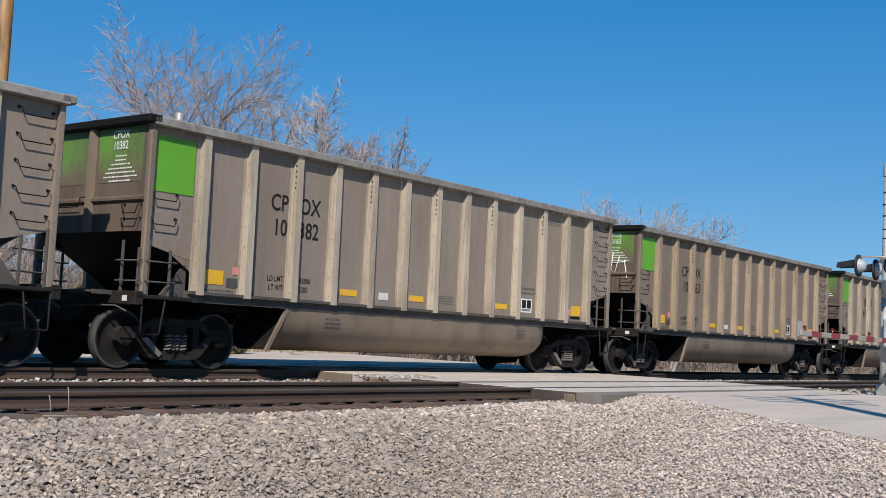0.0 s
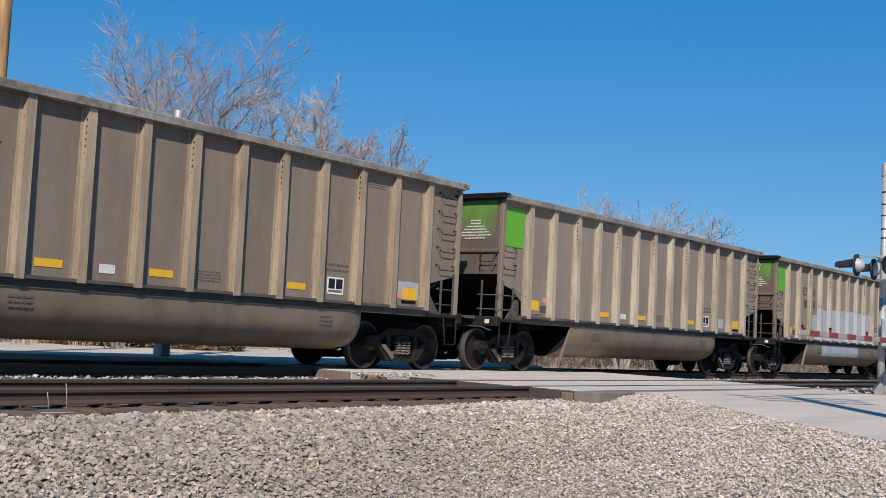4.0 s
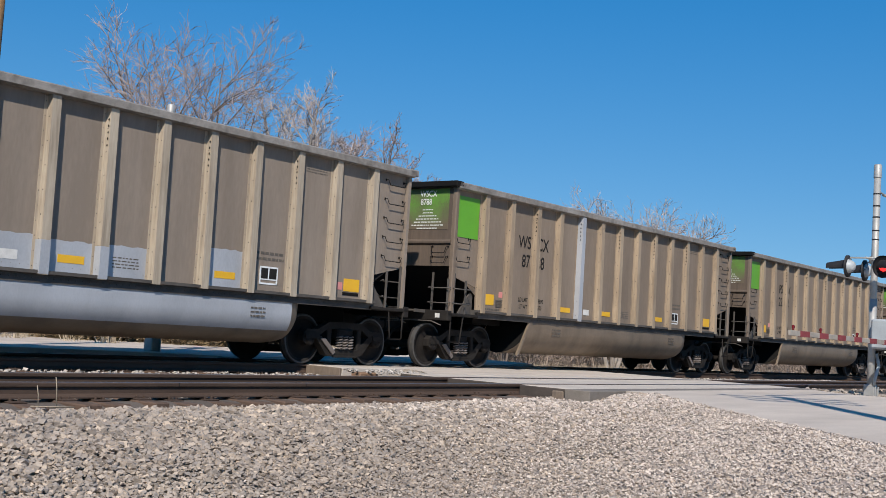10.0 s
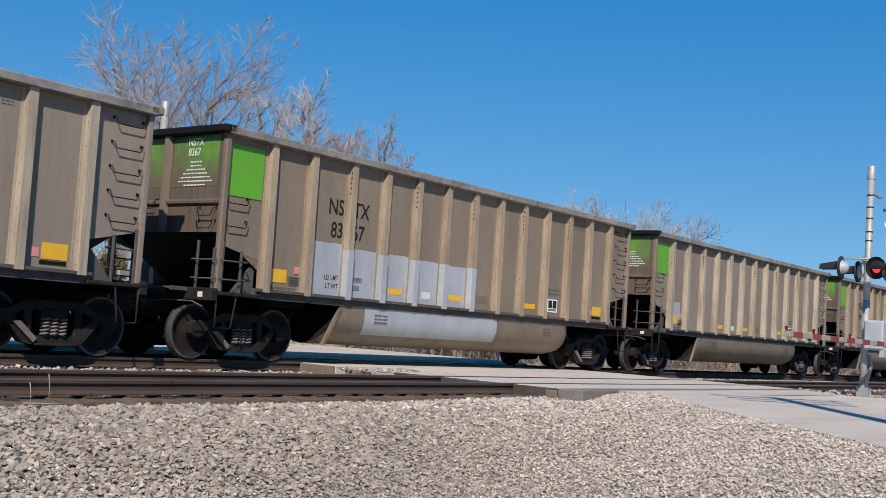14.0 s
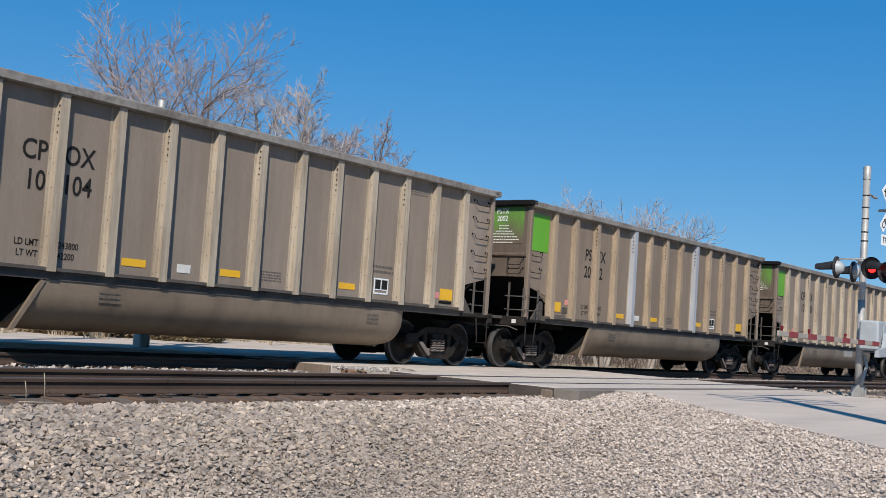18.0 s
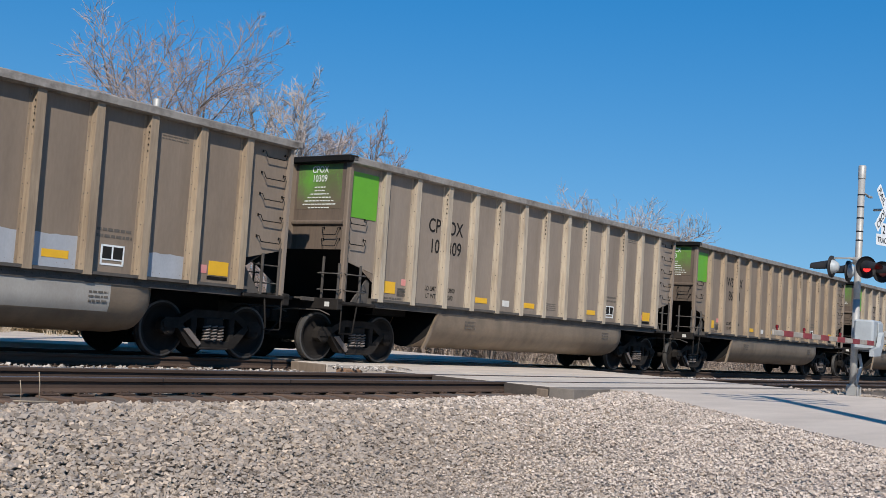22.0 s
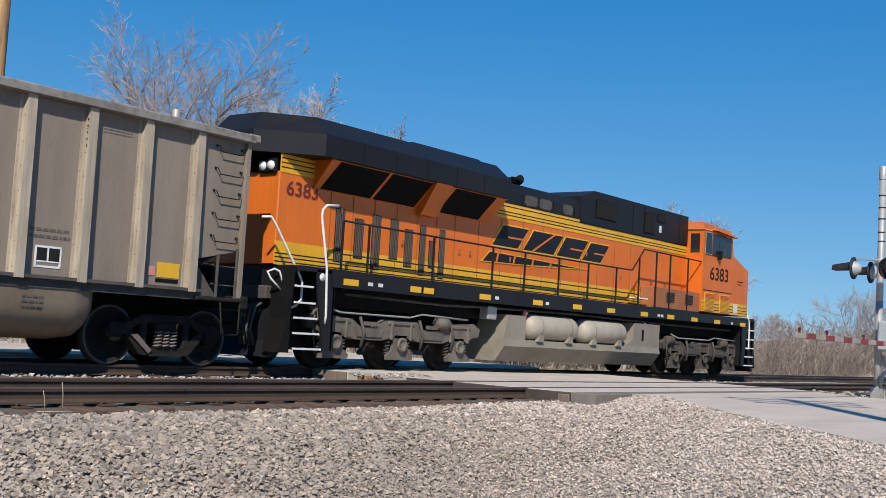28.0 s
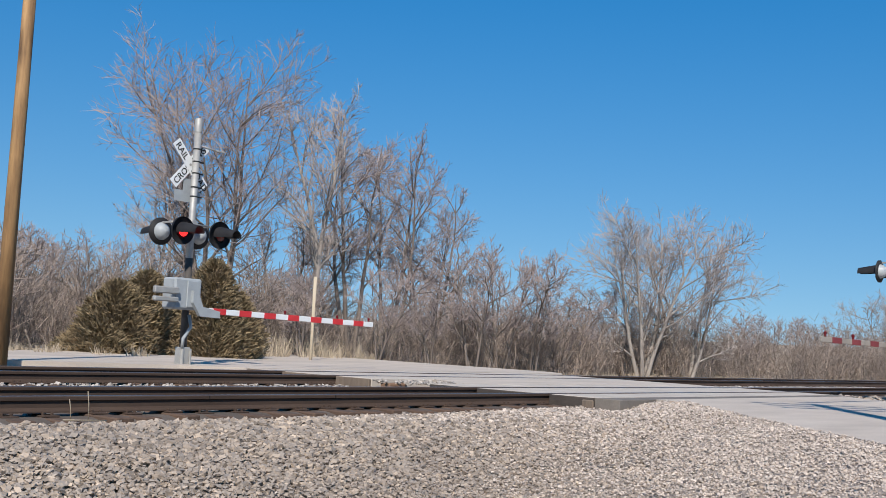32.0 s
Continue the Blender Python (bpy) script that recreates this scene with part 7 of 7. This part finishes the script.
def scatter(seed, n, x0, x1, y0, y1, wedge=True):
    """Points on the ground inside the wedge that opens ahead of the camera."""
    rng = np.random.RandomState(seed)
    x, y = rng.uniform(x0, x1, n), rng.uniform(y0, y1, n)
    if wedge:
        a = np.degrees(np.arctan2(x, y))
        ok = (a > 27) & (a < 77)
        x, y = x[ok], y[ok]
    return x, y


rq = np.random.RandomState(21)
x, y = scatter(1, 150000, 2.5, 17.2, 2.2, 9.86)
ok = (x < road_left(y) + 0.25 - 0.5 * rq.uniform(0, 1, len(x)) ** 2) & (np.hypot(x, y) > 6.0)
x, y = x[ok], y[ok]
lot = np.clip((9.6 - y) / 3.0, 0, 1)
size = (0.037 - 0.019 * lot) * rq.uniform(0.45, 1.4, len(x))
pts = np.stack([x, y, height(x, y) + unevenness(x, y) + 0.3 * size + 0.03 * rq.uniform(-0.5, 1, len(x))], 1)
pale = rq.uniform(0, 1, len(x)) < 0.8 * (1 - ease(1.0, 7.0, road_left(y) - x)) + 0.25 * ease(7.8, 4.5, y)
stones("gravel", "loose tan and grey crushed stone beside the track", 2, pts[~pale], size[~pale], STONE)
stones("fine_gravel", "pale finer crushed stone along the road and lot", 12, pts[pale], 0.8 * size[pale], FINES)
x, y = scatter(5, 30000, 4, 45, 9.75, 18.6)
ok = (y > 10.5) & ((x < ROAD_L - 0.05) | (x > ROAD_R + 0.05) | ((y > 12.95) & (y < 14.3) & (x < ROAD_L + 1.6))) & (np.abs(np.abs(y - NEAR_TRACK) - GAUGE) > 0.12) & (np.abs(np.abs(y - FAR_TRACK) - GAUGE) > 0.12)
x, y = x[ok], y[ok]
size = 0.035 * rq.uniform(0.6, 1.3, len(x))
pts = np.stack([x, y, np.where(x > ROAD_L - 0.05, np.where(x < ROAD_R, -0.04, -0.2), -0.2) + 0.025 * rq.uniform(-0.6, 1, len(x))], 1)
stones("track_ballast", "pale crushed ballast between the rails and crossties", 6, pts, size, PALE_STONE)
x, y = scatter(7, 9000, 24.6, 60, 4, 9.9)
ok = (x > ROAD_R + 0.1) | ((x > 24.9) & (y < 8.6))
x, y = x[ok], y[ok]
size = 0.05 * rq.uniform(0.6, 1.3, len(x))
stones("shoulder_stones", "loose crushed stone round the signal base", 8, np.stack([x, y, height(x, y) + 0.02], 1), size, STONE)
# a dry stalk by the near rail
st = thing("dry_stalk", "two pale dry weed stalks beside the rail", "weed", m=pose(6.35, 9.75, -0.2))
for dx, hh in ((0.0, 0.22), (0.2, 0.3)):
    part("stalk", Build().tube([(dx, 0, 0), (dx - 0.01, 0, hh * 0.6), (dx - 0.03, 0, hh)], 0.005, 5), STRAW, st)
part("stalk", Build().tube([(-0.15, -0.1, 0.03), (0.3, -0.16, 0.02)], 0.007, 5), STRAW, st)


# ---- motion ----
ROLL = SPEED / 0.483
ROLL_BIG = SPEED / 0.533


def roll_rows(place, t0, t1, rate):
    """A wheel's rolling from t0 to t1, at rest before and after, where it is out of view."""
    t0, t1 = max(t0, 0.0), min(t1, 32.0)
    ts = [t0]
    while ts[-1] + 1 / 30 < t1 - 0.01:
        ts.append(round((round(ts[-1] * 30) + 1) / 30, 5))
    rows = [(t, Matrix.Translation(place) @ Matrix.Rotation(-(t - ts[0]) * rate, 4, "Y")) for t in ts]
    if t0 > 0.02:
        rows.insert(0, (0.0, Matrix.Translation(place)))
    if ts[-1] < 31.98:
        rows.append((32.0, rows[-1][1]))
    return rows


def motions():
    for k, car in CARS.items():
        x0 = CAR_0 + PITCH * k
        walk(car, [(t, pose(x0 - SPEED * t, FAR_TRACK, 0)) for t in range(0, 33, 4)])
        t_in, t_out = (x0 - 48) / SPEED, (x0 + 6) / SPEED
        for tr in [o for o in car.children if o.name.startswith("truck")]:
            for w in [o for o in tr.children if o.name.startswith("wheelset")]:
                walk(w, roll_rows(w.matrix_basis.translation.copy(), t_in, t_out, ROLL))
    walk(locomotive, [(t, pose(LOCO_0 - SPEED * t - d, FAR_TRACK, 0)) for t, d in ((0, 0), (8, 0), (16, 0), (24, 0), (28, 0), (29.4, 0.02), (30, 0.2), (32, 0.4))])
    for tr in [o for o in locomotive.children if o.name.startswith("truck")]:
        for w in [o for o in tr.children if o.name.startswith("wheelset")]:
            walk(w, roll_rows(w.matrix_basis.translation.copy(), 25.5, 31.0, ROLL_BIG))


motions()
